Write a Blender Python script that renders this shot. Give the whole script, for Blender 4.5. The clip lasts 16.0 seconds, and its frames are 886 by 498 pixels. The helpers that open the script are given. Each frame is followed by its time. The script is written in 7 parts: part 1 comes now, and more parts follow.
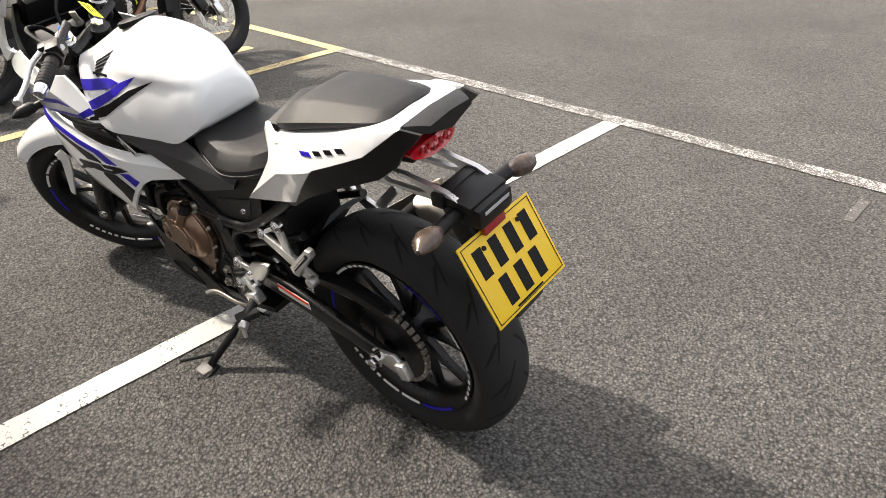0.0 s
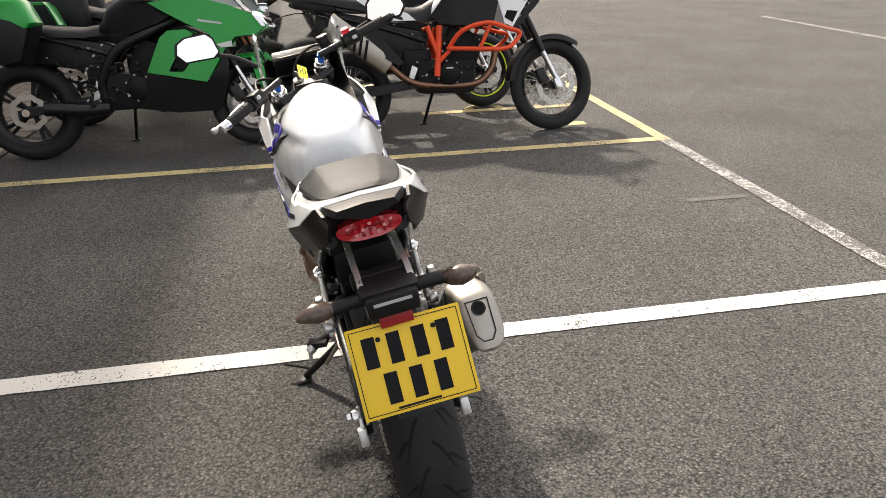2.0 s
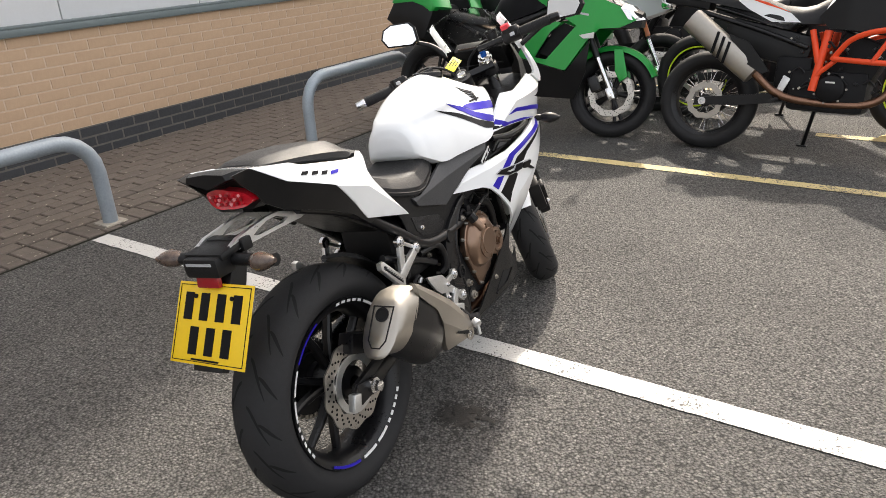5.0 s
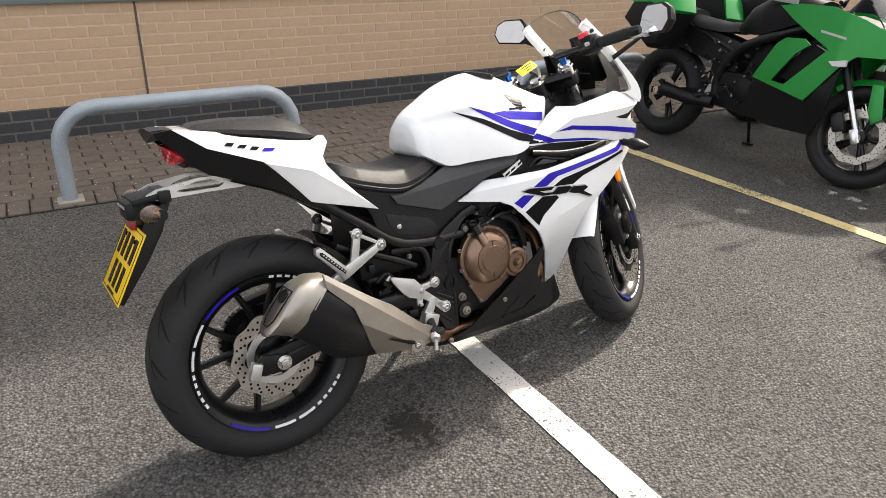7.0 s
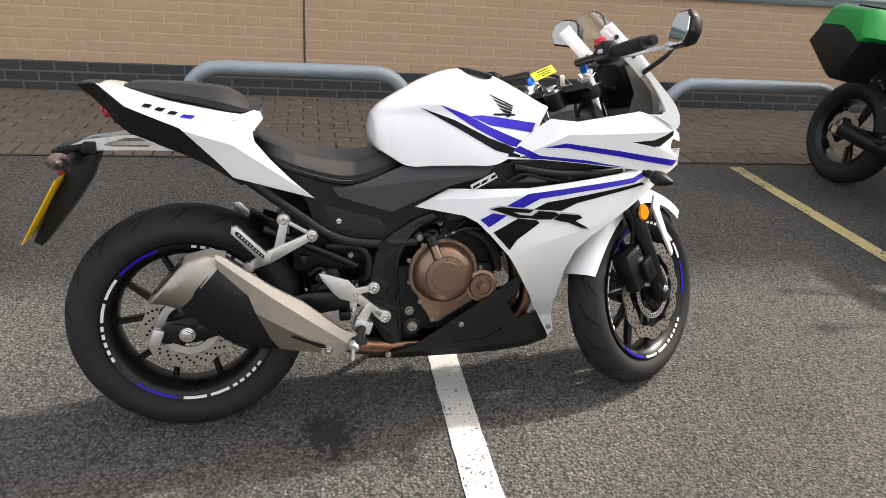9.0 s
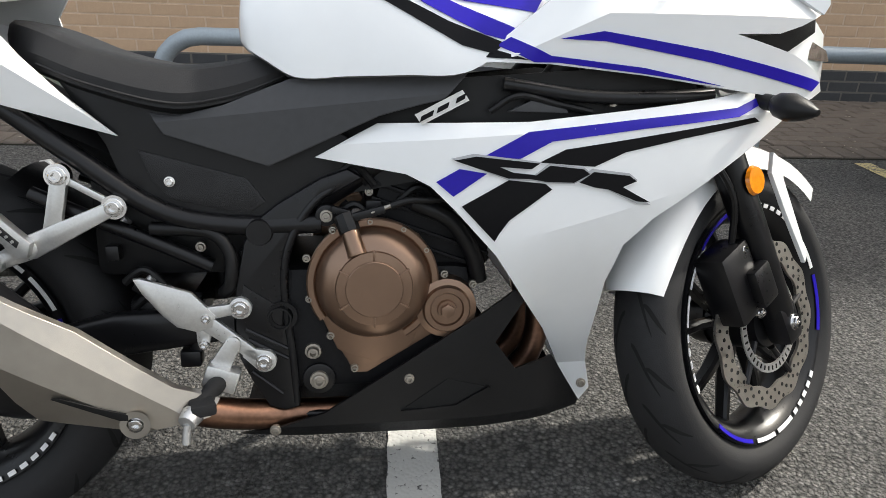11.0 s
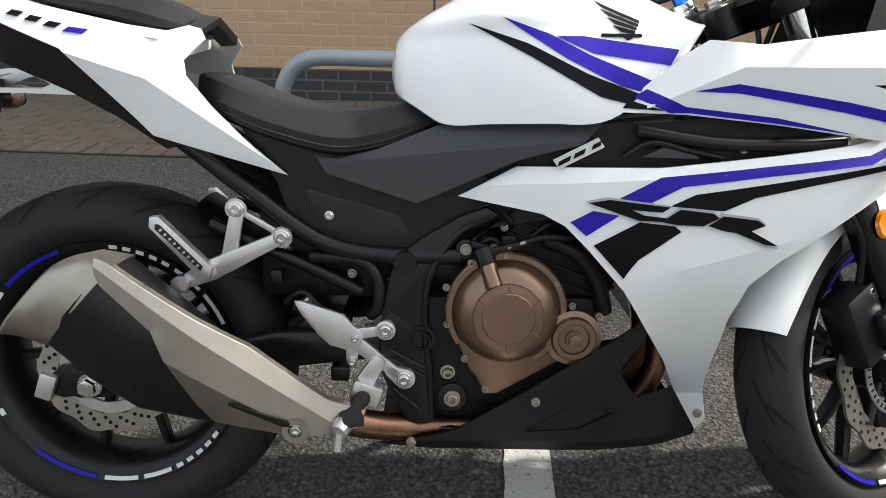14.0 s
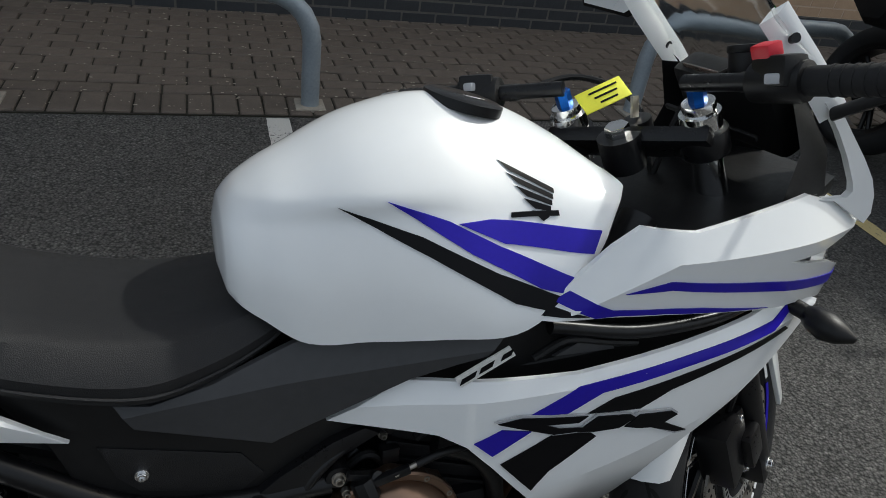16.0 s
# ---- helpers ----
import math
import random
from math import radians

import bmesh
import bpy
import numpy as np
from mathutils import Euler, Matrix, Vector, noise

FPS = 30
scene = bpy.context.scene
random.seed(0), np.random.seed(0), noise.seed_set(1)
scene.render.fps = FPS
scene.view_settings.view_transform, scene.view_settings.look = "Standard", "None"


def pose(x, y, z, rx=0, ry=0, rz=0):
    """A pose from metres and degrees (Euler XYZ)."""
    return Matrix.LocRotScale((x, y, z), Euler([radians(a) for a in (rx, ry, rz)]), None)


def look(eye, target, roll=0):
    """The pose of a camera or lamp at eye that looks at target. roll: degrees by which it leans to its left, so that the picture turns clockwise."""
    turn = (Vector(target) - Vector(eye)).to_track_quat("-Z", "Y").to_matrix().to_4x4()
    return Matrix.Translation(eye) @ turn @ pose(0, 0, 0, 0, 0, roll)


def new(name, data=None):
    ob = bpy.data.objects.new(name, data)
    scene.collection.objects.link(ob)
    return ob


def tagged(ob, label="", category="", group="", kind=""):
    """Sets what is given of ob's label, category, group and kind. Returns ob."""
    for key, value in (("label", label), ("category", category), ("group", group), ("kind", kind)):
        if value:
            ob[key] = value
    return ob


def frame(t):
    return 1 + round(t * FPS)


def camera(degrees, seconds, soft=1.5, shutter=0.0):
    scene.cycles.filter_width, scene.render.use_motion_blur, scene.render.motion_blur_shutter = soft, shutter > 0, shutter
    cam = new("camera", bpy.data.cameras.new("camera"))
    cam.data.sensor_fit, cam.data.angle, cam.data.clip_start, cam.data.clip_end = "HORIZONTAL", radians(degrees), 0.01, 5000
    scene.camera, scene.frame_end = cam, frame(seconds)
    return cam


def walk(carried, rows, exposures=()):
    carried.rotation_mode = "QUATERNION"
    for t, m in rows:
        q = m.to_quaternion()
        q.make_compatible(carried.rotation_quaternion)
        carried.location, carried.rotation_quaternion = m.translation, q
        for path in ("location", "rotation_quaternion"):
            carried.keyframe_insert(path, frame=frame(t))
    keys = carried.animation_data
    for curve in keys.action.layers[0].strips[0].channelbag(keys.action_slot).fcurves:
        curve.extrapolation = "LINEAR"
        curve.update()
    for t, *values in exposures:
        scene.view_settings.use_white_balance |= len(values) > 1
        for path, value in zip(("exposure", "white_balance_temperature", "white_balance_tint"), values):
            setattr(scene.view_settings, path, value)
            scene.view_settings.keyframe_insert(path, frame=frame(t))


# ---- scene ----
cam = camera(64.4, 16.0, 0.75)
PATH = [
    (0, (-0.991, 1.003, 1.334), (0.197, -0.244, 0.317), -1.4),
    (0.5, (-1.174, 0.786, 1.331), (0.344, -0.121, 0.397), -4.2),
    (1, (-1.294, 0.611, 1.357), (0.385, -0.05, 0.494), -3.5),
    (1.5, (-1.356, 0.404, 1.376), (0.388, -0.089, 0.531), -1.0),
    (2, (-1.427, 0.212, 1.378), (0.365, -0.116, 0.552), -1.0),
    (2.5, (-1.517, -0.026, 1.389), (0.311, -0.092, 0.581), 0.3),
    (3, (-1.496, -0.226, 1.363), (0.339, -0.15, 0.571), -0.6),
    (3.5, (-1.429, -0.452, 1.378), (0.384, -0.165, 0.584), -0.7),
    (4, (-1.365, -0.685, 1.367), (0.399, -0.137, 0.599), -2.4),
    (4.5, (-1.271, -0.912, 1.368), (0.347, -0.06, 0.558), -1.8),
    (4.7, (-1.21, -0.98, 1.358), (0.371, -0.062, 0.547), -2.2),
    (6.8, (-0.486, -1.621, 1.337), (0.512, -0.08, 0.543), -0.6),
    (7, (-0.394, -1.646, 1.348), (0.526, -0.069, 0.531), 0.8),
    (7.5, (-0.212, -1.72, 1.355), (0.592, -0.07, 0.563), 1.3),
    (8, (0.01, -1.849, 1.371), (0.567, -0.109, 0.558), 0.3),
    (8.5, (0.18, -1.861, 1.36), (0.646, -0.092, 0.552), 1.6),
    (8.7, (0.251, -1.82, 1.343), (0.681, -0.047, 0.525), 2.9),
    (10.8, (0.708, -1.021, 1.02), (0.804, 0.754, 0.104), 3.1),
    (11, (0.729, -0.971, 0.911), (0.885, 0.861, 0.126), 2.3),
    (11.5, (0.739, -0.938, 0.757), (0.967, 0.944, 0.12), 1.4),
    (12, (0.75, -0.951, 0.723), (0.911, 0.947, 0.112), 1.3),
    (12.5, (0.732, -0.988, 0.739), (0.776, 0.918, 0.134), 0.8),
    (13, (0.701, -1.002, 0.747), (0.677, 0.92, 0.194), 0.6),
    (13.5, (0.677, -1.016, 0.778), (0.61, 0.898, 0.203), 1.4),
    (14, (0.655, -1.032, 0.981), (0.562, 0.808, 0.204), 1.1),
    (14.5, (0.59, -1.072, 1.247), (0.568, 0.691, 0.302), 0.2),
    (15, (0.54, -1.031, 1.311), (0.739, 0.7, 0.329), 2.0),
    (15.5, (0.528, -0.8, 1.264), (0.934, 0.878, 0.255), 4.6),
    (16, (0.511, -0.557, 1.257), (1.121, 1.015, 0.181), 9.3),
]
walk(cam, [(t, look(eye, target, roll)) for t, eye, target, roll in PATH],
     [(0.0, 1.28, 7000, 10.5), (2.5, 1.05, 7050, 11), (4.5, 1.33, 6980, 10.5), (8.5, 1.2, 6950, 11), (11.0, 1.04, 6550, 6.5), (12.5, 1.2, 6680, 7.5), (13.5, 1.12, 6600, 6), (14.5, 0.64, 6600, 6.5), (15.0, 0.5, 6550, 6), (15.5, 0.29, 6350, 4.5), (16.0, -0.13, 6150, 4)])

# ---- light ----
SUN = Vector((1.0, 0.36, 1.02)).normalized()          # towards the sun, over the building's roof
world = bpy.data.worlds.new("sky")
world.use_nodes = True
scene.world = world
wn = world.node_tree
sky = wn.nodes.new("ShaderNodeTexSky")
sky.sky_type = "NISHITA"
sky.sun_disc = False
sky.sun_elevation = math.asin(SUN.z)
sky.sun_rotation = math.atan2(SUN.x, SUN.y)
sky.dust_density = 8.0
veil = wn.nodes.new("ShaderNodeMix")                   # thin bright cloud over the whole sky
veil.data_type = "RGBA"
veil.inputs["Factor"].default_value = 0.5
veil.inputs["B"].default_value = (5.2, 5.25, 5.4, 1)
wn.links.new(sky.outputs[0], veil.inputs["A"])
wn.links.new(veil.outputs["Result"], wn.nodes["Background"].inputs[0])
wn.nodes["Background"].inputs[1].default_value = 0.15
sun_data = bpy.data.lights.new("sun", "SUN")
sun_data.energy, sun_data.angle, sun_data.color = 2.6, radians(2.0), (1.0, 0.95, 0.88)
sun = new("sun", sun_data)
sun.matrix_world = look(SUN * 30, (0, 0, 0))


# ---- materials ----
def mat(name, color, rough=0.5, metal=0.0, var=0.0, scale=20.0, bump=0.0, bscale=200.0, coat=0.0, spec=0.5, rvar=0.0,
        trans=0.0, emit=0.0, island=0.0, ior=1.45):
    m = bpy.data.materials.new(name)
    m.use_nodes = True
    nt = m.node_tree
    b = nt.nodes["Principled BSDF"]
    b.inputs["Base Color"].default_value = (*color, 1)
    b.inputs["Roughness"].default_value = rough
    b.inputs["Metallic"].default_value = metal
    b.inputs["Coat Weight"].default_value = coat
    b.inputs["Coat Roughness"].default_value = 0.04
    b.inputs["Specular IOR Level"].default_value = spec
    b.inputs["Transmission Weight"].default_value = trans
    b.inputs["IOR"].default_value = ior
    if emit:
        b.inputs["Emission Color"].default_value = (*color, 1)
        b.inputs["Emission Strength"].default_value = emit
    tc = nt.nodes.new("ShaderNodeTexCoord")
    if var or rvar or island:
        n1, n2 = nt.nodes.new("ShaderNodeTexNoise"), nt.nodes.new("ShaderNodeTexNoise")
        n1.inputs["Scale"].default_value, n2.inputs["Scale"].default_value = scale, scale * 11
        n1.inputs["Detail"].default_value = n2.inputs["Detail"].default_value = 5
        for n in (n1, n2):
            nt.links.new(tc.outputs["Object"], n.inputs["Vector"])
        add = nt.nodes.new("ShaderNodeMath")
        nt.links.new(n1.outputs[0], add.inputs[0])
        nt.links.new(n2.outputs[0], add.inputs[1])
        src = add.outputs[0]
        if island:
            inf = nt.nodes.new("ShaderNodeObjectInfo")
            geo = nt.nodes.new("ShaderNodeNewGeometry")
            a2, a3 = nt.nodes.new("ShaderNodeMath"), nt.nodes.new("ShaderNodeMath")
            nt.links.new(inf.outputs["Random"], a2.inputs[0])
            nt.links.new(geo.outputs["Random Per Island"], a2.inputs[1])
            a3.operation = "MULTIPLY_ADD"
            nt.links.new(a2.outputs[0], a3.inputs[0])
            a3.inputs[1].default_value = island
            nt.links.new(src, a3.inputs[2])
            src = a3.outputs[0]
        if var or island:
            lo, hi = 0.55, 1.45 + 2 * island
            r = nt.nodes.new("ShaderNodeMapRange")
            r.inputs["From Min"].default_value, r.inputs["From Max"].default_value = lo, hi
            r.inputs["To Min"].default_value, r.inputs["To Max"].default_value = 1 - var, 1 + var
            nt.links.new(src, r.inputs["Value"])
            mul = nt.nodes.new("ShaderNodeVectorMath")
            mul.operation = "SCALE"
            mul.inputs[0].default_value = color
            nt.links.new(r.outputs[0], mul.inputs["Scale"])
            nt.links.new(mul.outputs[0], b.inputs["Base Color"])
        if rvar:
            r = nt.nodes.new("ShaderNodeMapRange")
            r.inputs["From Min"].default_value, r.inputs["From Max"].default_value = 0.6, 1.4
            r.inputs["To Min"].default_value, r.inputs["To Max"].default_value = max(0.02, rough - rvar), min(1, rough + rvar)
            nt.links.new(add.outputs[0], r.inputs["Value"])
            nt.links.new(r.outputs[0], b.inputs["Roughness"])
    if bump:
        n = nt.nodes.new("ShaderNodeTexNoise")
        n.inputs["Scale"].default_value, n.inputs["Detail"].default_value = bscale, 4
        nt.links.new(tc.outputs["Object"], n.inputs["Vector"])
        bu = nt.nodes.new("ShaderNodeBump")
        bu.inputs["Strength"].default_value, bu.inputs["Distance"].default_value = bump, 0.002
        nt.links.new(n.outputs[0], bu.inputs["Height"])
        nt.links.new(bu.outputs[0], b.inputs["Normal"])
    return m


def asphalt_material():
    """Dark binder with pale stones of 3 to 10 mm, worn and stained in patches."""
    m = bpy.data.materials.new("asphalt")
    m.use_nodes = True
    nt = m.node_tree
    b = nt.nodes["Principled BSDF"]
    b.inputs["Roughness"].default_value = 0.85
    N, L = nt.nodes.new, nt.links.new
    tc = N("ShaderNodeTexCoord")
    stones = N("ShaderNodeTexVoronoi")
    stones.inputs["Scale"].default_value = 118
    fine = N("ShaderNodeTexVoronoi")
    fine.inputs["Scale"].default_value = 260
    grain = N("ShaderNodeTexNoise")
    grain.inputs["Scale"].default_value, grain.inputs["Detail"].default_value = 60, 6
    patch = N("ShaderNodeTexNoise")
    patch.inputs["Scale"].default_value, patch.inputs["Detail"].default_value = 1.3, 7
    for n in (stones, fine, grain, patch):
        L(tc.outputs["Object"], n.inputs["Vector"])
    sep = N("ShaderNodeSeparateColor")
    L(stones.outputs["Color"], sep.inputs[0])
    ramp = N("ShaderNodeValToRGB")
    ramp.color_ramp.elements[0].color, ramp.color_ramp.elements[0].position = (0.085, 0.082, 0.077, 1), 0.1
    ramp.color_ramp.elements[1].color, ramp.color_ramp.elements[1].position = (0.190, 0.184, 0.173, 1), 1.0
    mid = ramp.color_ramp.elements.new(0.85)
    mid.color = (0.125, 0.121, 0.114, 1)
    L(sep.outputs[0], ramp.inputs[0])
    crev = N("ShaderNodeMapRange")
    crev.inputs["From Min"].default_value, crev.inputs["From Max"].default_value = 0.30, 0.80
    crev.inputs["To Min"].default_value, crev.inputs["To Max"].default_value = 1.12, 0.30
    L(stones.outputs["Distance"], crev.inputs["Value"])
    pm = N("ShaderNodeMapRange")
    pm.inputs["From Min"].default_value, pm.inputs["From Max"].default_value = 0.3, 0.7
    pm.inputs["To Min"].default_value, pm.inputs["To Max"].default_value = 0.82, 1.2
    L(patch.outputs[0], pm.inputs["Value"])
    mm = N("ShaderNodeMath")
    mm.operation = "MULTIPLY"
    L(crev.outputs[0], mm.inputs[0])
    L(pm.outputs[0], mm.inputs[1])
    sc = N("ShaderNodeVectorMath")
    sc.operation = "SCALE"
    L(ramp.outputs[0], sc.inputs[0])
    L(mm.outputs[0], sc.inputs["Scale"])
    L(sc.outputs[0], b.inputs["Base Color"])
    h1 = N("ShaderNodeMath")
    h1.operation = "MULTIPLY_ADD"
    L(fine.outputs["Distance"], h1.inputs[0])
    h1.inputs[1].default_value = 0.5
    L(stones.outputs["Distance"], h1.inputs[2])
    h2 = N("ShaderNodeMath")
    L(h1.outputs[0], h2.inputs[0])
    L(grain.outputs[0], h2.inputs[1])
    inv = N("ShaderNodeMath")
    inv.operation = "MULTIPLY"
    inv.inputs[1].default_value = -1
    L(h2.outputs[0], inv.inputs[0])
    bu = N("ShaderNodeBump")
    bu.inputs["Strength"].default_value, bu.inputs["Distance"].default_value = 1.0, 0.008
    L(inv.outputs[0], bu.inputs["Height"])
    L(bu.outputs[0], b.inputs["Normal"])
    return m


def worn_paint(name, color, gap):
    """Road paint lying on the stones, with pits and worn spots where it has gone."""
    m = bpy.data.materials.new(name)
    m.use_nodes = True
    nt = m.node_tree
    N, L = nt.nodes.new, nt.links.new
    b = nt.nodes["Principled BSDF"]
    b.inputs["Roughness"].default_value = 0.7
    tc = N("ShaderNodeTexCoord")
    st = N("ShaderNodeTexVoronoi")
    st.inputs["Scale"].default_value = 118
    no, wide = N("ShaderNodeTexNoise"), N("ShaderNodeTexNoise")
    no.inputs["Scale"].default_value, no.inputs["Detail"].default_value = 45, 6
    wide.inputs["Scale"].default_value, wide.inputs["Detail"].default_value = 5, 5
    for n in (st, no, wide):
        L(tc.outputs["Object"], n.inputs["Vector"])
    s = N("ShaderNodeMath")
    L(no.outputs[0], s.inputs[0])
    L(wide.outputs[0], s.inputs[1])
    pits = N("ShaderNodeMath")
    pits.operation = "MULTIPLY_ADD"
    L(st.outputs["Distance"], pits.inputs[0])
    pits.inputs[1].default_value = 0.75
    L(s.outputs[0], pits.inputs[2])
    mr = N("ShaderNodeMapRange")
    mr.inputs["From Min"].default_value, mr.inputs["From Max"].default_value = gap, gap + 0.16
    L(pits.outputs[0], mr.inputs["Value"])
    mix = N("ShaderNodeMix")
    mix.data_type = "RGBA"
    mix.inputs["A"].default_value = (*color, 1)
    mix.inputs["B"].default_value = (0.09, 0.085, 0.08, 1)
    L(mr.outputs[0], mix.inputs["Factor"])
    L(mix.outputs["Result"], b.inputs["Base Color"])
    bu = N("ShaderNodeBump")
    bu.inputs["Strength"].default_value, bu.inputs["Distance"].default_value = 0.5, -0.004
    L(st.outputs["Distance"], bu.inputs["Height"])
    L(bu.outputs[0], b.inputs["Normal"])
    return m


WHITE = mat("white_paint", (0.86, 0.875, 0.88), 0.28, coat=1.0, var=0.02, scale=3)
BLUE = mat("blue_film", (0.022, 0.012, 0.36), 0.3, spec=0.25, var=0.1)
BLACKF = mat("black_film", (0.005, 0.005, 0.006), 0.3, spec=0.15, var=0.2)
GREYF = mat("silver_film", (0.45, 0.46, 0.48), 0.3, coat=0.6)
PLASTIC = mat("black_plastic", (0.007, 0.007, 0.0075), 0.42, var=0.25, scale=9, bump=0.12, bscale=1400, rvar=0.08, spec=0.36)
DARKGREY = mat("dark_grey_plastic", (0.040, 0.041, 0.044), 0.42, spec=0.52, var=0.2, scale=7, bump=0.15, bscale=1500, rvar=0.06)
SATIN = mat("satin_black_metal", (0.006, 0.006, 0.007), 0.32, spec=0.42, var=0.2, scale=12, rvar=0.08)
CARBON = mat("ribbed_black_plastic", (0.010, 0.010, 0.011), 0.36, var=0.3, scale=220, bump=0.5, bscale=700, spec=0.45)
VINYL = mat("seat_vinyl", (0.016, 0.016, 0.017), 0.46, spec=0.33, var=0.2, scale=14, bump=0.3, bscale=900, rvar=0.07)
RUBBER = mat("tyre_rubber", (0.019, 0.019, 0.020), 0.72, spec=0.35, var=0.35, scale=7, bump=0.2, bscale=500, rvar=0.1)
# near-black that paints the shade inside grooves, holes and slots
HOLLOW_SHADE = mat("hollow_shade", (0.004, 0.004, 0.004), 0.9, var=0.2)
ALU = mat("cast_aluminium", (0.66, 0.66, 0.65), 0.34, 0.85, var=0.12, scale=25, bump=0.12, bscale=700, rvar=0.1)
STEEL = mat("brushed_steel", (0.40, 0.372, 0.33), 0.43, 1.0, var=0.10, scale=6, rvar=0.1, bump=0.06, bscale=900)
CHROME = mat("chrome", (0.72, 0.72, 0.72), 0.14, 1.0, var=0.06, scale=30)
BRONZE = mat("bronze_cover", (0.255, 0.170, 0.122), 0.33, 0.9, var=0.05, scale=5, rvar=0.04, bump=0.03, bscale=1500)
COPPER = mat("heat_tinted_pipe", (0.22, 0.125, 0.085), 0.35, 1.0, var=0.35, scale=12)
DISC = mat("brake_disc", (0.47, 0.44, 0.40), 0.34, 0.9, var=0.15, scale=30, rvar=0.1)
ENGINE = mat("engine_black", (0.008, 0.008, 0.009), 0.5, spec=0.22, var=0.4, scale=18, bump=0.3, bscale=300)
TAPEW = mat("reflective_tape", (0.78, 0.78, 0.78), 0.4, var=0.05)
RED = mat("red_lens", (0.55, 0.008, 0.02), 0.12, coat=1.0, var=0.4, scale=60)
PINK = mat("bright_reflector_cell", (0.85, 0.30, 0.32), 0.2, coat=1.0, var=0.3, scale=200)
REDF = mat("red_reflector", (0.30, 0.006, 0.012), 0.3, coat=0.6, var=0.25, scale=160)
REDP = mat("red_switch", (0.62, 0.02, 0.04), 0.4, var=0.05)
SMOKE = mat("smoked_lens", (0.10, 0.070, 0.055), 0.14, coat=0.25, var=0.6, scale=90, trans=0.2, bump=0.2, bscale=500)
AMBER = mat("amber_lens", (0.85, 0.26, 0.01), 0.15, coat=1.0, var=0.3, scale=120)
AMBERD = mat("amber_bulb", (0.40, 0.12, 0.04), 0.3, var=0.3, scale=50)
PLATE = mat("plate_yellow", (0.82, 0.53, 0.012), 0.38, var=0.04, scale=12, coat=0.2)
TAG = mat("tag_yellow", (0.80, 0.78, 0.05), 0.6, var=0.06, scale=40)
BLUEA = mat("blue_anodised", (0.01, 0.10, 0.42), 0.3, 0.8)
MIRROR = mat("mirror_glass", (0.9, 0.9, 0.9), 0.01, 1.0)
GLASS = mat("clear_screen", (0.93, 0.95, 0.95), 0.03, trans=1.0, ior=1.45)
ORANGE = mat("orange_powder_coat", (0.82, 0.075, 0.018), 0.42, var=0.06)
GREEN = mat("metallic_green", (0.003, 0.26, 0.036), 0.28, 0.35, coat=0.35, var=0.06)
LIME = mat("lime_tape", (0.55, 0.72, 0.02), 0.4)
LABEL = mat("label_white", (0.7, 0.7, 0.68), 0.5, var=0.2, scale=200)
GALV = mat("galvanised_steel", (0.33, 0.375, 0.41), 0.5, 0.35, var=0.18, scale=9, rvar=0.12, bump=0.1, bscale=120)
ASPHALT = asphalt_material()
LINEW = worn_paint("white_line_paint", (0.56, 0.55, 0.52), 1.58)
LINEO = worn_paint("old_white_paint", (0.46, 0.45, 0.43), 1.22)
LINEG = worn_paint("nearly_gone_paint", (0.42, 0.41, 0.39), 1.02)
LINEY = worn_paint("yellow_line_paint", (0.58, 0.47, 0.225), 1.46)
BRICK = mat("buff_brick", (0.52, 0.36, 0.235), 0.88, var=0.14, scale=16, bump=0.3, bscale=260, island=0.17)
BRICKD = mat("dark_brick", (0.040, 0.042, 0.046), 0.6, var=0.3, scale=16, bump=0.5, bscale=220, island=0.2)
MORTAR = mat("mortar", (0.58, 0.44, 0.32), 0.95, var=0.2, scale=30, bump=0.5, bscale=300)
MORTARD = mat("dark_mortar", (0.125, 0.118, 0.105), 0.95, var=0.2, scale=30, bump=0.5, bscale=300)
PAVER = mat("paver", (0.120, 0.098, 0.080), 0.72, var=0.42, scale=26, bump=0.8, bscale=200, island=0.35)
DEBRIS = mat("pale_litter", (0.40, 0.36, 0.29), 0.9, var=0.4, scale=40)
JOINT = mat("paving_joint", (0.030, 0.028, 0.020), 1.0, var=0.4, scale=40, bump=0.6, bscale=300)
CLAD = mat("white_cladding", (0.70, 0.71, 0.72), 0.4, var=0.03, scale=4)
SILL = mat("grey_sill", (0.17, 0.205, 0.21), 0.45, 0.3, var=0.1, scale=8)
SEALANT = mat("joint_sealant", (0.12, 0.09, 0.07), 0.8, var=0.15)
STONE = mat("kerb_stone", (0.33, 0.30, 0.25), 0.9, var=0.25, scale=6, bump=0.5, bscale=80)
OIL = mat("oil_stain", (0.020, 0.019, 0.018), 0.55, var=0.4, scale=30, bump=0.8, bscale=160)
GRASS = mat("dry_verge", (0.16, 0.14, 0.08), 1.0, var=0.4, scale=5, bump=0.8, bscale=60)


# ---- mesh tools ----
def finish(name, bm, material, angle=38):
    bmesh.ops.recalc_face_normals(bm, faces=bm.faces)
    me = bpy.data.meshes.new(name)
    for f in bm.faces:
        f.smooth = True
    bm.to_mesh(me)
    bm.free()
    me.set_sharp_from_angle(angle=radians(angle))
    me.materials.append(material)
    return me


def part(name, bm, material, parent, label="", angle=38):
    ob = new(name, finish(name, bm, material, angle))
    ob.parent = parent
    return tagged(ob, label)


def solo(name, bm, material, label="", category="", kind="", group="", angle=38):
    return tagged(new(name, finish(name, bm, material, angle)), label, category, group, kind)


def thing(name, m, label, category, group=""):
    ob = new(name)
    ob.matrix_world = m
    ob.empty_display_size = 0.1
    return tagged(ob, label, category, group)


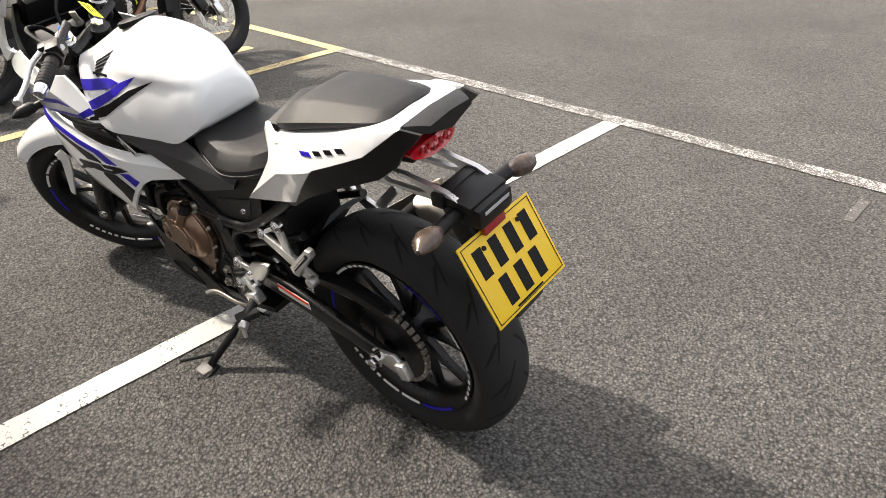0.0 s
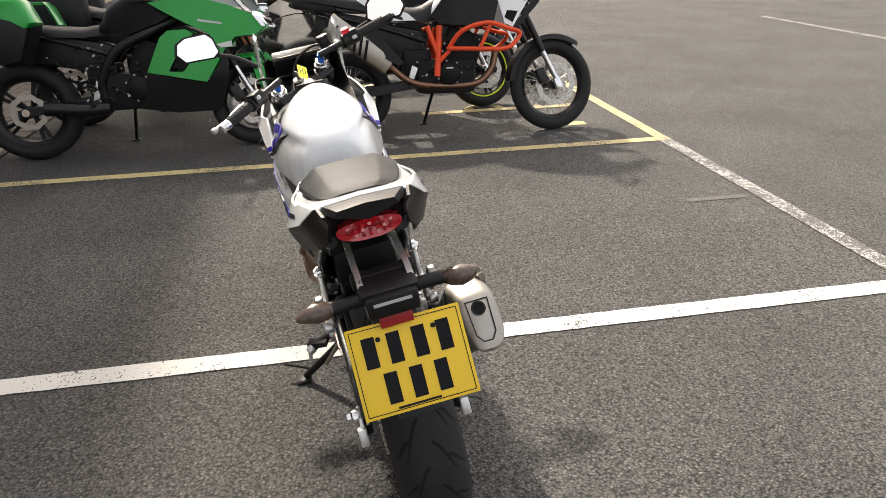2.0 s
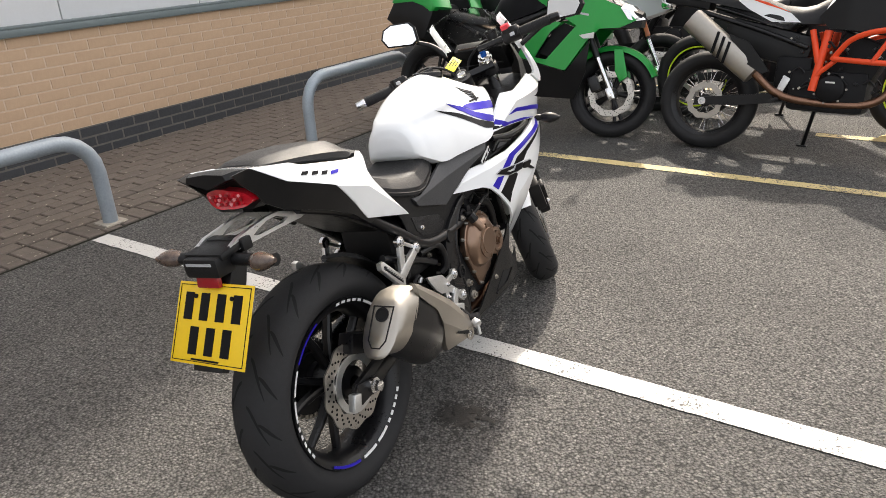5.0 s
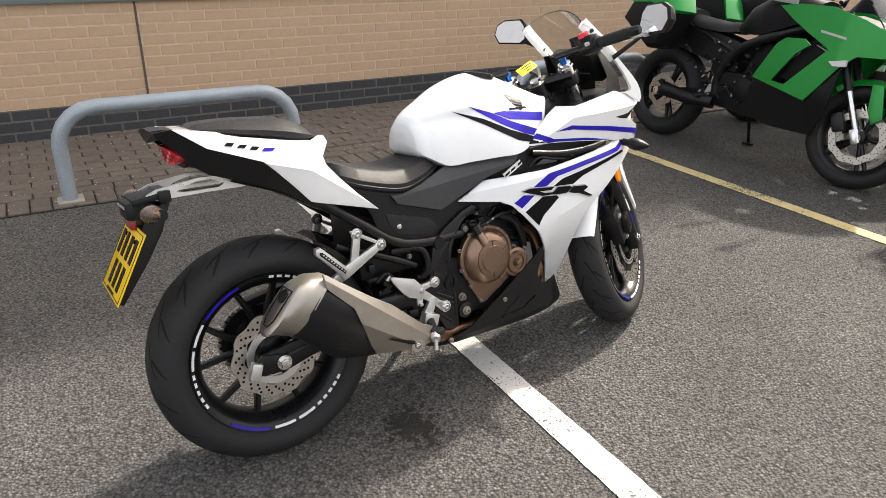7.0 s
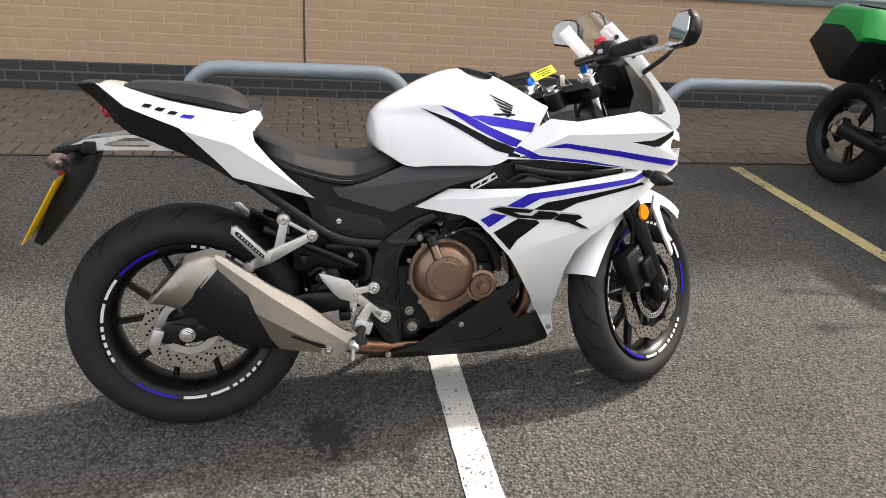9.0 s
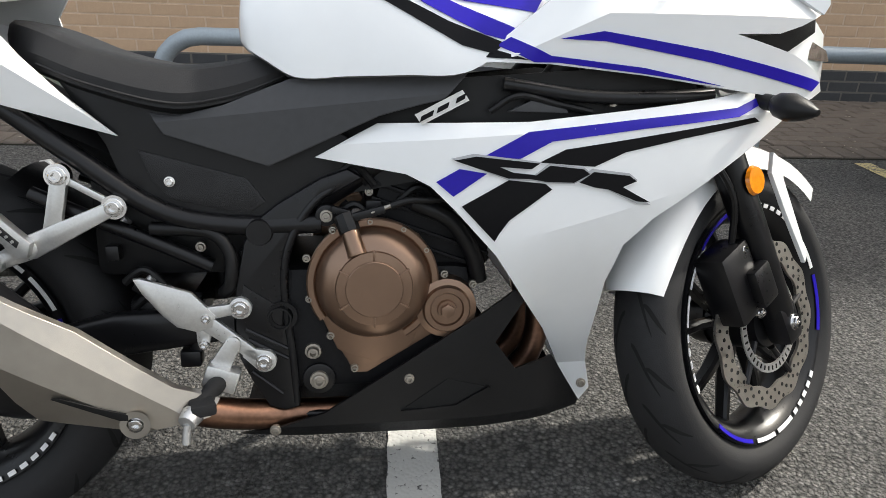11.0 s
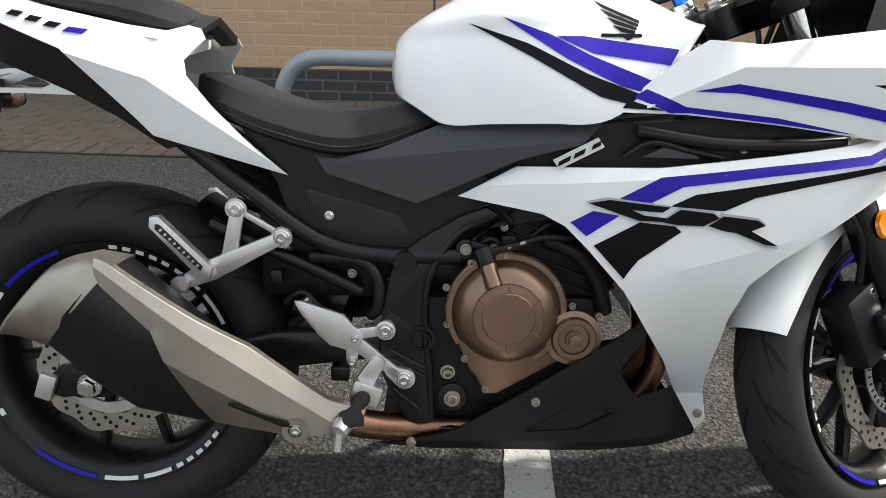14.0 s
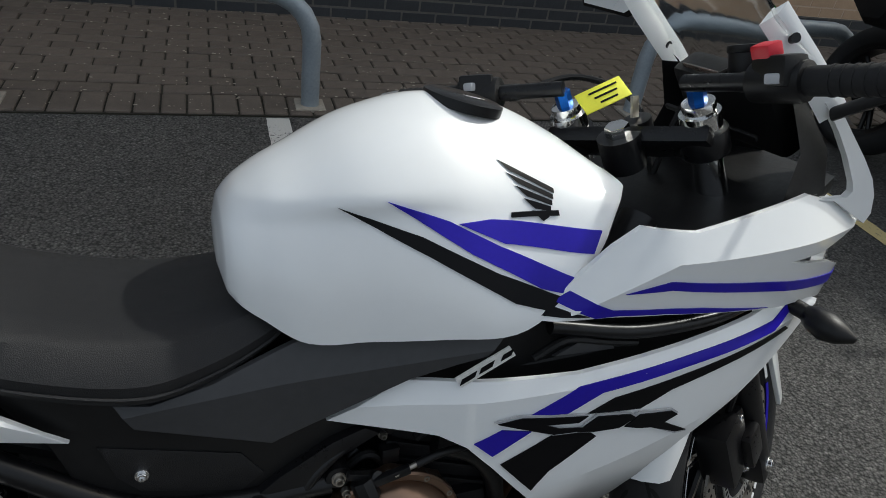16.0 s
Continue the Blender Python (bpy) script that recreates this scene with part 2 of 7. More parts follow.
def merge(*bms):
    """All the bmeshes in the first one."""
    out = bms[0]
    for b in bms[1:]:
        me = bpy.data.meshes.new("tmp")
        b.to_mesh(me)
        b.free()
        out.from_mesh(me)
        bpy.data.meshes.remove(me)
    return out


def moved(bm, m):
    bmesh.ops.transform(bm, matrix=m, verts=bm.verts)
    return bm


def mirrored(bm):
    bmesh.ops.transform(bm, matrix=Matrix.Scale(-1, 4, (0, 1, 0)), verts=bm.verts)
    return bm


def block(size, centre=(0, 0, 0), bevel=0.0, rot=(0, 0, 0), taper=1.0):
    bm = bmesh.new()
    bmesh.ops.create_cube(bm, size=1)
    for v in bm.verts:
        k = taper if v.co.z > 0 else 1
        v.co = Vector((v.co.x * size[0] * k, v.co.y * size[1] * k, v.co.z * size[2]))
    if bevel:
        bmesh.ops.bevel(bm, geom=bm.edges[:], offset=bevel, segments=2, affect="EDGES", profile=0.6)
    return moved(bm, pose(*centre, *rot))


def rod(p, q, r, r2=None, seg=16, bevel=0.0):
    p, q = Vector(p), Vector(q)
    bm = bmesh.new()
    bmesh.ops.create_cone(bm, cap_ends=True, segments=seg, radius1=r, radius2=r if r2 is None else r2, depth=(q - p).length)
    if bevel:
        caps = [e for e in bm.edges if abs(e.verts[0].co.z - e.verts[1].co.z) < 1e-6]
        bmesh.ops.bevel(bm, geom=caps, offset=bevel, segments=2, affect="EDGES", profile=0.6)
    return moved(bm, Matrix.Translation((p + q) / 2) @ (q - p).to_track_quat("Z", "Y").to_matrix().to_4x4())


def curve(points, steps=6):
    """Catmull-Rom through the points."""
    pts = [Vector(p) for p in points]
    pts = [2 * pts[0] - pts[1], *pts, 2 * pts[-1] - pts[-2]]
    out = []
    for i in range(1, len(pts) - 2):
        a, b, c, d = pts[i - 1:i + 3]
        for k in range(steps):
            t = k / steps
            out.append(0.5 * (2 * b + (c - a) * t + (2 * a - 5 * b + 4 * c - d) * t * t + (3 * b - a - 3 * c + d) * t ** 3))
    return out + [pts[-2]]


def loft(rings, caps=True, closed=True):
    bm = bmesh.new()
    vs = [[bm.verts.new(p) for p in r] for r in rings]
    n = len(vs[0])
    for a, b in zip(vs, vs[1:]):
        for i in range(n if closed else n - 1):
            j = (i + 1) % n
            bm.faces.new((a[i], a[j], b[j], b[i]))
    if caps:
        bm.faces.new(vs[0][::-1])
        bm.faces.new(vs[-1])
    return bm


def tube(points, r, seg=12, steps=6, smooth=True, flat=1.0):
    path = curve(points, steps) if smooth and len(points) > 2 else [Vector(p) for p in points]
    rings = []
    side = None
    for i, p in enumerate(path):
        d = (path[min(i + 1, len(path) - 1)] - path[max(i - 1, 0)]).normalized()
        if side is None:
            side = d.orthogonal().normalized()
        side = (side - d * side.dot(d)).normalized()
        up = d.cross(side)
        k = r[0] + (r[1] - r[0]) * i / (len(path) - 1) if isinstance(r, tuple) else r
        rings.append([p + (side * math.cos(2 * math.pi * j / seg) + up * math.sin(2 * math.pi * j / seg) * flat) * k for j in range(seg)])
    return loft(rings)


def lathe(profile, centre=(0, 0, 0), seg=48, a0=0.0, a1=360.0, closed_profile=True):
    """Turns (radius, y) round the y axis through centre; a0, a1 in degrees."""
    full = abs(a1 - a0) >= 360
    n = seg if full else seg + 1
    rings = []
    for i in range(n):
        a = radians(a0 + (a1 - a0) * i / seg)
        rings.append([Vector(centre) + Vector((r * math.cos(a), y, r * math.sin(a))) for r, y in profile])
    if full:
        rings.append(rings[0])
    bm = bmesh.new()
    vs = [[bm.verts.new(p) for p in r] for r in (rings[:-1] if full else rings)]
    if full:
        vs.append(vs[0])
    m = len(profile)
    for a, b in zip(vs, vs[1:]):
        for i in range(m if closed_profile else m - 1):
            j = (i + 1) % m
            bm.faces.new((a[i], a[j], b[j], b[i]))
    if not full and closed_profile:
        bm.faces.new(vs[0])
        bm.faces.new(vs[-1][::-1])
    return bm


def slab(outline, y0, y1, bevel=0.0, holes=()):
    """A flat plate: an outline in (x, z), from y0 to y1."""
    bm = bmesh.new()
    f = bm.faces.new([bm.verts.new((x, y0, z)) for x, z in outline])
    r = bmesh.ops.extrude_face_region(bm, geom=[f])
    bmesh.ops.translate(bm, verts=[v for v in r["geom"] if isinstance(v, bmesh.types.BMVert)], vec=(0, y1 - y0, 0))
    bmesh.ops.recalc_face_normals(bm, faces=bm.faces)
    if bevel:
        es = [e for e in bm.edges if abs(e.verts[0].co.y - e.verts[1].co.y) < 1e-7]
        bmesh.ops.bevel(bm, geom=es, offset=bevel, segments=2, affect="EDGES", profile=0.6)
    return bm


def ring_plate(outer, inner, y0, y1):
    """A plate with a hole: outlines of the same count."""
    o0, i0 = [(x, y0, z) for x, z in outer], [(x, y0, z) for x, z in inner]
    o1, i1 = [(x, y1, z) for x, z in outer], [(x, y1, z) for x, z in inner]
    return loft([o0, o1, i1, i0, o0], caps=False)


def panel(outline, yfun, thick=0.004, cell=0.03, rise=0.0, creases=(), rim=0.0):
    """A shell over the outline in (x, z), on the right side at y = -yfun(x, z) - rise; cut along the creases, its front rim rounded."""
    bm = bmesh.new()
    bm.faces.new([bm.verts.new((x, 0, z)) for x, z in outline])

    def cut(co, no):
        bmesh.ops.bisect_plane(bm, geom=bm.verts[:] + bm.edges[:] + bm.faces[:], plane_co=co, plane_no=no, dist=1e-6)

    for axis in (0, 2):
        lo = min(v.co[axis] for v in bm.verts)
        hi = max(v.co[axis] for v in bm.verts)
        k = math.ceil(lo / cell)
        while k * cell < hi:
            co, no = Vector((0, 0, 0)), Vector((0, 0, 0))
            co[axis], no[axis] = k * cell, 1
            cut(co, no)
            k += 1
    for (x0, z0), (x1, z1) in creases:
        cut(Vector((x0, 0, z0)), Vector((z1 - z0, 0, x0 - x1)).normalized())
    bmesh.ops.triangulate(bm, faces=[f for f in bm.faces if len(f.verts) > 4])
    for v in bm.verts:
        v.co.y = -yfun(v.co.x, v.co.z) - rise
    bmesh.ops.recalc_face_normals(bm, faces=bm.faces)
    if sum(f.normal.y for f in bm.faces) > 0:
        bmesh.ops.reverse_faces(bm, faces=bm.faces)
    if thick:
        front = bm.faces[:]
        edge = [e for e in bm.edges if e.is_boundary]
        pairs = {}
        for v in bm.verts[:]:
            pairs[v] = bm.verts.new(v.co + Vector((0, thick, 0)))
        for e in edge:
            a, b = e.verts
            bm.faces.new((a, b, pairs[b], pairs[a]))
        for f in front:
            bm.faces.new([pairs[v] for v in reversed(f.verts)])
        if rim:
            bmesh.ops.recalc_face_normals(bm, faces=bm.faces)
            bmesh.ops.bevel(bm, geom=edge, offset=rim, segments=2, affect="EDGES", profile=0.6, clamp_overlap=True)
            bmesh.ops.remove_doubles(bm, verts=bm.verts, dist=0.0002)
            bmesh.ops.triangulate(bm, faces=[f for f in bm.faces if len(f.verts) > 4])
    return bm


def side_of(x, z, p, q):
    """How far (x, z) lies below the line from p to q (p behind q)."""
    dx, dz = q[0] - p[0], q[1] - p[1]
    return ((x - p[0]) * dz - (z - p[1]) * dx) / math.hypot(dx, dz)


def capsule(p, q, r0, r1):
    """Outline of a bar with round ends in (x, z)."""
    a = math.atan2(q[1] - p[1], q[0] - p[0])
    out = [(q[0] + r1 * math.cos(a + t), q[1] + r1 * math.sin(a + t)) for t in [math.pi * (k / 6 - 0.5) for k in range(7)]]
    return out + [(p[0] - r0 * math.cos(a + t), p[1] - r0 * math.sin(a + t)) for t in [math.pi * (k / 6 - 0.5) for k in range(7)]]


def both(name, outline, yfun, material, parent, label="", angle=30, **kw):
    for side in (0, 1):
        bm = panel(outline, yfun, **kw)
        part(name, mirrored(bm) if side else bm, material, parent, label, angle)


def lerp(x, *pts):
    """Piecewise linear through (x, y) pairs."""
    if x <= pts[0][0]:
        return pts[0][1]
    for (a, p), (b, q) in zip(pts, pts[1:]):
        if x <= b:
            return p + (q - p) * (x - a) / (b - a)
    return pts[-1][1]


def smooth(x, pts):
    """A cubic through the pairs, with slopes from the neighbours."""
    i = max(0, min(len(pts) - 2, sum(1 for p in pts[1:-1] if p[0] <= x)))
    (a, p), (b, q) = pts[i], pts[i + 1]
    h = b - a
    t = min(1, max(0, (x - a) / h))
    d0 = (q - p) / h if i == 0 else (q - pts[i - 1][1]) / (b - pts[i - 1][0])
    d1 = (q - p) / h if i == len(pts) - 2 else (pts[i + 2][1] - p) / (pts[i + 2][0] - a)
    return (1 + 2 * t) * (1 - t) ** 2 * p + t * (1 - t) ** 2 * h * d0 + t * t * (3 - 2 * t) * q + t * t * (t - 1) * h * d1


def bolt(p, n, r=0.008, h=0.006):
    """A washer-faced cap bolt with a socket in its head."""
    p, n = Vector(p), Vector(n).normalized()
    u = n.orthogonal().normalized()
    w = n.cross(u)
    prof = ((r * 1.45, -0.004), (r * 1.45, h * 0.30), (r * 1.38, h * 0.40), (r * 1.02, h * 0.42), (r, h * 1.05), (r * 0.88, h * 1.2), (r * 0.56, h * 1.2), (r * 0.50, h * 0.4))
    return loft([[p + n * k + (u * math.cos(a) + w * math.sin(a)) * q for a in [2 * math.pi * j / 12 for j in range(12)]] for q, k in prof])


def clutter(parent, x0, x1, z0, z1, y, count, seed):
    """Small engine fittings: unions, clips, bolts and short hoses, as seen in the shade beside an engine."""
    r = random.Random(seed)
    for k in range(count):
        x, z, yy = r.uniform(x0, x1), r.uniform(z0, z1), y + r.uniform(-0.012, 0.004)
        kind = k % 4
        for s in (-1, 1):
            if kind == 0:
                part("engine_bolt", bolt((x, s * yy, z), (0, s, 0), r.uniform(0.003, 0.0055), 0.007), STEEL, parent)
            elif kind == 1:
                part("engine_hose", tube([(x, s * yy, z), (x + 0.03, s * (yy + 0.004), z + 0.02), (x + 0.06, s * yy, z - 0.01)], 0.006, 8), PLASTIC, parent)
            elif kind == 2:
                part("engine_fitting", block((r.uniform(0.012, 0.035), 0.02, r.uniform(0.010, 0.025)), (x, s * yy, z), 0.003, (0, r.uniform(-40, 40), 0)), SATIN, parent)
            else:
                part("engine_clip", rod((x, s * yy, z), (x + 0.012, s * yy, z + 0.012), 0.007, seg=10), ALU if k % 8 == 3 else SATIN, parent)


# ---- the place ----
LINE_X, LANE_Y, EDGE_Y, WALL_Y = 0.78, -2.22, 2.34, 3.86

bm = bmesh.new()
bmesh.ops.create_grid(bm, x_segments=8, y_segments=8, size=150)
solo("ground", bm, ASPHALT, "weathered grey asphalt of a car park", "ground", "structure")


def stripe(name, x0, x1, y0, y1, material, label, z=0.004):
    """A painted line with slightly uneven edges."""
    bm = bmesh.new()
    along_x = (x1 - x0) > (y1 - y0)
    length = max(x1 - x0, y1 - y0)
    n = max(4, int(length / 0.03))
    rows = []
    for i in range(n + 1):
        t = i / n
        j0, j1 = (0.0035 * noise.noise((t * length * 22, k, x0 + y0)) for k in (0.3, 7.7))
        if along_x:
            rows.append(((x0 + t * (x1 - x0), y0 + j0, z), (x0 + t * (x1 - x0), y1 + j1, z)))
        else:
            rows.append(((x0 + j0, y0 + t * (y1 - y0), z), (x1 + j1, y0 + t * (y1 - y0), z)))
    vs = [[bm.verts.new(p) for p in r] for r in rows]
    for a, b in zip(vs, vs[1:]):
        bm.faces.new((a[0], a[1], b[1], b[0]))
    return solo(name, bm, material, label, "marking", "structure")


stripe("bay_line_white", LINE_X - 0.049, LINE_X + 0.049, LANE_Y + 0.05, EDGE_Y - 0.02, LINEW, "worn white painted bay line on asphalt")
stripe("lane_line_white", -14.0, 3.05, LANE_Y - 0.05, LANE_Y + 0.05, LINEO, "worn white painted line along the bay ends", 0.0045)
stripe("bay_line_yellow", 3.04, 3.13, LANE_Y + 0.05, 2.27, LINEY, "worn yellow painted bay line on asphalt")
stripe("lane_line_yellow", 3.05, 5.6, LANE_Y - 0.045, LANE_Y + 0.045, LINEY, "worn yellow painted line along the bay ends", 0.0045)
stripe("bay_line_yellow", 5.5, 5.59, LANE_Y + 0.05, 2.27, LINEY, "worn yellow painted bay line on asphalt")
stripe("ghost_line", 1.87, 1.92, -2.12, -1.77, LINEG, "short faded remnant of a white line", 0.003)
stripe("ghost_line", -0.50, -0.46, -2.05, -1.82, LINEG, "short faded remnant of a white line", 0.003)
stripe("far_line", 6.4, 6.5, -9.5, -7.2, LINEO, "faded white line in the driving lane")
stripe("far_line", 6.5, 9.5, -7.25, -7.15, LINEO, "faded white line in the driving lane")
# painted symbol in the yellow bay
bm = merge(block((0.09, 1.35, 0.002), (4.24, -1.35, 0.0035)),
           loft([[(4.29 + r * math.sin(a) * 0.9, -1.05 - 0.16 + r * math.cos(a), z) for r, z in ((0.10, 0.003), (0.17, 0.003), (0.17, 0.0045), (0.10, 0.0045))]
                 for a in [radians(k) for k in range(0, 181, 15)]]))
solo("bay_symbol", bm, LINEY, "worn yellow painted symbol on asphalt", "marking", "structure")
solo("bay_symbol", block((0.10, 0.14, 0.002), (3.64, -1.78, 0.0035)), LINEY, "worn yellow painted mark on asphalt", "marking", "structure")

# paving bed, wall, sill, cladding, roof
solo("paving_bed", block((22, WALL_Y - EDGE_Y, 0.05), (4, (WALL_Y + EDGE_Y) / 2, -0.019)), JOINT, "dark sandy joints of the block paving", "paving", "structure")
wall = solo("wall_north", block((34, 0.30, 0.90), (8, WALL_Y + 0.1505, 0.45)), MORTAR, "buff brick wall with a dark brick plinth", "wall", "structure")
plinth = solo("wall_plinth", block((34, 0.30, 0.228), (8, WALL_Y + 0.146, 0.113)), MORTARD, "dark brick plinth at the foot of the wall", "wall", "structure")
solo("window_sill", merge(block((34, 0.12, 0.05), (8, WALL_Y + 0.03, 0.925), 0.006), block((34, 0.05, 0.02), (8, WALL_Y - 0.005, 0.96), 0.004)),
     SILL, "grey metal sill above the brickwork", "sill", "structure")
clad = bmesh.new()
for i in range(28):
    b = block((1.19, 0.06, 2.2), (-8.4 + 1.2 * i, WALL_Y + 0.075, 2.06), 0.004)
    clad = merge(clad, b)
solo("wall_cladding", clad, CLAD, "white cladding panels above the sill", "cladding", "structure")
solo("building_upper", merge(block((34, 9, 7.14), (8, WALL_Y + 4.62, 4.53)), block((34.6, 9.6, 0.25), (8, WALL_Y + 4.62, 8.1), 0.02)),
     CLAD, "tall pale building above the brick base", "building", "structure")
solo("movement_joint", block((0.016, 0.012, 0.68), (0.32, WALL_Y + 0.002, 0.565)), SEALANT, "dark sealant joint in the brick wall", "joint", "structure")
for x in (0.32 + 5.9, 0.32 - 5.9):
    solo("movement_joint", block((0.016, 0.012, 0.68), (x, WALL_Y + 0.002, 0.565)), SEALANT, "dark sealant joint in the brick wall", "joint", "structure")


def hoop(x0, x1):
    y, r, top, bend = 2.444, 0.040, 0.50, 0.20
    pts = [(x0, y, -0.02), (x0, y, top - bend)]
    for k in range(1, 6):
        a = radians(18 * k)
        pts.append((x0 + bend * (1 - math.cos(a)), y, top - bend + bend * math.sin(a)))
    pts += [(p[0] * -1 + x0 + x1, y, p[2]) for p in reversed(pts)]
    h = thing("hoop_barrier", pose((x0 + x1) / 2, y, 0), "galvanised steel hoop barrier standing in block paving", "barrier", "hoop barriers")
    inv = Matrix.Translation((-(x0 + x1) / 2, -y, 0))
    part("rail", moved(tube(pts, r, 20, smooth=False), inv), GALV, h)
    for x in (x0, x1):
        part("foot_collar", moved(block((0.13, 0.13, 0.02), (x, y, 0.012), 0.006), inv), STONE, h, "pale mortar collar at the foot")


hoop(-0.336, 0.931)
hoop(2.583, 3.85)

# oil stain: flecks between the stones
bm = bmesh.new()
spill = random.Random(4)
for i in range(240):
    x, y, r = spill.gauss(0.395, 0.034), spill.gauss(-0.125, 0.042), spill.uniform(0.003, 0.011)
    bm.faces.new([bm.verts.new((x + r * math.cos(a) * spill.uniform(0.6, 1.2), y + r * math.sin(a) * spill.uniform(0.6, 1.2), 0.0022 + 0.00001 * i)) for a in [2 * math.pi * q / 7 for q in range(7)]])
solo("oil_stain", bm, OIL, "small dark oil stain on the asphalt", "stain", "structure")

# far verge with a kerb
solo("far_kerb", block((0.3, 9, 0.14), (15.2, -9.2, 0.06), 0.02), STONE, "pale stone kerb across the car park", "kerb", "structure")
solo("far_verge", block((8, 9, 0.12), (19.4, -9.2, 0.05), 0.02), GRASS, "dry verge behind the far kerb", "verge", "structure")


# ---- the white sports motorcycle, in its own frame: x ahead, y left, z up, origin under the rear axle ----
BIKE = pose(0.03, -0.008, -0.004, 0, 0, 4.0) @ pose(0, 0, 0, -9.5, 0, 0)
bike = thing("sports_motorcycle", BIKE, "white sports motorcycle with blue and black stripes on its side stand", "motorcycle")

# steering: everything forward of the head turns with it
HEAD = Vector((1.005, 0, 0.95))
AXIS = Vector((0.4305, 0, -0.9026))
STEER = Matrix.Translation(HEAD) @ Matrix.Rotation(radians(-31), 4, AXIS) @ Matrix.Translation(-HEAD)
RAXLE, FAXLE = Vector((0, 0, 0.306)), Vector((1.362, 0, 0.300))


def tyre_profile(r_out, r_in, width):
    pts = []
    for k in range(-6, 7):
        a = k / 6
        y = a * width / 2
        r = r_out - (r_out - r_in) * (0.04 * a * a + 0.50 * abs(a) ** 3.2)
        pts.append((r, y))
    pts += [(r_in + 0.25 * (r_out - r_in), width * 0.475), (r_in + 0.004, width * 0.36), (r_in - 0.004, width * 0.30)]
    pts += [(r_in - 0.004, -width * 0.30), (r_in + 0.004, -width * 0.36), (r_in + 0.25 * (r_out - r_in), -width * 0.475)]
    return pts


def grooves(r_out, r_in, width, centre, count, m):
    """Curved sipes painted as near-black shade strips on the tread, swept towards the shoulders."""
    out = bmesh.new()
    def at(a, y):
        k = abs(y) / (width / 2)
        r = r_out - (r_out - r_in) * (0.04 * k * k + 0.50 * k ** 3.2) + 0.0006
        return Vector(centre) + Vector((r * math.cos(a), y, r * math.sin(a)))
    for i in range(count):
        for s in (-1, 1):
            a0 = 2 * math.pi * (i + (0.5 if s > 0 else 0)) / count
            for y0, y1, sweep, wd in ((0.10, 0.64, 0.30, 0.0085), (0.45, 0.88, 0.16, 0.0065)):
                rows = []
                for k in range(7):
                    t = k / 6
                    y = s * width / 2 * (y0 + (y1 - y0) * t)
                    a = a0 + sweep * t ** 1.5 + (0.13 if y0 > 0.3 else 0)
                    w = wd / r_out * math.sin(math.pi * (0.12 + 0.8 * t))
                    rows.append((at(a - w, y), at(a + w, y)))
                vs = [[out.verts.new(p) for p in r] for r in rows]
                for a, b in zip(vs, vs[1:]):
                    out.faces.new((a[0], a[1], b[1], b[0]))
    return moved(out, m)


def wave_disc(centre, y, r_out, r_in, m, th=0.005, petals=10):
    def ring(r, amp):
        return [(centre[0] + (r + amp * math.cos(petals * a)) * math.cos(a), centre[2] + (r + amp * math.cos(petals * a)) * math.sin(a))
                for a in [2 * math.pi * k / 120 for k in range(120)]]
    return moved(ring_plate(ring(r_out, 0.004), ring(r_in, 0.003), y - th / 2, y + th / 2), m)


# drill holes as solid pegs, their inner shade put into the near-black colour
def hole_pegs(centre, y, r0, r1, n, m):
    bm = bmesh.new()
    for i in range(n):
        a = 2 * math.pi * i / n
        for k, r in enumerate((r0, (r0 + r1) / 2, r1)):
            b = a + k * 0.09
            bm = merge(bm, rod((centre[0] + r * math.cos(b), y - 0.0032, centre[2] + r * math.sin(b)),
                               (centre[0] + r * math.cos(b), y + 0.0032, centre[2] + r * math.sin(b)), 0.0036, seg=8))
    return moved(bm, m)


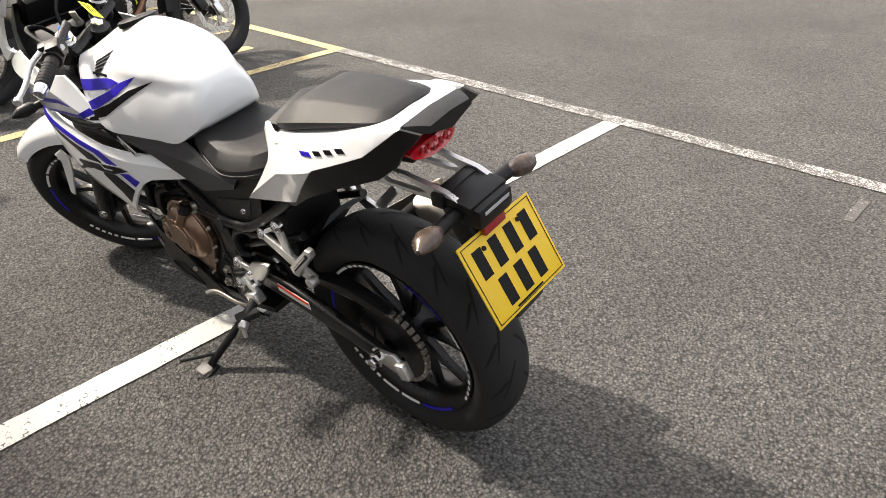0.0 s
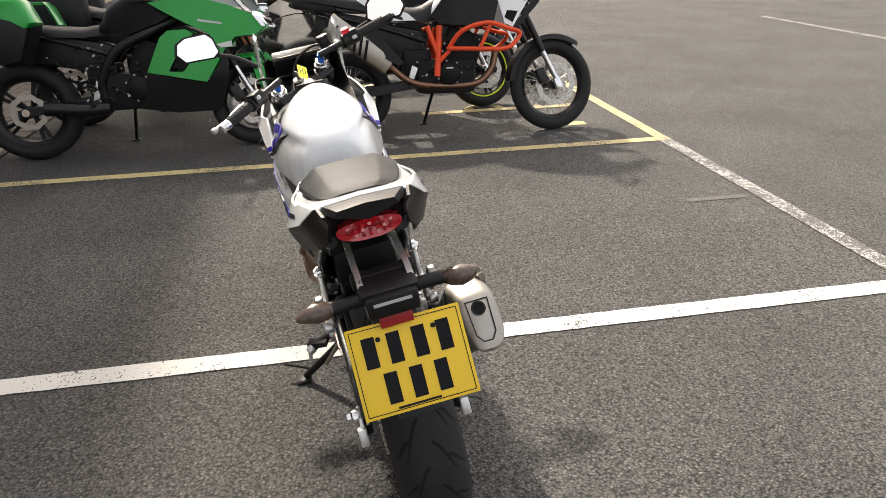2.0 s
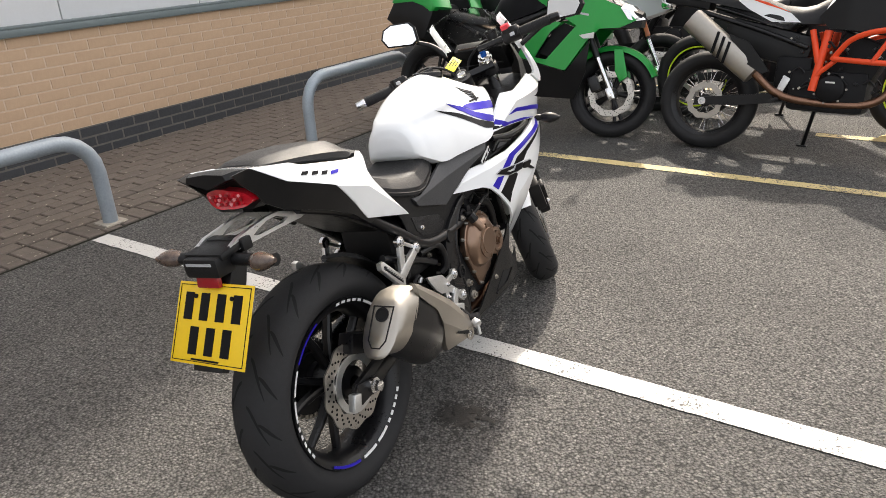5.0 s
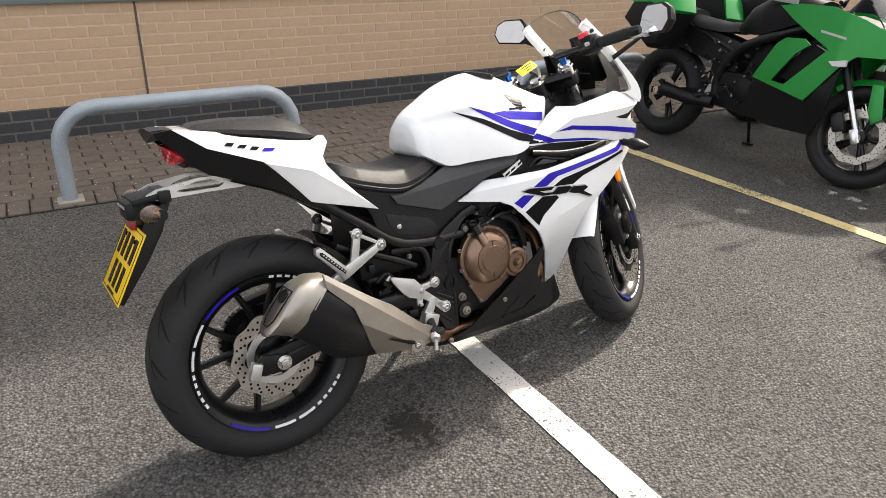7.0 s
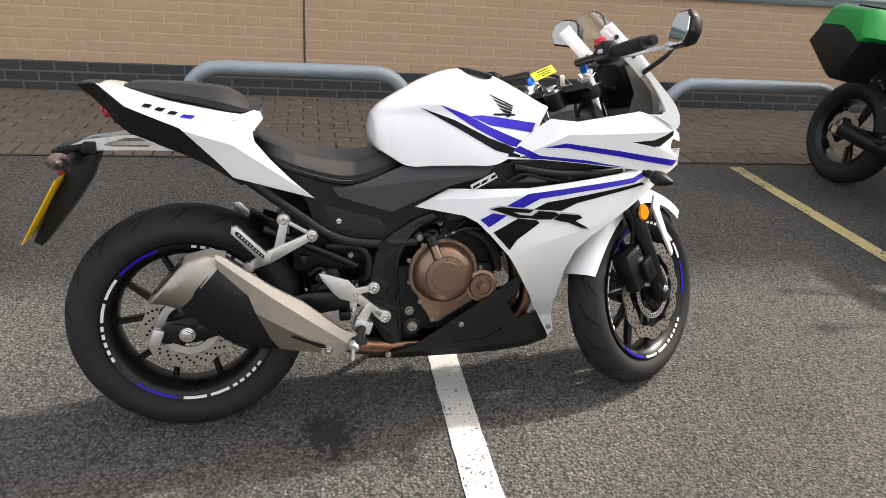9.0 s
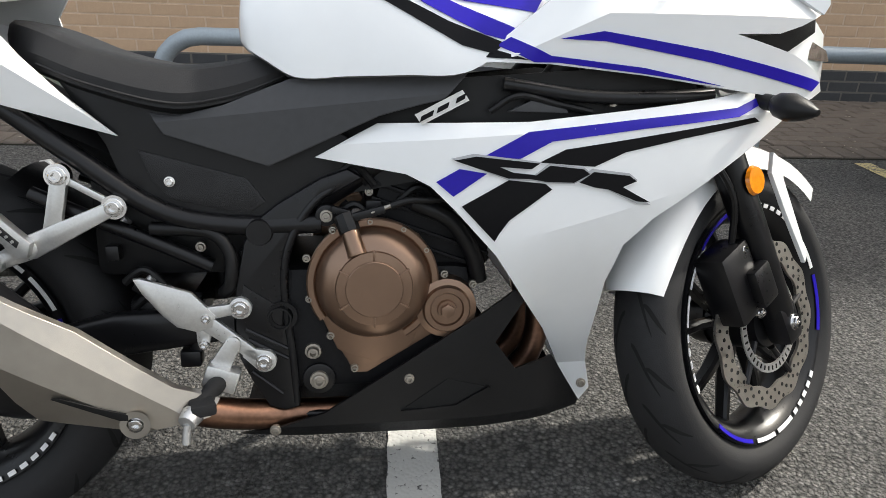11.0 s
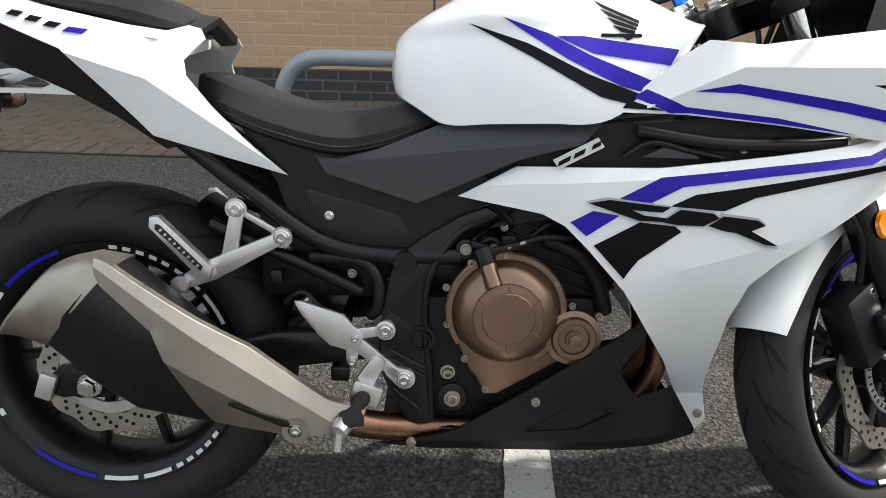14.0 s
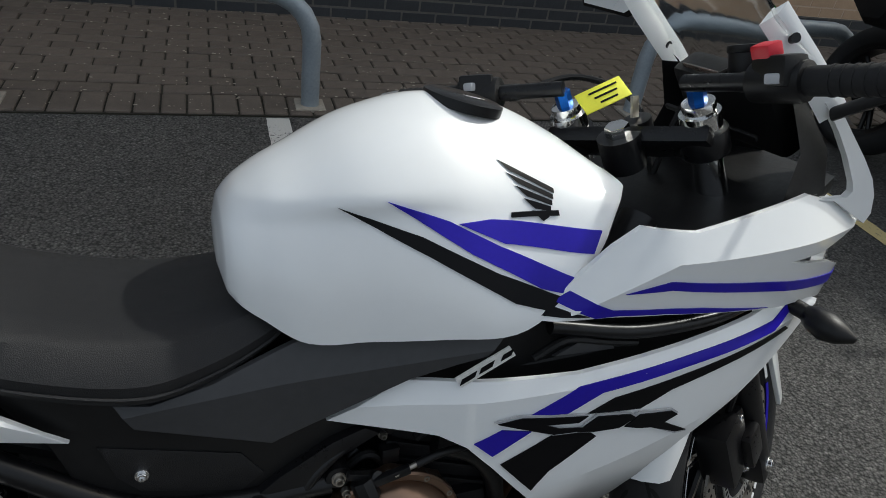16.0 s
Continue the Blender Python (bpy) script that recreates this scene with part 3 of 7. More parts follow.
def wheel(name, centre, r_out, width, rim_w, m, label):
    c = Vector(centre)
    r_in = 0.219
    tyre = part("tyre", moved(lathe(tyre_profile(r_out, r_in, width), c, 96), m), RUBBER, bike, label, 50)
    part("groove_shade", grooves(r_out, r_in, width, c, 18, m), HOLLOW_SHADE, tyre)
    h = rim_w / 2
    rim = part("rim", moved(lathe([(0.222, -h - 0.006), (0.223, -h), (0.205, -h + 0.010), (0.196, -h + 0.030), (0.190, 0), (0.196, h - 0.030), (0.205, h - 0.010),
                                   (0.223, h), (0.222, h + 0.006), (0.212, h + 0.003), (0.198, h - 0.008), (0.186, h - 0.03), (0.182, 0), (0.186, -h + 0.03),
                                   (0.198, -h + 0.008), (0.212, -h - 0.003)], c, 96), m), SATIN, bike, "satin black alloy rim")
    for i in range(5):
        bm = bmesh.new()
        for d in (-10, 10):
            a, b = radians(72 * i + 20 + d * 0.9), radians(72 * i + 20 + d * 1.75)
            rings = []
            for t in (0, 0.5, 1):
                r = 0.040 + (0.190 - 0.040) * t
                ang = a + (b - a) * t
                w, th = 0.0105 - 0.003 * t, 0.015 - 0.003 * t
                d1 = Vector((math.cos(ang), 0, math.sin(ang)))
                d2 = Vector((-math.sin(ang), 0, math.cos(ang)))
                o = c + d1 * r
                rings.append([o + d2 * w * x + Vector((0, th * y, 0)) for x, y in ((-1, -0.6), (-0.5, -1), (0.5, -1), (1, -0.6), (1, 0.6), (0.5, 1), (-0.5, 1), (-1, 0.6))])
            bm = merge(bm, loft(rings))
        part("spoke", moved(bm, m), SATIN, rim)
    part("hub", moved(lathe([(0.020, -0.075), (0.044, -0.07), (0.050, -0.03), (0.046, 0.03), (0.050, 0.03), (0.044, 0.07), (0.020, 0.075)], c, 32), m), SATIN, rim)
    for s in (-1, 1):
        y = s * (h + 0.0065)
        arcs = []
        for base in (-20, 100, 220):
            arcs += [(base + 8, base + 38, BLUE, "blue_stripe"), (base + 42, base + 58, TAPEW, "white_stripe"), (base + 61, base + 75, TAPEW, "white_stripe")]
            arcs += [(base + 78 + 6 * k, base + 81.5 + 6 * k, TAPEW, "white_stripe") for k in range(5)]
        for a0, a1, mt, nm in arcs:
            prof = [(0.2115, y - s * 0.0013), (0.2185, y + s * 0.0008), (0.2185, y + s * 0.002), (0.2115, y - s * 0.0000)]
            part(nm, moved(lathe(prof, c, max(3, int((a1 - a0) / 4)), a0, a1), m), mt, rim)
    return rim


ID = Matrix.Identity(4)
rear = wheel("rear_wheel", RAXLE, 0.312, 0.162, 0.118, ID, "wide black rear tyre with curved grooves")
front = wheel("front_wheel", FAXLE, 0.300, 0.122, 0.095, STEER, "black front tyre with curved grooves")

# rear brake disc, rotor ring, sprocket, chain
d = part("rear_disc", wave_disc(RAXLE, -0.072, 0.118, 0.082, ID), DISC, bike, "petal-edged rear brake disc")
part("hole_shade", hole_pegs(RAXLE, -0.072, 0.092, 0.108, 22, ID), HOLLOW_SHADE, d)
part("abs_ring", lathe([(0.060, -0.079), (0.080, -0.079), (0.080, -0.075), (0.060, -0.075)], RAXLE, 60), ALU, bike, "slotted grey sensor ring")
spr = lathe([(0.060, 0.076), (0.100, 0.076), (0.100, 0.083), (0.060, 0.083)], RAXLE, 64)
for k in range(42):
    a = 2 * math.pi * k / 42
    spr = merge(spr, block((0.010, 0.006, 0.007), RAXLE + Vector((0.103 * math.cos(a), 0.0795, 0.103 * math.sin(a))), 0, (0, -math.degrees(a), 0)))
part("rear_sprocket", spr, SATIN, bike)
part("sprocket_carrier", lathe([(0.02, 0.05), (0.075, 0.055), (0.07, 0.078), (0.02, 0.09)], RAXLE, 40), SATIN, bike)
chain = bmesh.new()
for k in range(38):
    t = k / 37
    for z0, z1 in ((0.409, 0.405), (0.203, 0.325)):
        chain = merge(chain, block((0.0135, 0.014, 0.011), (0.0 + 0.52 * t, 0.0795, z0 + (z1 - z0) * t), 0.002))
for k in range(18):
    a = radians(90 + 180 * k / 17)
    chain = merge(chain, block((0.011, 0.014, 0.0135), (0.106 * math.cos(a), 0.0795, RAXLE.z + 0.106 * math.sin(a)), 0.002, (0, -math.degrees(a), 0)))
part("chain", chain, STEEL, bike, "dull steel drive chain")

# swingarm
for s in (-1, 1):
    y = s * 0.112
    prof = []
    rings = []
    for x, z, h, w in ((-0.055, 0.300, 0.030, 0.020), (0.03, 0.305, 0.042, 0.028), (0.16, 0.332, 0.058, 0.032), (0.30, 0.362, 0.066, 0.034), (0.47, 0.375, 0.050, 0.036)):
        rings.append([(x, y + w * math.copysign(abs(math.cos(a)) ** 0.5, math.cos(a)) * 0.5 * 2 * 0.5, z + h * 0.5 * math.copysign(abs(math.sin(a)) ** 0.5, math.sin(a)))
                      for a in [2 * math.pi * k / 16 + 0.2 for k in range(16)]])
    arm = part("swingarm", loft(rings), SATIN, bike, "black box-section swingarm")
    part("axle_nut", merge(rod((0, s * 0.125, 0.306), (0, s * 0.142, 0.306), 0.020, seg=24), rod((0, s * 0.14, 0.306), (0, s * 0.158, 0.306), 0.015, seg=6, bevel=0.002)), CHROME, bike)
    part("chain_adjuster", slab([(-0.072, 0.285), (-0.05, 0.278), (0.020, 0.290), (0.020, 0.322), (-0.05, 0.335), (-0.066, 0.32)], s * 0.120, s * 0.130, 0.002), ALU if s > 0 else SATIN, bike)
    part("paddock_bobbin", block((0.028, 0.022, 0.045), (-0.075, s * 0.128, 0.300), 0.004, (0, 20, 0)), ALU, bike, "polished swingarm end block")
part("swingarm_bridge", block((0.09, 0.20, 0.07), (0.36, 0, 0.375), 0.012), SATIN, bike)
part("chain_guard", slab([(-0.02, 0.425), (0.10, 0.447), (0.36, 0.432), (0.37, 0.405), (0.10, 0.422), (0.0, 0.405)], 0.062, 0.098, 0.004), PLASTIC, bike)
part("warning_label", merge(slab([(0.22, 0.352), (0.335, 0.368), (0.335, 0.392), (0.22, 0.376)], 0.131, 0.1325)), LABEL, bike, "small label on the swingarm")
part("warning_band", slab([(0.222, 0.368), (0.333, 0.383), (0.333, 0.391), (0.222, 0.376)], 0.1330, 0.1345), ORANGE, bike)
part("rear_hugger", loft([[(RAXLE.x + r * math.cos(a), y, RAXLE.z + r * math.sin(a)) for r, y in ((0.322, -0.075), (0.338, -0.04), (0.342, 0), (0.338, 0.04), (0.322, 0.075), (0.330, 0), )]
                          for a in [radians(x) for x in range(12, 62, 6)]]), PLASTIC, bike)
# caliper and torque arm at the rear
part("caliper_bracket", slab([(-0.060, 0.286), (-0.052, 0.332), (0.06, 0.352), (0.16, 0.372), (0.20, 0.362), (0.18, 0.318), (0.02, 0.276), (-0.03, 0.274)], -0.108, -0.124, 0.004), SATIN, bike)
part("rear_caliper", block((0.085, 0.05, 0.055), (0.035, -0.080, 0.405), 0.010, (0, 25, 0)), SATIN, bike)

# shock, subframe, inner bodywork
part("shock_absorber", merge(rod((0.44, 0.0, 0.40), (0.40, 0.0, 0.68), 0.018), *[moved(lathe([(0.028, -0.005), (0.037, 0.0), (0.028, 0.005)], (0, 0, 0), 24), pose(0.43 - 0.018 * k / 3, 0, 0.46 + 0.018 * k, 90, 0, 0)) for k in range(9)]), SATIN, bike)
part("inner_mudguard", loft([[(x, -w, z), (x, -w * 0.7, z + 0.03), (x, w * 0.7, z + 0.03), (x, w, z), (x, w * 0.9, z - 0.02), (x, -w * 0.9, z - 0.02)]
                             for x, z, w in ((0.02, 0.790, 0.085), (0.10, 0.742, 0.095), (0.22, 0.668, 0.10), (0.36, 0.60, 0.10))]), PLASTIC, bike)
part("battery_box", block((0.26, 0.17, 0.20), (0.40, 0, 0.54), 0.02), PLASTIC, bike)
part("engine_block", block((0.34, 0.24, 0.20), (0.66, 0, 0.36), 0.03), ENGINE, bike)
part("cylinder_barrel", block((0.20, 0.20, 0.24), (0.77, 0, 0.52), 0.02, (0, 20, 0)), ENGINE, bike)
part("cylinder_head", block((0.22, 0.18, 0.08), (0.70, 0, 0.63), 0.02, (0, 12, 0)), ENGINE, bike)
for k in range(6):
    part("cooling_fin", block((0.20, 0.215, 0.006), (0.745 + 0.008 * k, 0, 0.46 + 0.022 * k), 0.002, (0, 20, 0)), ENGINE, bike)
part("radiator", block((0.035, 0.18, 0.24), (0.955, 0, 0.51), 0.008, (0, -12, 0)), ENGINE, bike)
part("inner_fairing", loft([[(x, -w, z0), (x, -w, z1), (x, w, z1), (x, w, z0)] for x, z0, z1, w in ((0.62, 0.56, 0.72, 0.09), (0.80, 0.60, 0.735, 0.135), (1.0, 0.60, 0.75, 0.145), (1.16, 0.62, 0.76, 0.13))]), PLASTIC, bike)

# frame spars and tubes
for s in (-1, 1):
    part("frame_spar", tube([(1.02, s * 0.075, 0.83), (0.93, s * 0.115, 0.715), (0.78, s * 0.100, 0.655), (0.66, s * 0.085, 0.60), (0.57, s * 0.100, 0.55)], 0.026, 14), SATIN, bike)
    part("subframe_tube", tube([(0.60, s * 0.118, 0.525), (0.47, s * 0.118, 0.525), (0.37, s * 0.118, 0.55), (0.26, s * 0.115, 0.63), (0.12, s * 0.10, 0.73), (-0.04, s * 0.08, 0.80)], 0.0145, 12), SATIN, bike, "black subframe tube")
    part("subframe_brace", tube([(0.44, s * 0.105, 0.46), (0.36, s * 0.108, 0.50), (0.28, s * 0.108, 0.535), (0.20, s * 0.10, 0.57)], 0.011, 10), SATIN, bike)
    part("breather_hose", tube([(0.36, s * 0.112, 0.52), (0.44, s * 0.12, 0.515), (0.468, s * 0.124, 0.485), (0.468, s * 0.124, 0.44), (0.455, s * 0.11, 0.42)], 0.010, 10), PLASTIC, bike)
    # pivot plate
    o = [(0.640, 0.606), (0.600, 0.592), (0.539, 0.556), (0.506, 0.530), (0.489, 0.499), (0.474, 0.431), (0.469, 0.363), (0.474, 0.320), (0.490, 0.284), (0.515, 0.240), (0.540, 0.232), (0.561, 0.238), (0.558, 0.329), (0.549, 0.415), (0.551, 0.466), (0.568, 0.517), (0.601, 0.559), (0.662, 0.593)]
    pp = part("pivot_plate", slab(o, s * 0.100, s * 0.128, 0.008), SATIN, bike, "black pivot plate with ribs")
    part("pivot_boss", (lathe([(0.0, s * 0.127), (0.022, s * 0.127), (0.022, s * 0.133), (0.016, s * 0.133), (0.014, s * 0.128), (0, s * 0.128)], (0.540, 0, 0.388), 24)), SATIN, pp)
    part("pivot_boss", (lathe([(0.0, s * 0.127), (0.020, s * 0.127), (0.018, s * 0.134), (0.0, s * 0.134)], (0.512, 0, 0.515), 24)), SATIN, pp)
    part("pivot_web", slab([(0.486, 0.438), (0.492, 0.432), (0.541, 0.398), (0.538, 0.352), (0.486, 0.378), (0.478, 0.398)], s * 0.127, s * 0.1305, 0.0015), SATIN, pp)
    for p, q in (((0.486, 0.368), (0.546, 0.335)), ((0.488, 0.352), (0.546, 0.319)), ((0.492, 0.300), (0.536, 0.262))):
        part("pivot_rib", rod((p[0], s * 0.128, p[1]), (q[0], s * 0.128, q[1]), 0.0035, seg=8), SATIN, pp)
    part("mount_bolt", bolt((0.591, s * 0.128, 0.282), (0, s, 0), 0.010, 0.009), STEEL, bike)
    part("pivot_edge", tube([(0.650, s * 0.118, 0.594), (0.596, s * 0.124, 0.562), (0.562, s * 0.125, 0.515), (0.546, s * 0.125, 0.466), (0.545, s * 0.125, 0.40), (0.553, s * 0.125, 0.32), (0.556, s * 0.123, 0.245)], 0.0065, 10), SATIN, pp)
    part("cap_ring", lathe([(0.014, s * 0.128), (0.0155, s * 0.1365), (0.0175, s * 0.1365), (0.019, s * 0.128)], (0.536, 0, 0.384), 28), PLASTIC, pp)
    part("mount_bush", rod((0.591, s * 0.09, 0.282), (0.591, s * 0.126, 0.282), 0.025, seg=24, bevel=0.004), SATIN, bike)
    part("mount_bolt", bolt((0.583, s * 0.12, 0.327), (0, s, 0), 0.009, 0.012), STEEL, bike)

# clutch cover, pulse cover
def cover(s):
    y = -0.115 if s < 0 else 0.115
    C = Vector((0.675, 0, 0.437))
    pts = []
    for k in range(40):
        a = 2 * math.pi * k / 40
        r = 0.094 + (0.005 if k % 5 == 0 else 0)
        pts.append((C.x + r * math.cos(a), C.z + r * math.sin(a) - (0.0 if math.sin(a) > -0.8 else 0.028)))
    base = part("clutch_cover" if s < 0 else "generator_cover", merge(slab(pts, y, y + s * 0.020, 0.003), slab([(0.61, 0.40), (0.625, 0.33), (0.645, 0.292), (0.665, 0.292), (0.78, 0.36), (0.78, 0.42)], y, y + s * 0.016, 0.003)),
                BRONZE, bike, "bronze painted engine cover")
    dome = [(0.0, y + s * 0.0600), (0.0405, y + s * 0.0600), (0.0415, y + s * 0.0590), (0.0420, y + s * 0.0572), (0.0550, y + s * 0.0560), (0.0562, y + s * 0.0525),
            (0.0640, y + s * 0.0495), (0.0720, y + s * 0.0445), (0.0790, y + s * 0.0365), (0.0840, y + s * 0.0265), (0.0868, y + s * 0.014), (0.0, y + s * 0.014)]
    part("dome", lathe(dome, C, 96, closed_profile=False), BRONZE, base, "", 20)
    part("dome_flange", lathe([(0.085, y + s * 0.012), (0.098, y + s * 0.012), (0.0985, y + s * 0.022), (0.096, y + s * 0.025), (0.088, y + s * 0.025), (0.085, y + s * 0.022)], C, 96, -60, 215), BRONZE, base)
    for k in range(6):
        a = radians(60 * k + 30)
        part("rib", block((0.016, 0.006, 0.0030), C + Vector((0.050 * math.cos(a), y + s * 0.0560, 0.050 * math.sin(a))), 0.001, (0, -math.degrees(a), 0)), BRONZE, base)
    part("name_bar", block((0.044, 0.002, 0.006), C + Vector((0, y + s * 0.0588, 0)), 0.0005), BRONZE, base, "small raised bar on the cover")
    for x, z in ((0.578, 0.476), (0.617, 0.517), (0.671, 0.530), (0.720, 0.518), (0.754, 0.486), (0.610, 0.355), (0.580, 0.414), (0.645, 0.301), (0.782, 0.447), (0.826, 0.430)):
        part("cover_bolt", bolt((x, y + s * 0.018, z), (0, s, 0), 0.0042, 0.007), STEEL, base)
    part("oil_filler", rod((0.652, y + s * 0.052, 0.486), (0.640, y + s * 0.036, 0.524), 0.0145, 0.0125, seg=20, bevel=0.002), BRONZE, base)
    part("filler_plug", merge(rod((0.642, y + s * 0.038, 0.518), (0.633, y + s * 0.028, 0.542), 0.0155, seg=8, bevel=0.002), block((0.034, 0.010, 0.010), (0.632, y + s * 0.026, 0.546), 0.002, (0, 15, 0))), PLASTIC, base, "black oil filler plug")
    C2 = Vector((0.785, 0, 0.395))
    p2 = lathe([(0.0, y + s * 0.036), (0.014, y + s * 0.036), (0.015, y + s * 0.030), (0.024, y + s * 0.030), (0.026, y + s * 0.034), (0.034, y + s * 0.034), (0.037, y + s * 0.028), (0.046, y + s * 0.026), (0.048, y), (0, y)], C2, 40)
    part("side_cap", p2, BRONZE, base)
    part("cap_nut", rod(C2 + Vector((0, y + s * 0.034, 0)), C2 + Vector((0, y + s * 0.044, 0)), 0.011, seg=6, bevel=0.001), BRONZE, base)


cover(-1)
cover(1)
# clutch arm, cable and the upper engine mount beside the right-hand cover
arm = part("clutch_arm", merge(rod((0.640, -0.118, 0.525), (0.652, -0.150, 0.545), 0.009, seg=14, bevel=0.002), block((0.050, 0.010, 0.012), (0.668, -0.150, 0.545), 0.003, (0, -14, 0))), SATIN, bike, "black clutch release arm")
part("cable_end", rod((0.672, -0.152, 0.546), (0.702, -0.150, 0.556), 0.0035, seg=10), STEEL, arm)
part("cable_boot", tube([(0.700, -0.150, 0.555), (0.730, -0.148, 0.563), (0.780, -0.140, 0.565), (0.84, -0.12, 0.60)], 0.0055, 10), PLASTIC, arm)
for s in (-1, 1):
    part("engine_mount", merge(rod((0.608, s * 0.10, 0.538), (0.608, s * 0.130, 0.538), 0.016, seg=20, bevel=0.003)), SATIN, bike)
    part("mount_bolt", bolt((0.608, s * 0.130, 0.538), (0, s, 0), 0.0065, 0.007), STEEL, bike)
    part("coolant_hose", tube([(0.735, s * 0.120, 0.555), (0.790, s * 0.125, 0.530), (0.825, s * 0.120, 0.480), (0.84, s * 0.11, 0.43)], 0.013, 12), PLASTIC, bike)

# silencer
def sil_ring(x, z, hw, hh, y, tilt):
    """A rounded five-sided section across the silencer's axis."""
    d = Vector((math.cos(tilt), 0, math.sin(tilt)))
    n = Vector((-math.sin(tilt), 0, math.cos(tilt)))
    out = []
    for k in range(24):
        a = 2 * math.pi * k / 24
        ca, sa = math.cos(a), math.sin(a)
        w = hw * math.copysign(abs(ca) ** 0.6, ca) * (1.0 + 0.22 * min(0, -sa) * 0 - 0.22 * max(0, -sa))
        out.append(Vector((x, y, z)) + Vector((0, 1, 0)) * w + n * hh * math.copysign(abs(sa) ** 0.62, sa))
    return out


T = radians(-42)
SD, SN = Vector((math.cos(T), 0, math.sin(T))), Vector((-math.sin(T), 0, math.cos(T)))
part("silencer_cap", loft([sil_ring(-0.026, 0.486, 0.042, 0.068, -0.220, T), sil_ring(-0.020, 0.484, 0.050, 0.076, -0.220, T), sil_ring(0.012, 0.486, 0.057, 0.083, -0.216, T), sil_ring(0.052, 0.474, 0.062, 0.087, -0.212, T)]), STEEL, bike, "brushed steel end cap", 45)
part("silencer_body", loft([sil_ring(0.046, 0.476, 0.064, 0.082, -0.210, T), sil_ring(0.106, 0.420, 0.066, 0.084, -0.208, T), sil_ring(0.166, 0.366, 0.062, 0.080, -0.200, T), sil_ring(0.224, 0.322, 0.046, 0.058, -0.178, radians(-34)), sil_ring(0.28, 0.296, 0.034, 0.040, -0.164, radians(-28))]), SATIN, bike, "matt black silencer body")
face = Vector((-0.026, -0.220, 0.486)) - SD * 0.001
FM = Matrix(((0, SD.x, SN.x, face.x), (1, 0, 0, face.y), (0, SD.z, SN.z, face.z), (0, 0, 0, 1)))
# the outlet's dark inside is a near-black disc on the closed cap
part("outlet_shade", moved(lathe([(0.0, -0.001), (0.015, -0.001), (0.0155, 0.004), (0.0, 0.004)], (0.0, 0, 0.034), 24), FM), HOLLOW_SHADE, bike)
part("outlet_ring", moved(lathe([(0.0145, -0.0025), (0.0185, -0.0025), (0.0185, 0.004), (0.0145, 0.004)], (0.0, 0, 0.034), 24), FM), SATIN, bike)
part("outlet_recess", moved(ring_plate([(0.030, 0.056), (0.026, -0.03), (0.012, -0.050), (-0.012, -0.050), (-0.026, -0.03), (-0.030, 0.056)],
                                       [(0.027, 0.053), (0.0235, -0.029), (0.011, -0.047), (-0.011, -0.047), (-0.0235, -0.029), (-0.027, 0.053)], -0.0012, 0.003), FM), SATIN, bike)
# heat shield wrapped over the outer side
shield = [(0.088, 0.552), (0.102, 0.546), (0.131, 0.523), (0.222, 0.455), (0.286, 0.411), (0.351, 0.352), (0.395, 0.314), (0.452, 0.284), (0.440, 0.263), (0.349, 0.260), (0.228, 0.287), (0.207, 0.319), (0.173, 0.402), (0.158, 0.447), (0.094, 0.514), (0.088, 0.530)]
K1, K2 = ((0.100, 0.532), (0.390, 0.290)), ((0.174, 0.401), (0.345, 0.281))


def shield_y(x, z):
    """Three flats: one rolling over the top, one upright, one turned under."""
    w = smooth(x, [(0.07, 0.272), (0.20, 0.267), (0.30, 0.244), (0.46, 0.196)])
    return w - 0.50 * max(0, -side_of(x, z, *K1)) - 0.55 * max(0, side_of(x, z, *K2))


hs = part("heat_shield", panel(shield, shield_y, 0.014, 0.02, creases=(K1, K2), rim=0.003), STEEL, bike, "brushed steel heat shield", 18)
# slot in the shield: its shade painted as a raised near-black strip
part("shield_slot_shade", panel([(0.255, 0.326), (0.266, 0.327), (0.345, 0.290), (0.344, 0.281), (0.334, 0.282)], shield_y, 0.006, 0.01, 0.004, creases=(K2,)), HOLLOW_SHADE, hs)
part("shield_bolt", bolt((0.350, -shield_y(0.350, 0.276) - 0.001, 0.276), (0, -1, -0.2), 0.009, 0.005), CHROME, hs)
part("shield_boss", lathe([(0.011, -0.236), (0.020, -0.236), (0.018, -shield_y(0.350, 0.276) - 0.003), (0.013, -shield_y(0.350, 0.276) - 0.003)], (0.350, 0, 0.276), 28), STEEL, hs)
part("exhaust_pipe", tube([(0.38, -0.165, 0.272), (0.45, -0.14, 0.240), (0.54, -0.10, 0.215), (0.70, -0.07, 0.20), (0.86, -0.06, 0.22)], 0.024, 16), COPPER, bike, "heat-tinted exhaust pipe")
for s in (-1, 1):
    part("exhaust_header", tube([(0.86, s * 0.04, 0.50), (0.93, s * 0.05, 0.44), (0.955, s * 0.05, 0.34), (0.93, s * 0.05, 0.26), (0.86, s * 0.05, 0.22)], 0.020, 14), COPPER, bike)

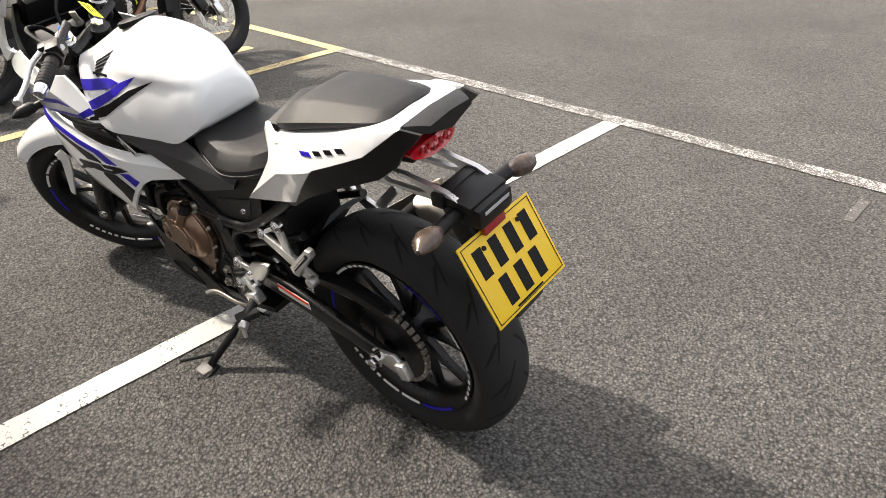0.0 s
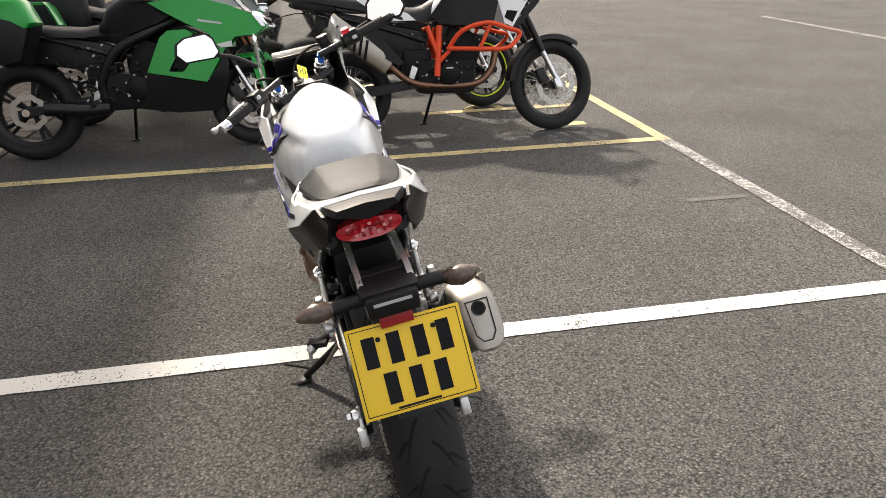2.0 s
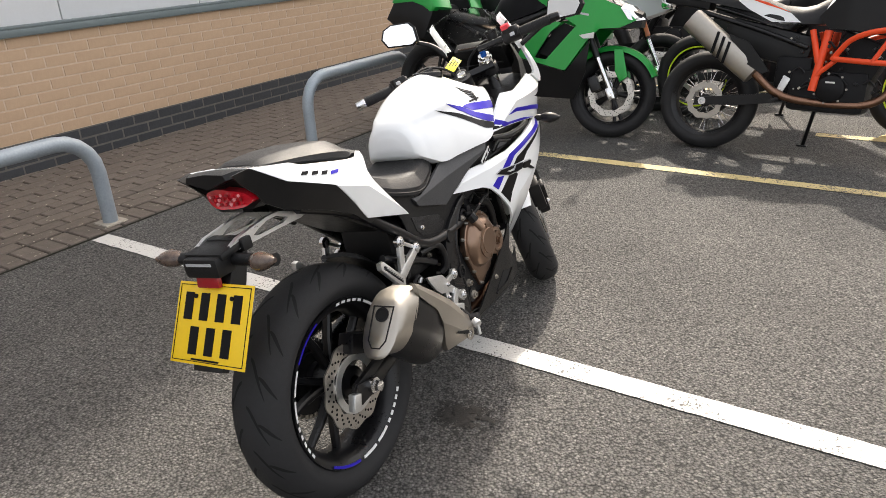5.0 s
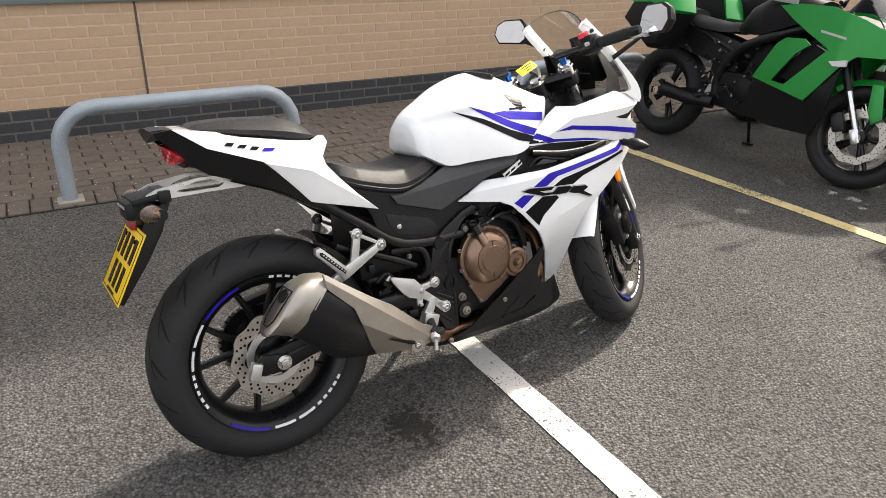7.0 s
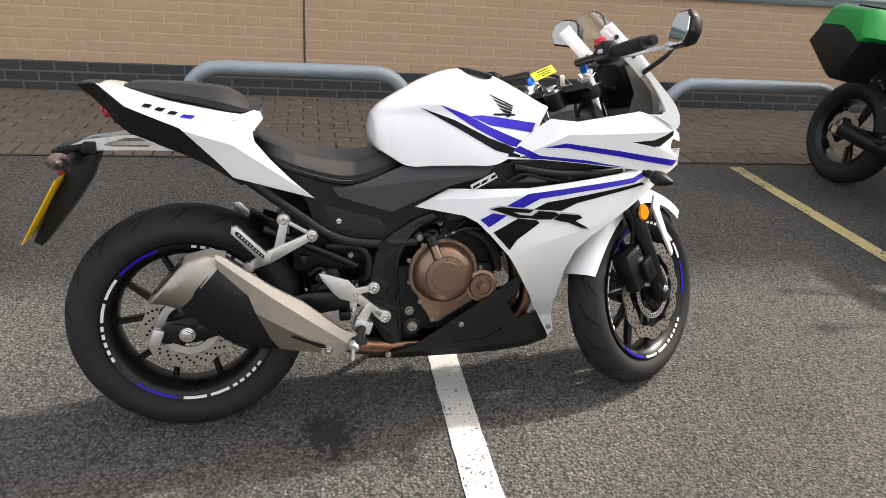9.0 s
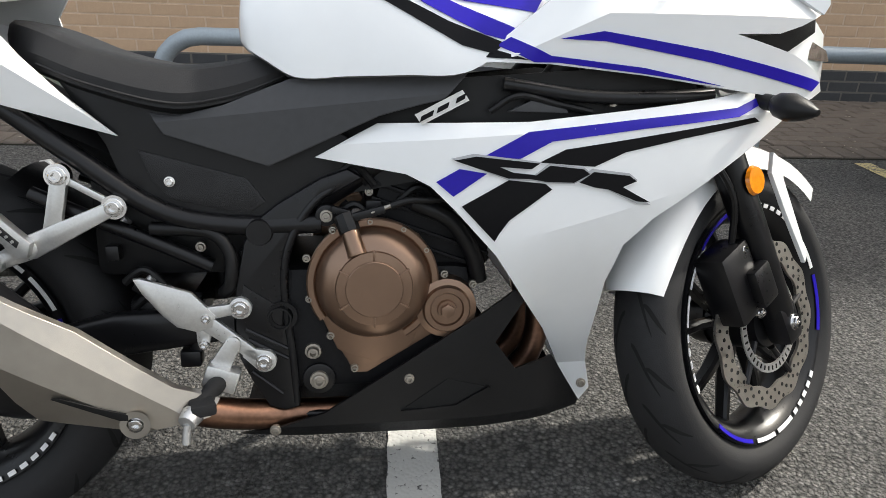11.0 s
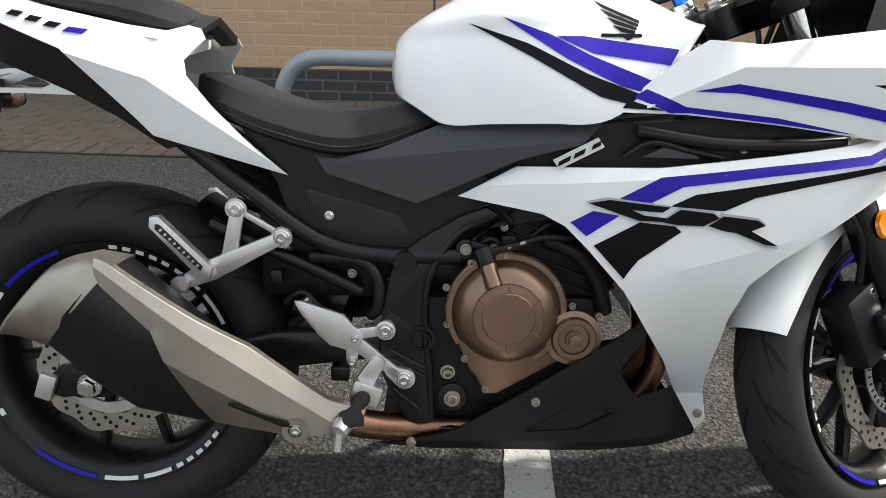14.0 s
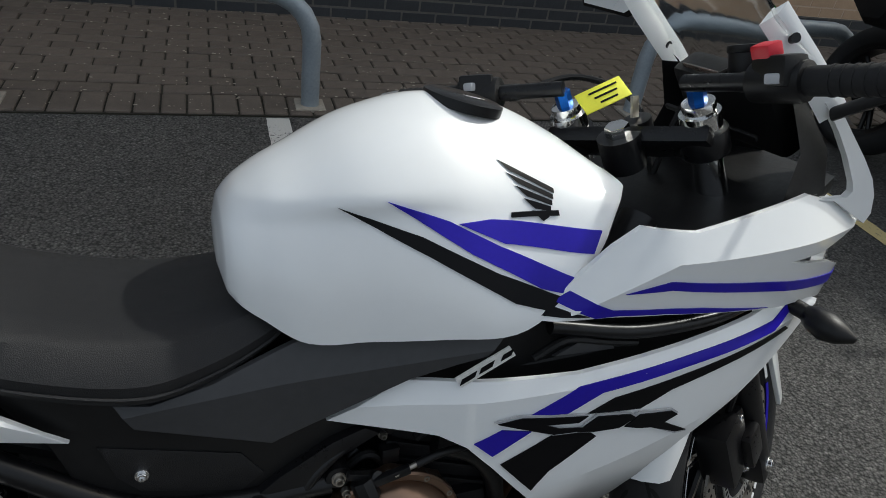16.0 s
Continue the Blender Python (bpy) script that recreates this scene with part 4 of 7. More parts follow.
# belly pan
belly = [(0.470, 0.192), (0.535, 0.212), (0.600, 0.232), (0.892, 0.420), (0.908, 0.402), (0.862, 0.338), (0.898, 0.288), (0.962, 0.302), (1.03, 0.195), (1.028, 0.184), (0.762, 0.180), (0.56, 0.184)]
def belly_y(x, z):
    return lerp(z, (0.17, 0.105), (0.21, 0.140), (0.30, 0.146), (0.45, 0.150)) * lerp(x, (0.45, 0.92), (0.55, 1.0), (0.85, 1.0), (0.95, 0.86), (1.05, 0.42))
both("belly_pan", belly, belly_y, PLASTIC, bike, "matt black belly pan", thick=0.006)
part("belly_floor", loft([[(x, -w, z), (x, w, z), (x, w, z + 0.02), (x, -w, z + 0.02)] for x, z, w in ((0.47, 0.186, 0.09), (0.56, 0.178, 0.10), (0.80, 0.175, 0.10), (1.02, 0.180, 0.04))]), PLASTIC, bike)
for s in (-1, 1):
    part("pan_bolt", bolt((0.728, s * 0.147, 0.285), (0, s, 0), 0.0055, 0.005), STEEL, bike)
    part("pan_bolt", bolt((0.523, s * 0.136, 0.205), (0, s, 0), 0.006, 0.005), STEEL, bike)
both("pan_lip", [(0.715, 0.231), (0.80, 0.236), (0.853, 0.266), (0.858, 0.262), (0.805, 0.229), (0.72, 0.223)], belly_y, PLASTIC, bike, thick=0.010, rise=0.006)
# the scoop's shaded opening, painted as a near-black panel on the pan
both("pan_vent_shade", [(0.721, 0.234), (0.788, 0.281), (0.848, 0.265), (0.80, 0.237), (0.740, 0.232)], belly_y, HOLLOW_SHADE, bike, thick=0.003, rise=0.0015)

# tank
ST = [(0.487, 0.800, 0.832, 0.045, 2.4), (0.495, 0.780, 0.862, 0.085, 2.4), (0.530, 0.755, 0.893, 0.118, 2.4), (0.572, 0.733, 0.918, 0.140, 2.3), (0.640, 0.735, 0.955, 0.158, 2.2),
      (0.720, 0.738, 0.979, 0.172, 1.8), (0.800, 0.742, 0.973, 0.183, 1.45), (0.860, 0.778, 0.952, 0.178, 1.45), (0.920, 0.830, 0.922, 0.150, 1.7), (0.955, 0.872, 0.900, 0.115, 2.0), (0.966, 0.884, 0.893, 0.10, 2.0)]


def tank_at(x):
    return [smooth(x, [(s[0], s[k]) for s in ST]) for k in range(1, 5)]


def crease(x, z):
    """The flank falls inwards below the crease on the tank's side."""
    k = (lerp(x, (0.50, 0.877), (0.63, 0.890), (0.72, 0.895), (0.90, 0.87)) - z) / 0.022
    return lerp(x, (0.47, 0.0), (0.53, 0.011), (0.63, 0.015), (0.72, 0.008), (0.82, 0.004)) * min(1, max(0, k))


def tank_y(x, z):
    zb, zt, w, n = tank_at(x)
    s = min(max((z - zb) / (zt - zb), 0), 0.995)
    return w * (1 - s ** n) ** (1 / n) - crease(x, z)


rings = []
for x in [a[0] + (b[0] - a[0]) * q / 5 for a, b in zip(ST, ST[1:]) for q in range(5)] + [ST[-1][0]]:
    zb, zt, w, n = tank_at(x)
    half = []
    for k in range(31):
        a = math.pi / 2 * k / 30
        zz = zb + (zt - zb) * math.sin(a) ** (2 / n)
        half.append((max(0, w * max(0, math.cos(a)) ** (2 / n) - crease(x, zz) * (k < 30)), zz))
    ring = [(x, y, z) for y, z in half] + [(x, -y, z) for y, z in half[-2::-1]]
    ring += [(x, -0.6 * w, zb - 0.006), (x, 0.6 * w, zb - 0.006)]
    rings.append(ring)
tank = part("fuel_tank", loft(rings), WHITE, bike, "glossy white fuel tank", 55)
part("filler_cap", merge(moved(lathe([(0.0, 0.0025), (0.044, 0.0025), (0.050, 0.0), (0.050, -0.012), (0, -0.012)], (0, 0, 0), 40), pose(0.785, 0, 0.973, 0, 12, 0) @ pose(0, 0, 0, 90, 0, 0))), SATIN, bike, "round black filler cap")


def decal(name, outline, yfun, material, parent, rise=0.002, cell=0.02):
    both(name, outline, yfun, material, parent, thick=0.0015, cell=cell, rise=rise)


decal("blue_stripe", [(0.655, 0.891), (0.725, 0.867), (0.783, 0.838), (0.885, 0.796), (0.868, 0.783), (0.828, 0.793), (0.750, 0.832)], tank_y, BLUE, tank)
decal("blue_flash", [(0.735, 0.864), (0.775, 0.865), (0.915, 0.847), (0.900, 0.824), (0.84, 0.833), (0.790, 0.840)], tank_y, BLUE, tank)
decal("black_stripe", [(0.606, 0.882), (0.693, 0.853), (0.780, 0.810), (0.855, 0.782), (0.838, 0.768), (0.797, 0.778), (0.701, 0.832)], tank_y, BLACKF, tank)
# wing-like emblem as plain tapering bars, and a bar below
for k in range(5):
    x0, z0, x1, z1 = 0.797 + 0.008 * k, 0.920 - 0.0125 * k, 0.862 - 0.003 * k, 0.890 - 0.0055 * k
    decal("emblem_bar", [(x0, z0), (x1, z1), (x1 - 0.001, z1 - 0.0045), (x0 + 0.012, z0 - 0.0105)], tank_y, BLACKF, tank, cell=0.03)
decal("emblem_word", [(0.802, 0.8645), (0.803, 0.8695), (0.862, 0.8695), (0.862, 0.8645)], tank_y, BLACKF, tank)

# rider seat
seat = [(0.180, 0.772, 0.804, 0.060), (0.200, 0.745, 0.808, 0.096), (0.235, 0.732, 0.798, 0.118), (0.30, 0.708, 0.772, 0.131), (0.40, 0.683, 0.752, 0.133), (0.47, 0.690, 0.757, 0.118), (0.53, 0.712, 0.770, 0.100), (0.565, 0.732, 0.776, 0.080)]
part("rider_seat", loft([[(x, y * w, zb + (zt - zb) * z) for y, z in ((-0.90, 0), (-1, 0.10), (-1.0, 0.40), (-0.84, 0.84), (-0.72, 0.94), (-0.4, 0.965), (0, 0.955), (0.4, 0.965), (0.72, 0.94), (0.84, 0.84), (1.0, 0.40), (1, 0.10), (0.90, 0), (0, 0))]
                         for x, zb, zt, w in [tuple(smooth(t, [(s[0], s[k]) for s in seat]) if k else t for k in range(4)) for t in np.linspace(0.180, 0.565, 28)]]), VINYL, bike, "black vinyl rider seat", 32)
part("seat_piping", merge(*[tube([(x, s * (w + 0.001), zb + 0.2 * (zt - zb)) for x, zb, zt, w in seat[2:]], 0.0025, 6) for s in (-1, 1)]), VINYL, bike)

# pillion seat
pil = [(-0.112, 0.919, 0.927, 0.056), (-0.095, 0.912, 0.933, 0.078), (-0.02, 0.898, 0.934, 0.098), (0.06, 0.882, 0.929, 0.111), (0.12, 0.867, 0.921, 0.116), (0.158, 0.862, 0.902, 0.110), (0.178, 0.866, 0.884, 0.098)]
part("pillion_seat", loft([[(x, y * w, zb + (zt - zb) * z) for y, z in ((-0.9, 0), (-1, 0.14), (-0.99, 0.40), (-0.66, 0.90), (-0.56, 0.965), (0, 1.0), (0.56, 0.965), (0.66, 0.90), (0.99, 0.40), (1, 0.14), (0.9, 0), (0, 0))]
                           for x, zb, zt, w in [tuple(smooth(t, [(s[0], s[k]) for s in pil]) if k else t for k in range(4)) for t in np.linspace(-0.112, 0.178, 24)]]), VINYL, bike, "black vinyl pillion seat pad", 30)
part("seat_strap", loft([[(x, y, z - 0.26 * abs(y)) for x, z in ((0.158, 0.893), (0.172, 0.897), (0.204, 0.893), (0.200, 0.881), (0.172, 0.879))] for y in (-0.105, -0.06, 0, 0.06, 0.105)]), VINYL, bike, "black strap in front of the pillion pad", 30)

# tail cowl, white sides, dark underside
cowl = [(-0.165, 0.930), (-0.074, 0.915), (-0.046, 0.902), (0.107, 0.870), (0.160, 0.863), (0.188, 0.872), (0.203, 0.868), (0.210, 0.852), (0.183, 0.820), (0.187, 0.798), (0.222, 0.755), (0.265, 0.710), (0.330, 0.652), (0.134, 0.710), (0.093, 0.756), (0.049, 0.802), (0.018, 0.833), (-0.102, 0.880)]
C1, C2 = ((0.032, 0.826), (0.136, 0.794)), ((0.136, 0.794), (0.324, 0.660))


def cowl_y(x, z):
    """Two flats that meet in a crease running down to the front tip."""
    d = min(side_of(x, z, *C1), side_of(x, z, *C2))
    w = smooth(x, [(-0.20, 0.102), (-0.10, 0.140), (0.0, 0.161), (0.10, 0.166), (0.20, 0.153), (0.34, 0.128)])
    return w - (0.34 * d if d > 0 else -0.46 * d)


both("tail_cowl", cowl, cowl_y, WHITE, bike, "glossy white tail cowl side", 16, thick=0.007, creases=(C1, C2, ((0.094, 0.71), (0.136, 0.794))), rim=0.0025)
for k, (x0, w) in enumerate(((-0.064, 0.026), (-0.036, 0.026), (-0.008, 0.026), (0.020, 0.036))):
    z = 0.889 - 0.0078 * k
    decal("cowl_letter", [(x0, z - 0.0075), (x0 + 0.009, z - 0.0010), (x0 + w, z - 0.0042), (x0 + w - 0.009, z - 0.0107)], cowl_y, BLUE if k == 3 else BLACKF, bike, cell=0.05)
under = [(-0.208, 0.926), (-0.165, 0.930), (-0.102, 0.880), (0.018, 0.833), (0.049, 0.802), (0.093, 0.756), (0.134, 0.710), (0.180, 0.698), (0.150, 0.690), (0.083, 0.738), (0.008, 0.776), (-0.100, 0.815), (-0.135, 0.842), (-0.150, 0.868)]
def under_y(x, z):
    """From the cowl's lower edge the dark underside runs inwards."""
    low = lerp(x, (-0.165, 0.928), (-0.102, 0.880), (0.018, 0.833), (0.049, 0.802), (0.093, 0.756), (0.134, 0.710))
    return cowl_y(x, max(z, low)) - 0.003 - lerp(x, (-0.17, 0.45), (0.0, 0.42), (0.1, 0.30)) * max(0, low - z)


both("tail_underside", under, under_y, PLASTIC, bike, "matt black tail underside", thick=0.006)
def tail_lid(stations):
    return loft([[(x, -w, z - 0.012), (x, -w * 0.9, z), (x, 0, z + 0.004), (x, w * 0.9, z), (x, w, z - 0.012), (x, 0, z - 0.03)] for x, z, w in stations])


part("tail_top", tail_lid(((-0.158, 0.929, 0.090), (-0.10, 0.918, 0.117), (0.0, 0.890, 0.135), (0.15, 0.862, 0.139))), WHITE, bike, "white tail top panel")
part("tail_tip", tail_lid(((-0.206, 0.929, 0.062), (-0.185, 0.931, 0.076), (-0.159, 0.928, 0.088))), PLASTIC, bike, "matt black tail tip")
rearp = [(-0.094, 0.866), (-0.072, 0.906), (0, 0.914), (0.072, 0.906), (0.094, 0.866), (0.05, 0.834), (-0.05, 0.834)]
part("tail_light_frame", loft([[(-0.172 + 0.5 * y * y * 8 - (z - 0.90) * 0.30, y, z) for y, z in rearp], [(-0.150 + 0.5 * y * y * 8 - (z - 0.90) * 0.30, y * 1.06, 0.855 + (z - 0.855) * 1.06) for y, z in rearp], [(-0.03, y * 1.15, 0.845 + (z - 0.855) * 0.9) for y, z in rearp]]), PLASTIC, bike, "matt black surround of the tail light")
lens = [(0.060 * math.cos(a) * (1 + 0.12 * abs(math.cos(a))), 0.868 + 0.025 * math.copysign(abs(math.sin(a)) ** 0.8, math.sin(a)) - 0.006 * abs(math.cos(a))) for a in [2 * math.pi * q / 28 for q in range(28)]]
tail_light = part("tail_light", loft([[(-0.186 + 0.012 * (1 - k) + 4.0 * (y * k) ** 2 - (z - 0.90) * 0.30, y * k, 0.866 + (z - 0.866) * k) for y, z in lens] for k in (1.0, 0.97, 0.8, 0.45, 0.1)][::-1] + [[(-0.16 + 4.0 * y * y - (z - 0.90) * 0.30, y, z) for y, z in lens]]), RED, bike, "red tail light lens with small cells", 50)
for t in np.linspace(-0.75, 0.75, 7):
    for q in (-1, 0, 1):
        y, z = 0.058 * t, 0.866 + 0.0125 * q * (1 - 0.3 * abs(t)) - 0.003 * abs(t)
        part("light_cell", moved(lathe([(0.0, -0.002), (0.0042, -0.0012), (0.0042, 0.002), (0, 0.002)], (0, 0, 0), 8), Matrix.Translation((-0.1835 + 4.0 * y * y - (z - 0.90) * 0.30, y, z)) @ Matrix.Rotation(radians(-90), 4, "Z")), (REDF, PINK, RED)[(q + int(t * 4)) % 3], tail_light)

# hanger arms, plate carrier, plate
for s in (-1, 1):
    outer = [(-0.245, 0.780), (-0.214, 0.793), (-0.118, 0.806), (-0.075, 0.805), (0.02, 0.772), (-0.01, 0.766), (-0.10, 0.768), (-0.22, 0.768)]
    inner = [(-0.170, 0.781), (-0.150, 0.790), (-0.120, 0.798), (-0.086, 0.798), (-0.054, 0.783), (-0.070, 0.775), (-0.10, 0.776), (-0.150, 0.776)]
    part("plate_hanger", ring_plate(outer, inner, s * 0.044, s * 0.056), ALU, bike, "slotted aluminium tail hanger")
part("plate_carrier", merge(block((0.075, 0.115, 0.018), (-0.236, 0, 0.774), 0.006, (0, -8, 0)), block((0.055, 0.105, 0.045), (-0.262, 0, 0.750), 0.010),
                            rod((-0.235, -0.17, 0.752), (-0.235, 0.17, 0.752), 0.014), block((0.03, 0.13, 0.03), (-0.20, 0, 0.775), 0.006)), PLASTIC, bike, "black number plate carrier")
part("carrier_back", slab([(-0.235, 0.752), (-0.185, 0.760), (-0.215, 0.690), (-0.262, 0.620), (-0.335, 0.528), (-0.354, 0.540), (-0.320, 0.606), (-0.264, 0.702)], -0.045, 0.045, 0.006), PLASTIC, bike)
part("carrier_band", block((0.004, 0.075, 0.006), (-0.2895, 0, 0.760)), GREYF, bike, "pale bar on the carrier")
part("rear_reflector", block((0.012, 0.066, 0.026), (-0.276, 0, 0.716), 0.003, (0, 8, 0)), REDF, bike, "dark red reflector above the plate")
PM = Matrix.Translation((-0.3115, -0.008, 0.632)) @ pose(0, 0, 0, 0, 30, 0) @ pose(0, 0, 0, 1.5, 0, 0)
plate_ob = part("number_plate", moved(block((0.003, 0.2286, 0.1778), (0, 0, 0), 0.0012), PM), PLATE, bike, "yellow two-line number plate")


# the characters are shown as plain bars of their size
for row, zc in (((0.075, 0.026, -0.024, -0.073), 0.036), ((0.048, -0.002, -0.052), -0.038)):
    for y in row:
        part("plate_bar", moved(block((0.0016, 0.026, 0.060), (-0.0022, y, zc)), PM), BLACKF, plate_ob)
part("plate_small_print", moved(block((0.0012, 0.085, 0.004), (-0.0022, 0.005, -0.078)), PM), BLACKF, plate_ob)
rimo = [(-0.108, -0.083), (0.108, -0.083), (0.108, 0.083), (-0.108, 0.083)]
rimi = [(-0.1065, -0.0815), (0.1065, -0.0815), (0.1065, 0.0815), (-0.1065, 0.0815)]
part("plate_border", moved(moved(ring_plate(rimo, rimi, 0, 0.001), Matrix.Rotation(radians(90), 4, "Z")), PM @ Matrix.Translation((-0.0016, 0, 0))), BLACKF, plate_ob)
for y in (-0.055, 0.055):
    part("plate_screw", moved(rod((-0.001, y, 0.058), (-0.005, y, 0.058), 0.005, seg=12), PM), BLACKF, plate_ob)


def indicator(base, tip, name="rear_indicator"):
    b, t = Vector(base), Vector(tip)
    d = (t - b).normalized()
    q = d.to_track_quat("X", "Z").to_matrix()
    rings = []
    for x, w, h, dx in ((0.0, 0.010, 0.011, 0), (0.014, 0.020, 0.018, -0.003), (0.036, 0.025, 0.021, -0.006), (0.056, 0.020, 0.015, -0.005), (0.074, 0.006, 0.005, 0.0)):
        rings.append([b + q @ Vector((x, dx + w * math.cos(a), h * math.sin(a))) for a in [2 * math.pi * k / 18 for k in range(18)]])
    ob = part(name, loft(rings), SMOKE if name[0] == "r" else PLASTIC, bike, "smoked indicator on a rubber stalk", 50)
    if name[0] == "r":
        part("bulb", tube([b + d * 0.006, b + d * 0.03, b + d * 0.052], (0.013, 0.010), 12), AMBERD, ob, "dull amber bulb")
    part("stalk", tube([b - d * 0.05, b - d * 0.02, b + d * 0.006], 0.012, 12), PLASTIC, ob)
    return ob


for s in (-1, 1):
    indicator((-0.240, s * 0.110, 0.752), (-0.252, s * 0.19, 0.757))

clutter(bike, 0.60, 0.90, 0.53, 0.60, 0.105, 14, 3)
clutter(bike, 0.30, 0.50, 0.40, 0.52, 0.100, 12, 5)

# side covers
scov = [(0.372, 0.683), (0.390, 0.654), (0.530, 0.610), (0.595, 0.640), (0.640, 0.661), (0.685, 0.682), (0.742, 0.698), (0.775, 0.706), (0.814, 0.748), (0.70, 0.740), (0.563, 0.731), (0.470, 0.694), (0.408, 0.679)]
S1 = ((0.40, 0.672), (0.80, 0.716))


def scov_y(x, z):
    return lerp(x, (0.27, 0.122), (0.40, 0.126), (0.55, 0.132), (0.70, 0.152), (0.82, 0.168)) - 0.45 * max(0, -side_of(x, z, *S1))


both("side_cover", scov, scov_y, DARKGREY, bike, "dark grey plastic side cover", 14, thick=0.008, creases=(S1,), rim=0.003)
low = [(0.250, 0.737), (0.335, 0.702), (0.405, 0.682), (0.47, 0.690), (0.56, 0.690), (0.640, 0.650), (0.650, 0.625), (0.625, 0.596), (0.575, 0.555), (0.530, 0.520), (0.455, 0.520), (0.38, 0.545), (0.33, 0.58), (0.31, 0.64)]
both("lower_side_cover", low, lambda x, z: 0.115 + 0.0 * x, PLASTIC, bike, "textured black lower side cover", thick=0.006, rim=0.002)
both("cover_inset", [(0.352, 0.632), (0.497, 0.592), (0.522, 0.558), (0.495, 0.538), (0.389, 0.564), (0.367, 0.588)], lambda x, z: 0.117, CARBON, bike, "finely ribbed black inset", thick=0.004, rim=0.0015)
for s in (-1, 1):
    part("cover_bolt", bolt((0.392, s * 0.119, 0.588), (0, s, 0), 0.0055, 0.005), CHROME, bike)

# main side fairing
F1, F2 = ((0.846, 0.500), (1.110, 0.574)), ((0.680, 0.645), (1.25, 0.690))


def fair_y(x, z):
    w = smooth(x, [(0.58, 0.118), (0.69, 0.150), (0.78, 0.180), (0.95, 0.194), (1.10, 0.188), (1.20, 0.172), (1.30, 0.142), (1.42, 0.098)])
    w -= smooth(z, [(0.17, 0.150), (0.30, 0.085), (0.42, 0.030), (0.50, 0.004), (0.60, 0.0), (0.80, 0.0)])
    return max(w - 0.22 * max(0, side_of(x, z, *F1)) * (x > 0.86) * min(1, (x - 0.86) / 0.08) - 0.55 * max(0, -side_of(x, z, *F2)), 0.02)


side = [(0.594, 0.622), (0.640, 0.648), (0.683, 0.671), (0.731, 0.673), (0.892, 0.677), (1.05, 0.695), (1.17, 0.710), (1.265, 0.728), (1.33, 0.700), (1.25, 0.645), (1.168, 0.592), (1.085, 0.537), (1.045, 0.496), (1.034, 0.431), (1.046, 0.30), (1.066, 0.195), (1.048, 0.172), (1.020, 0.215), (0.955, 0.335), (0.905, 0.405), (0.850, 0.486), (0.790, 0.552), (0.755, 0.586), (0.722, 0.602), (0.650, 0.613)]
both("side_fairing", side, fair_y, WHITE, bike, "glossy white side fairing", 12, thick=0.007, cell=0.0273, creases=(F1, F2), rim=0.0035)
decal("blue_stripe", [(1.30, 0.722), (1.26, 0.716), (1.21, 0.698), (1.05, 0.682), (0.889, 0.664), (0.826, 0.629), (0.878, 0.627), (0.922, 0.651), (1.05, 0.668), (1.21, 0.685)], fair_y, BLUE, bike, cell=0.025)
decal("blue_block", [(0.762, 0.593), (0.794, 0.612), (0.832, 0.606), (0.786, 0.573)], fair_y, BLUE, bike, cell=0.025)
decal("black_stripe", [(1.24, 0.684), (1.12, 0.667), (0.942, 0.640), (0.906, 0.622), (0.985, 0.616), (1.03, 0.636), (1.12, 0.655), (1.25, 0.678)], fair_y, BLACKF, bike, cell=0.025)
decal("black_block", [(0.863, 0.597), (0.798, 0.559), (0.846, 0.508), (0.852, 0.520), (0.865, 0.539), (0.925, 0.584), (0.915, 0.592)], fair_y, BLACKF, bike, cell=0.025)
# model badge as plain slanted shapes
for o in ([(0.786, 0.624), (0.816, 0.630), (0.905, 0.621), (0.893, 0.613), (0.848, 0.616), (0.868, 0.608), (0.898, 0.605), (0.908, 0.599), (0.861, 0.600), (0.836, 0.608)],
          [(0.893, 0.599), (0.920, 0.618), (0.968, 0.613), (0.978, 0.606), (0.955, 0.594), (0.917, 0.595)],
          [(0.963, 0.594), (0.984, 0.609), (1.037, 0.603), (1.049, 0.595), (1.028, 0.587), (1.072, 0.564), (1.051, 0.566), (1.006, 0.584), (0.986, 0.587)]):
    cx, cz = sum(p[0] for p in o) / len(o), sum(p[1] for p in o) / len(o)
    decal("badge_edge", [(cx + (x - cx) * 1.06, cz + (z - cz) * 1.20) for x, z in o], fair_y, GREYF, bike, rise=0.0038, cell=0.025)
    decal("badge_letter", o, fair_y, BLACKF, bike, rise=0.0056, cell=0.025)
for s in (-1, 1):
    part("fairing_bolt", bolt((1.050, s * (fair_y(1.05, 0.205) + 0.002), 0.205), (0, s, 0), 0.006, 0.004), STEEL, bike)
# black infill between side and upper fairing
both("fairing_infill", [(0.78, 0.735), (0.92, 0.752), (1.05, 0.740), (1.205, 0.722), (1.17, 0.700), (1.04, 0.684), (0.845, 0.668), (0.75, 0.668)], lambda x, z: fair_y(x, z) - 0.045, PLASTIC, bike, thick=0.006)
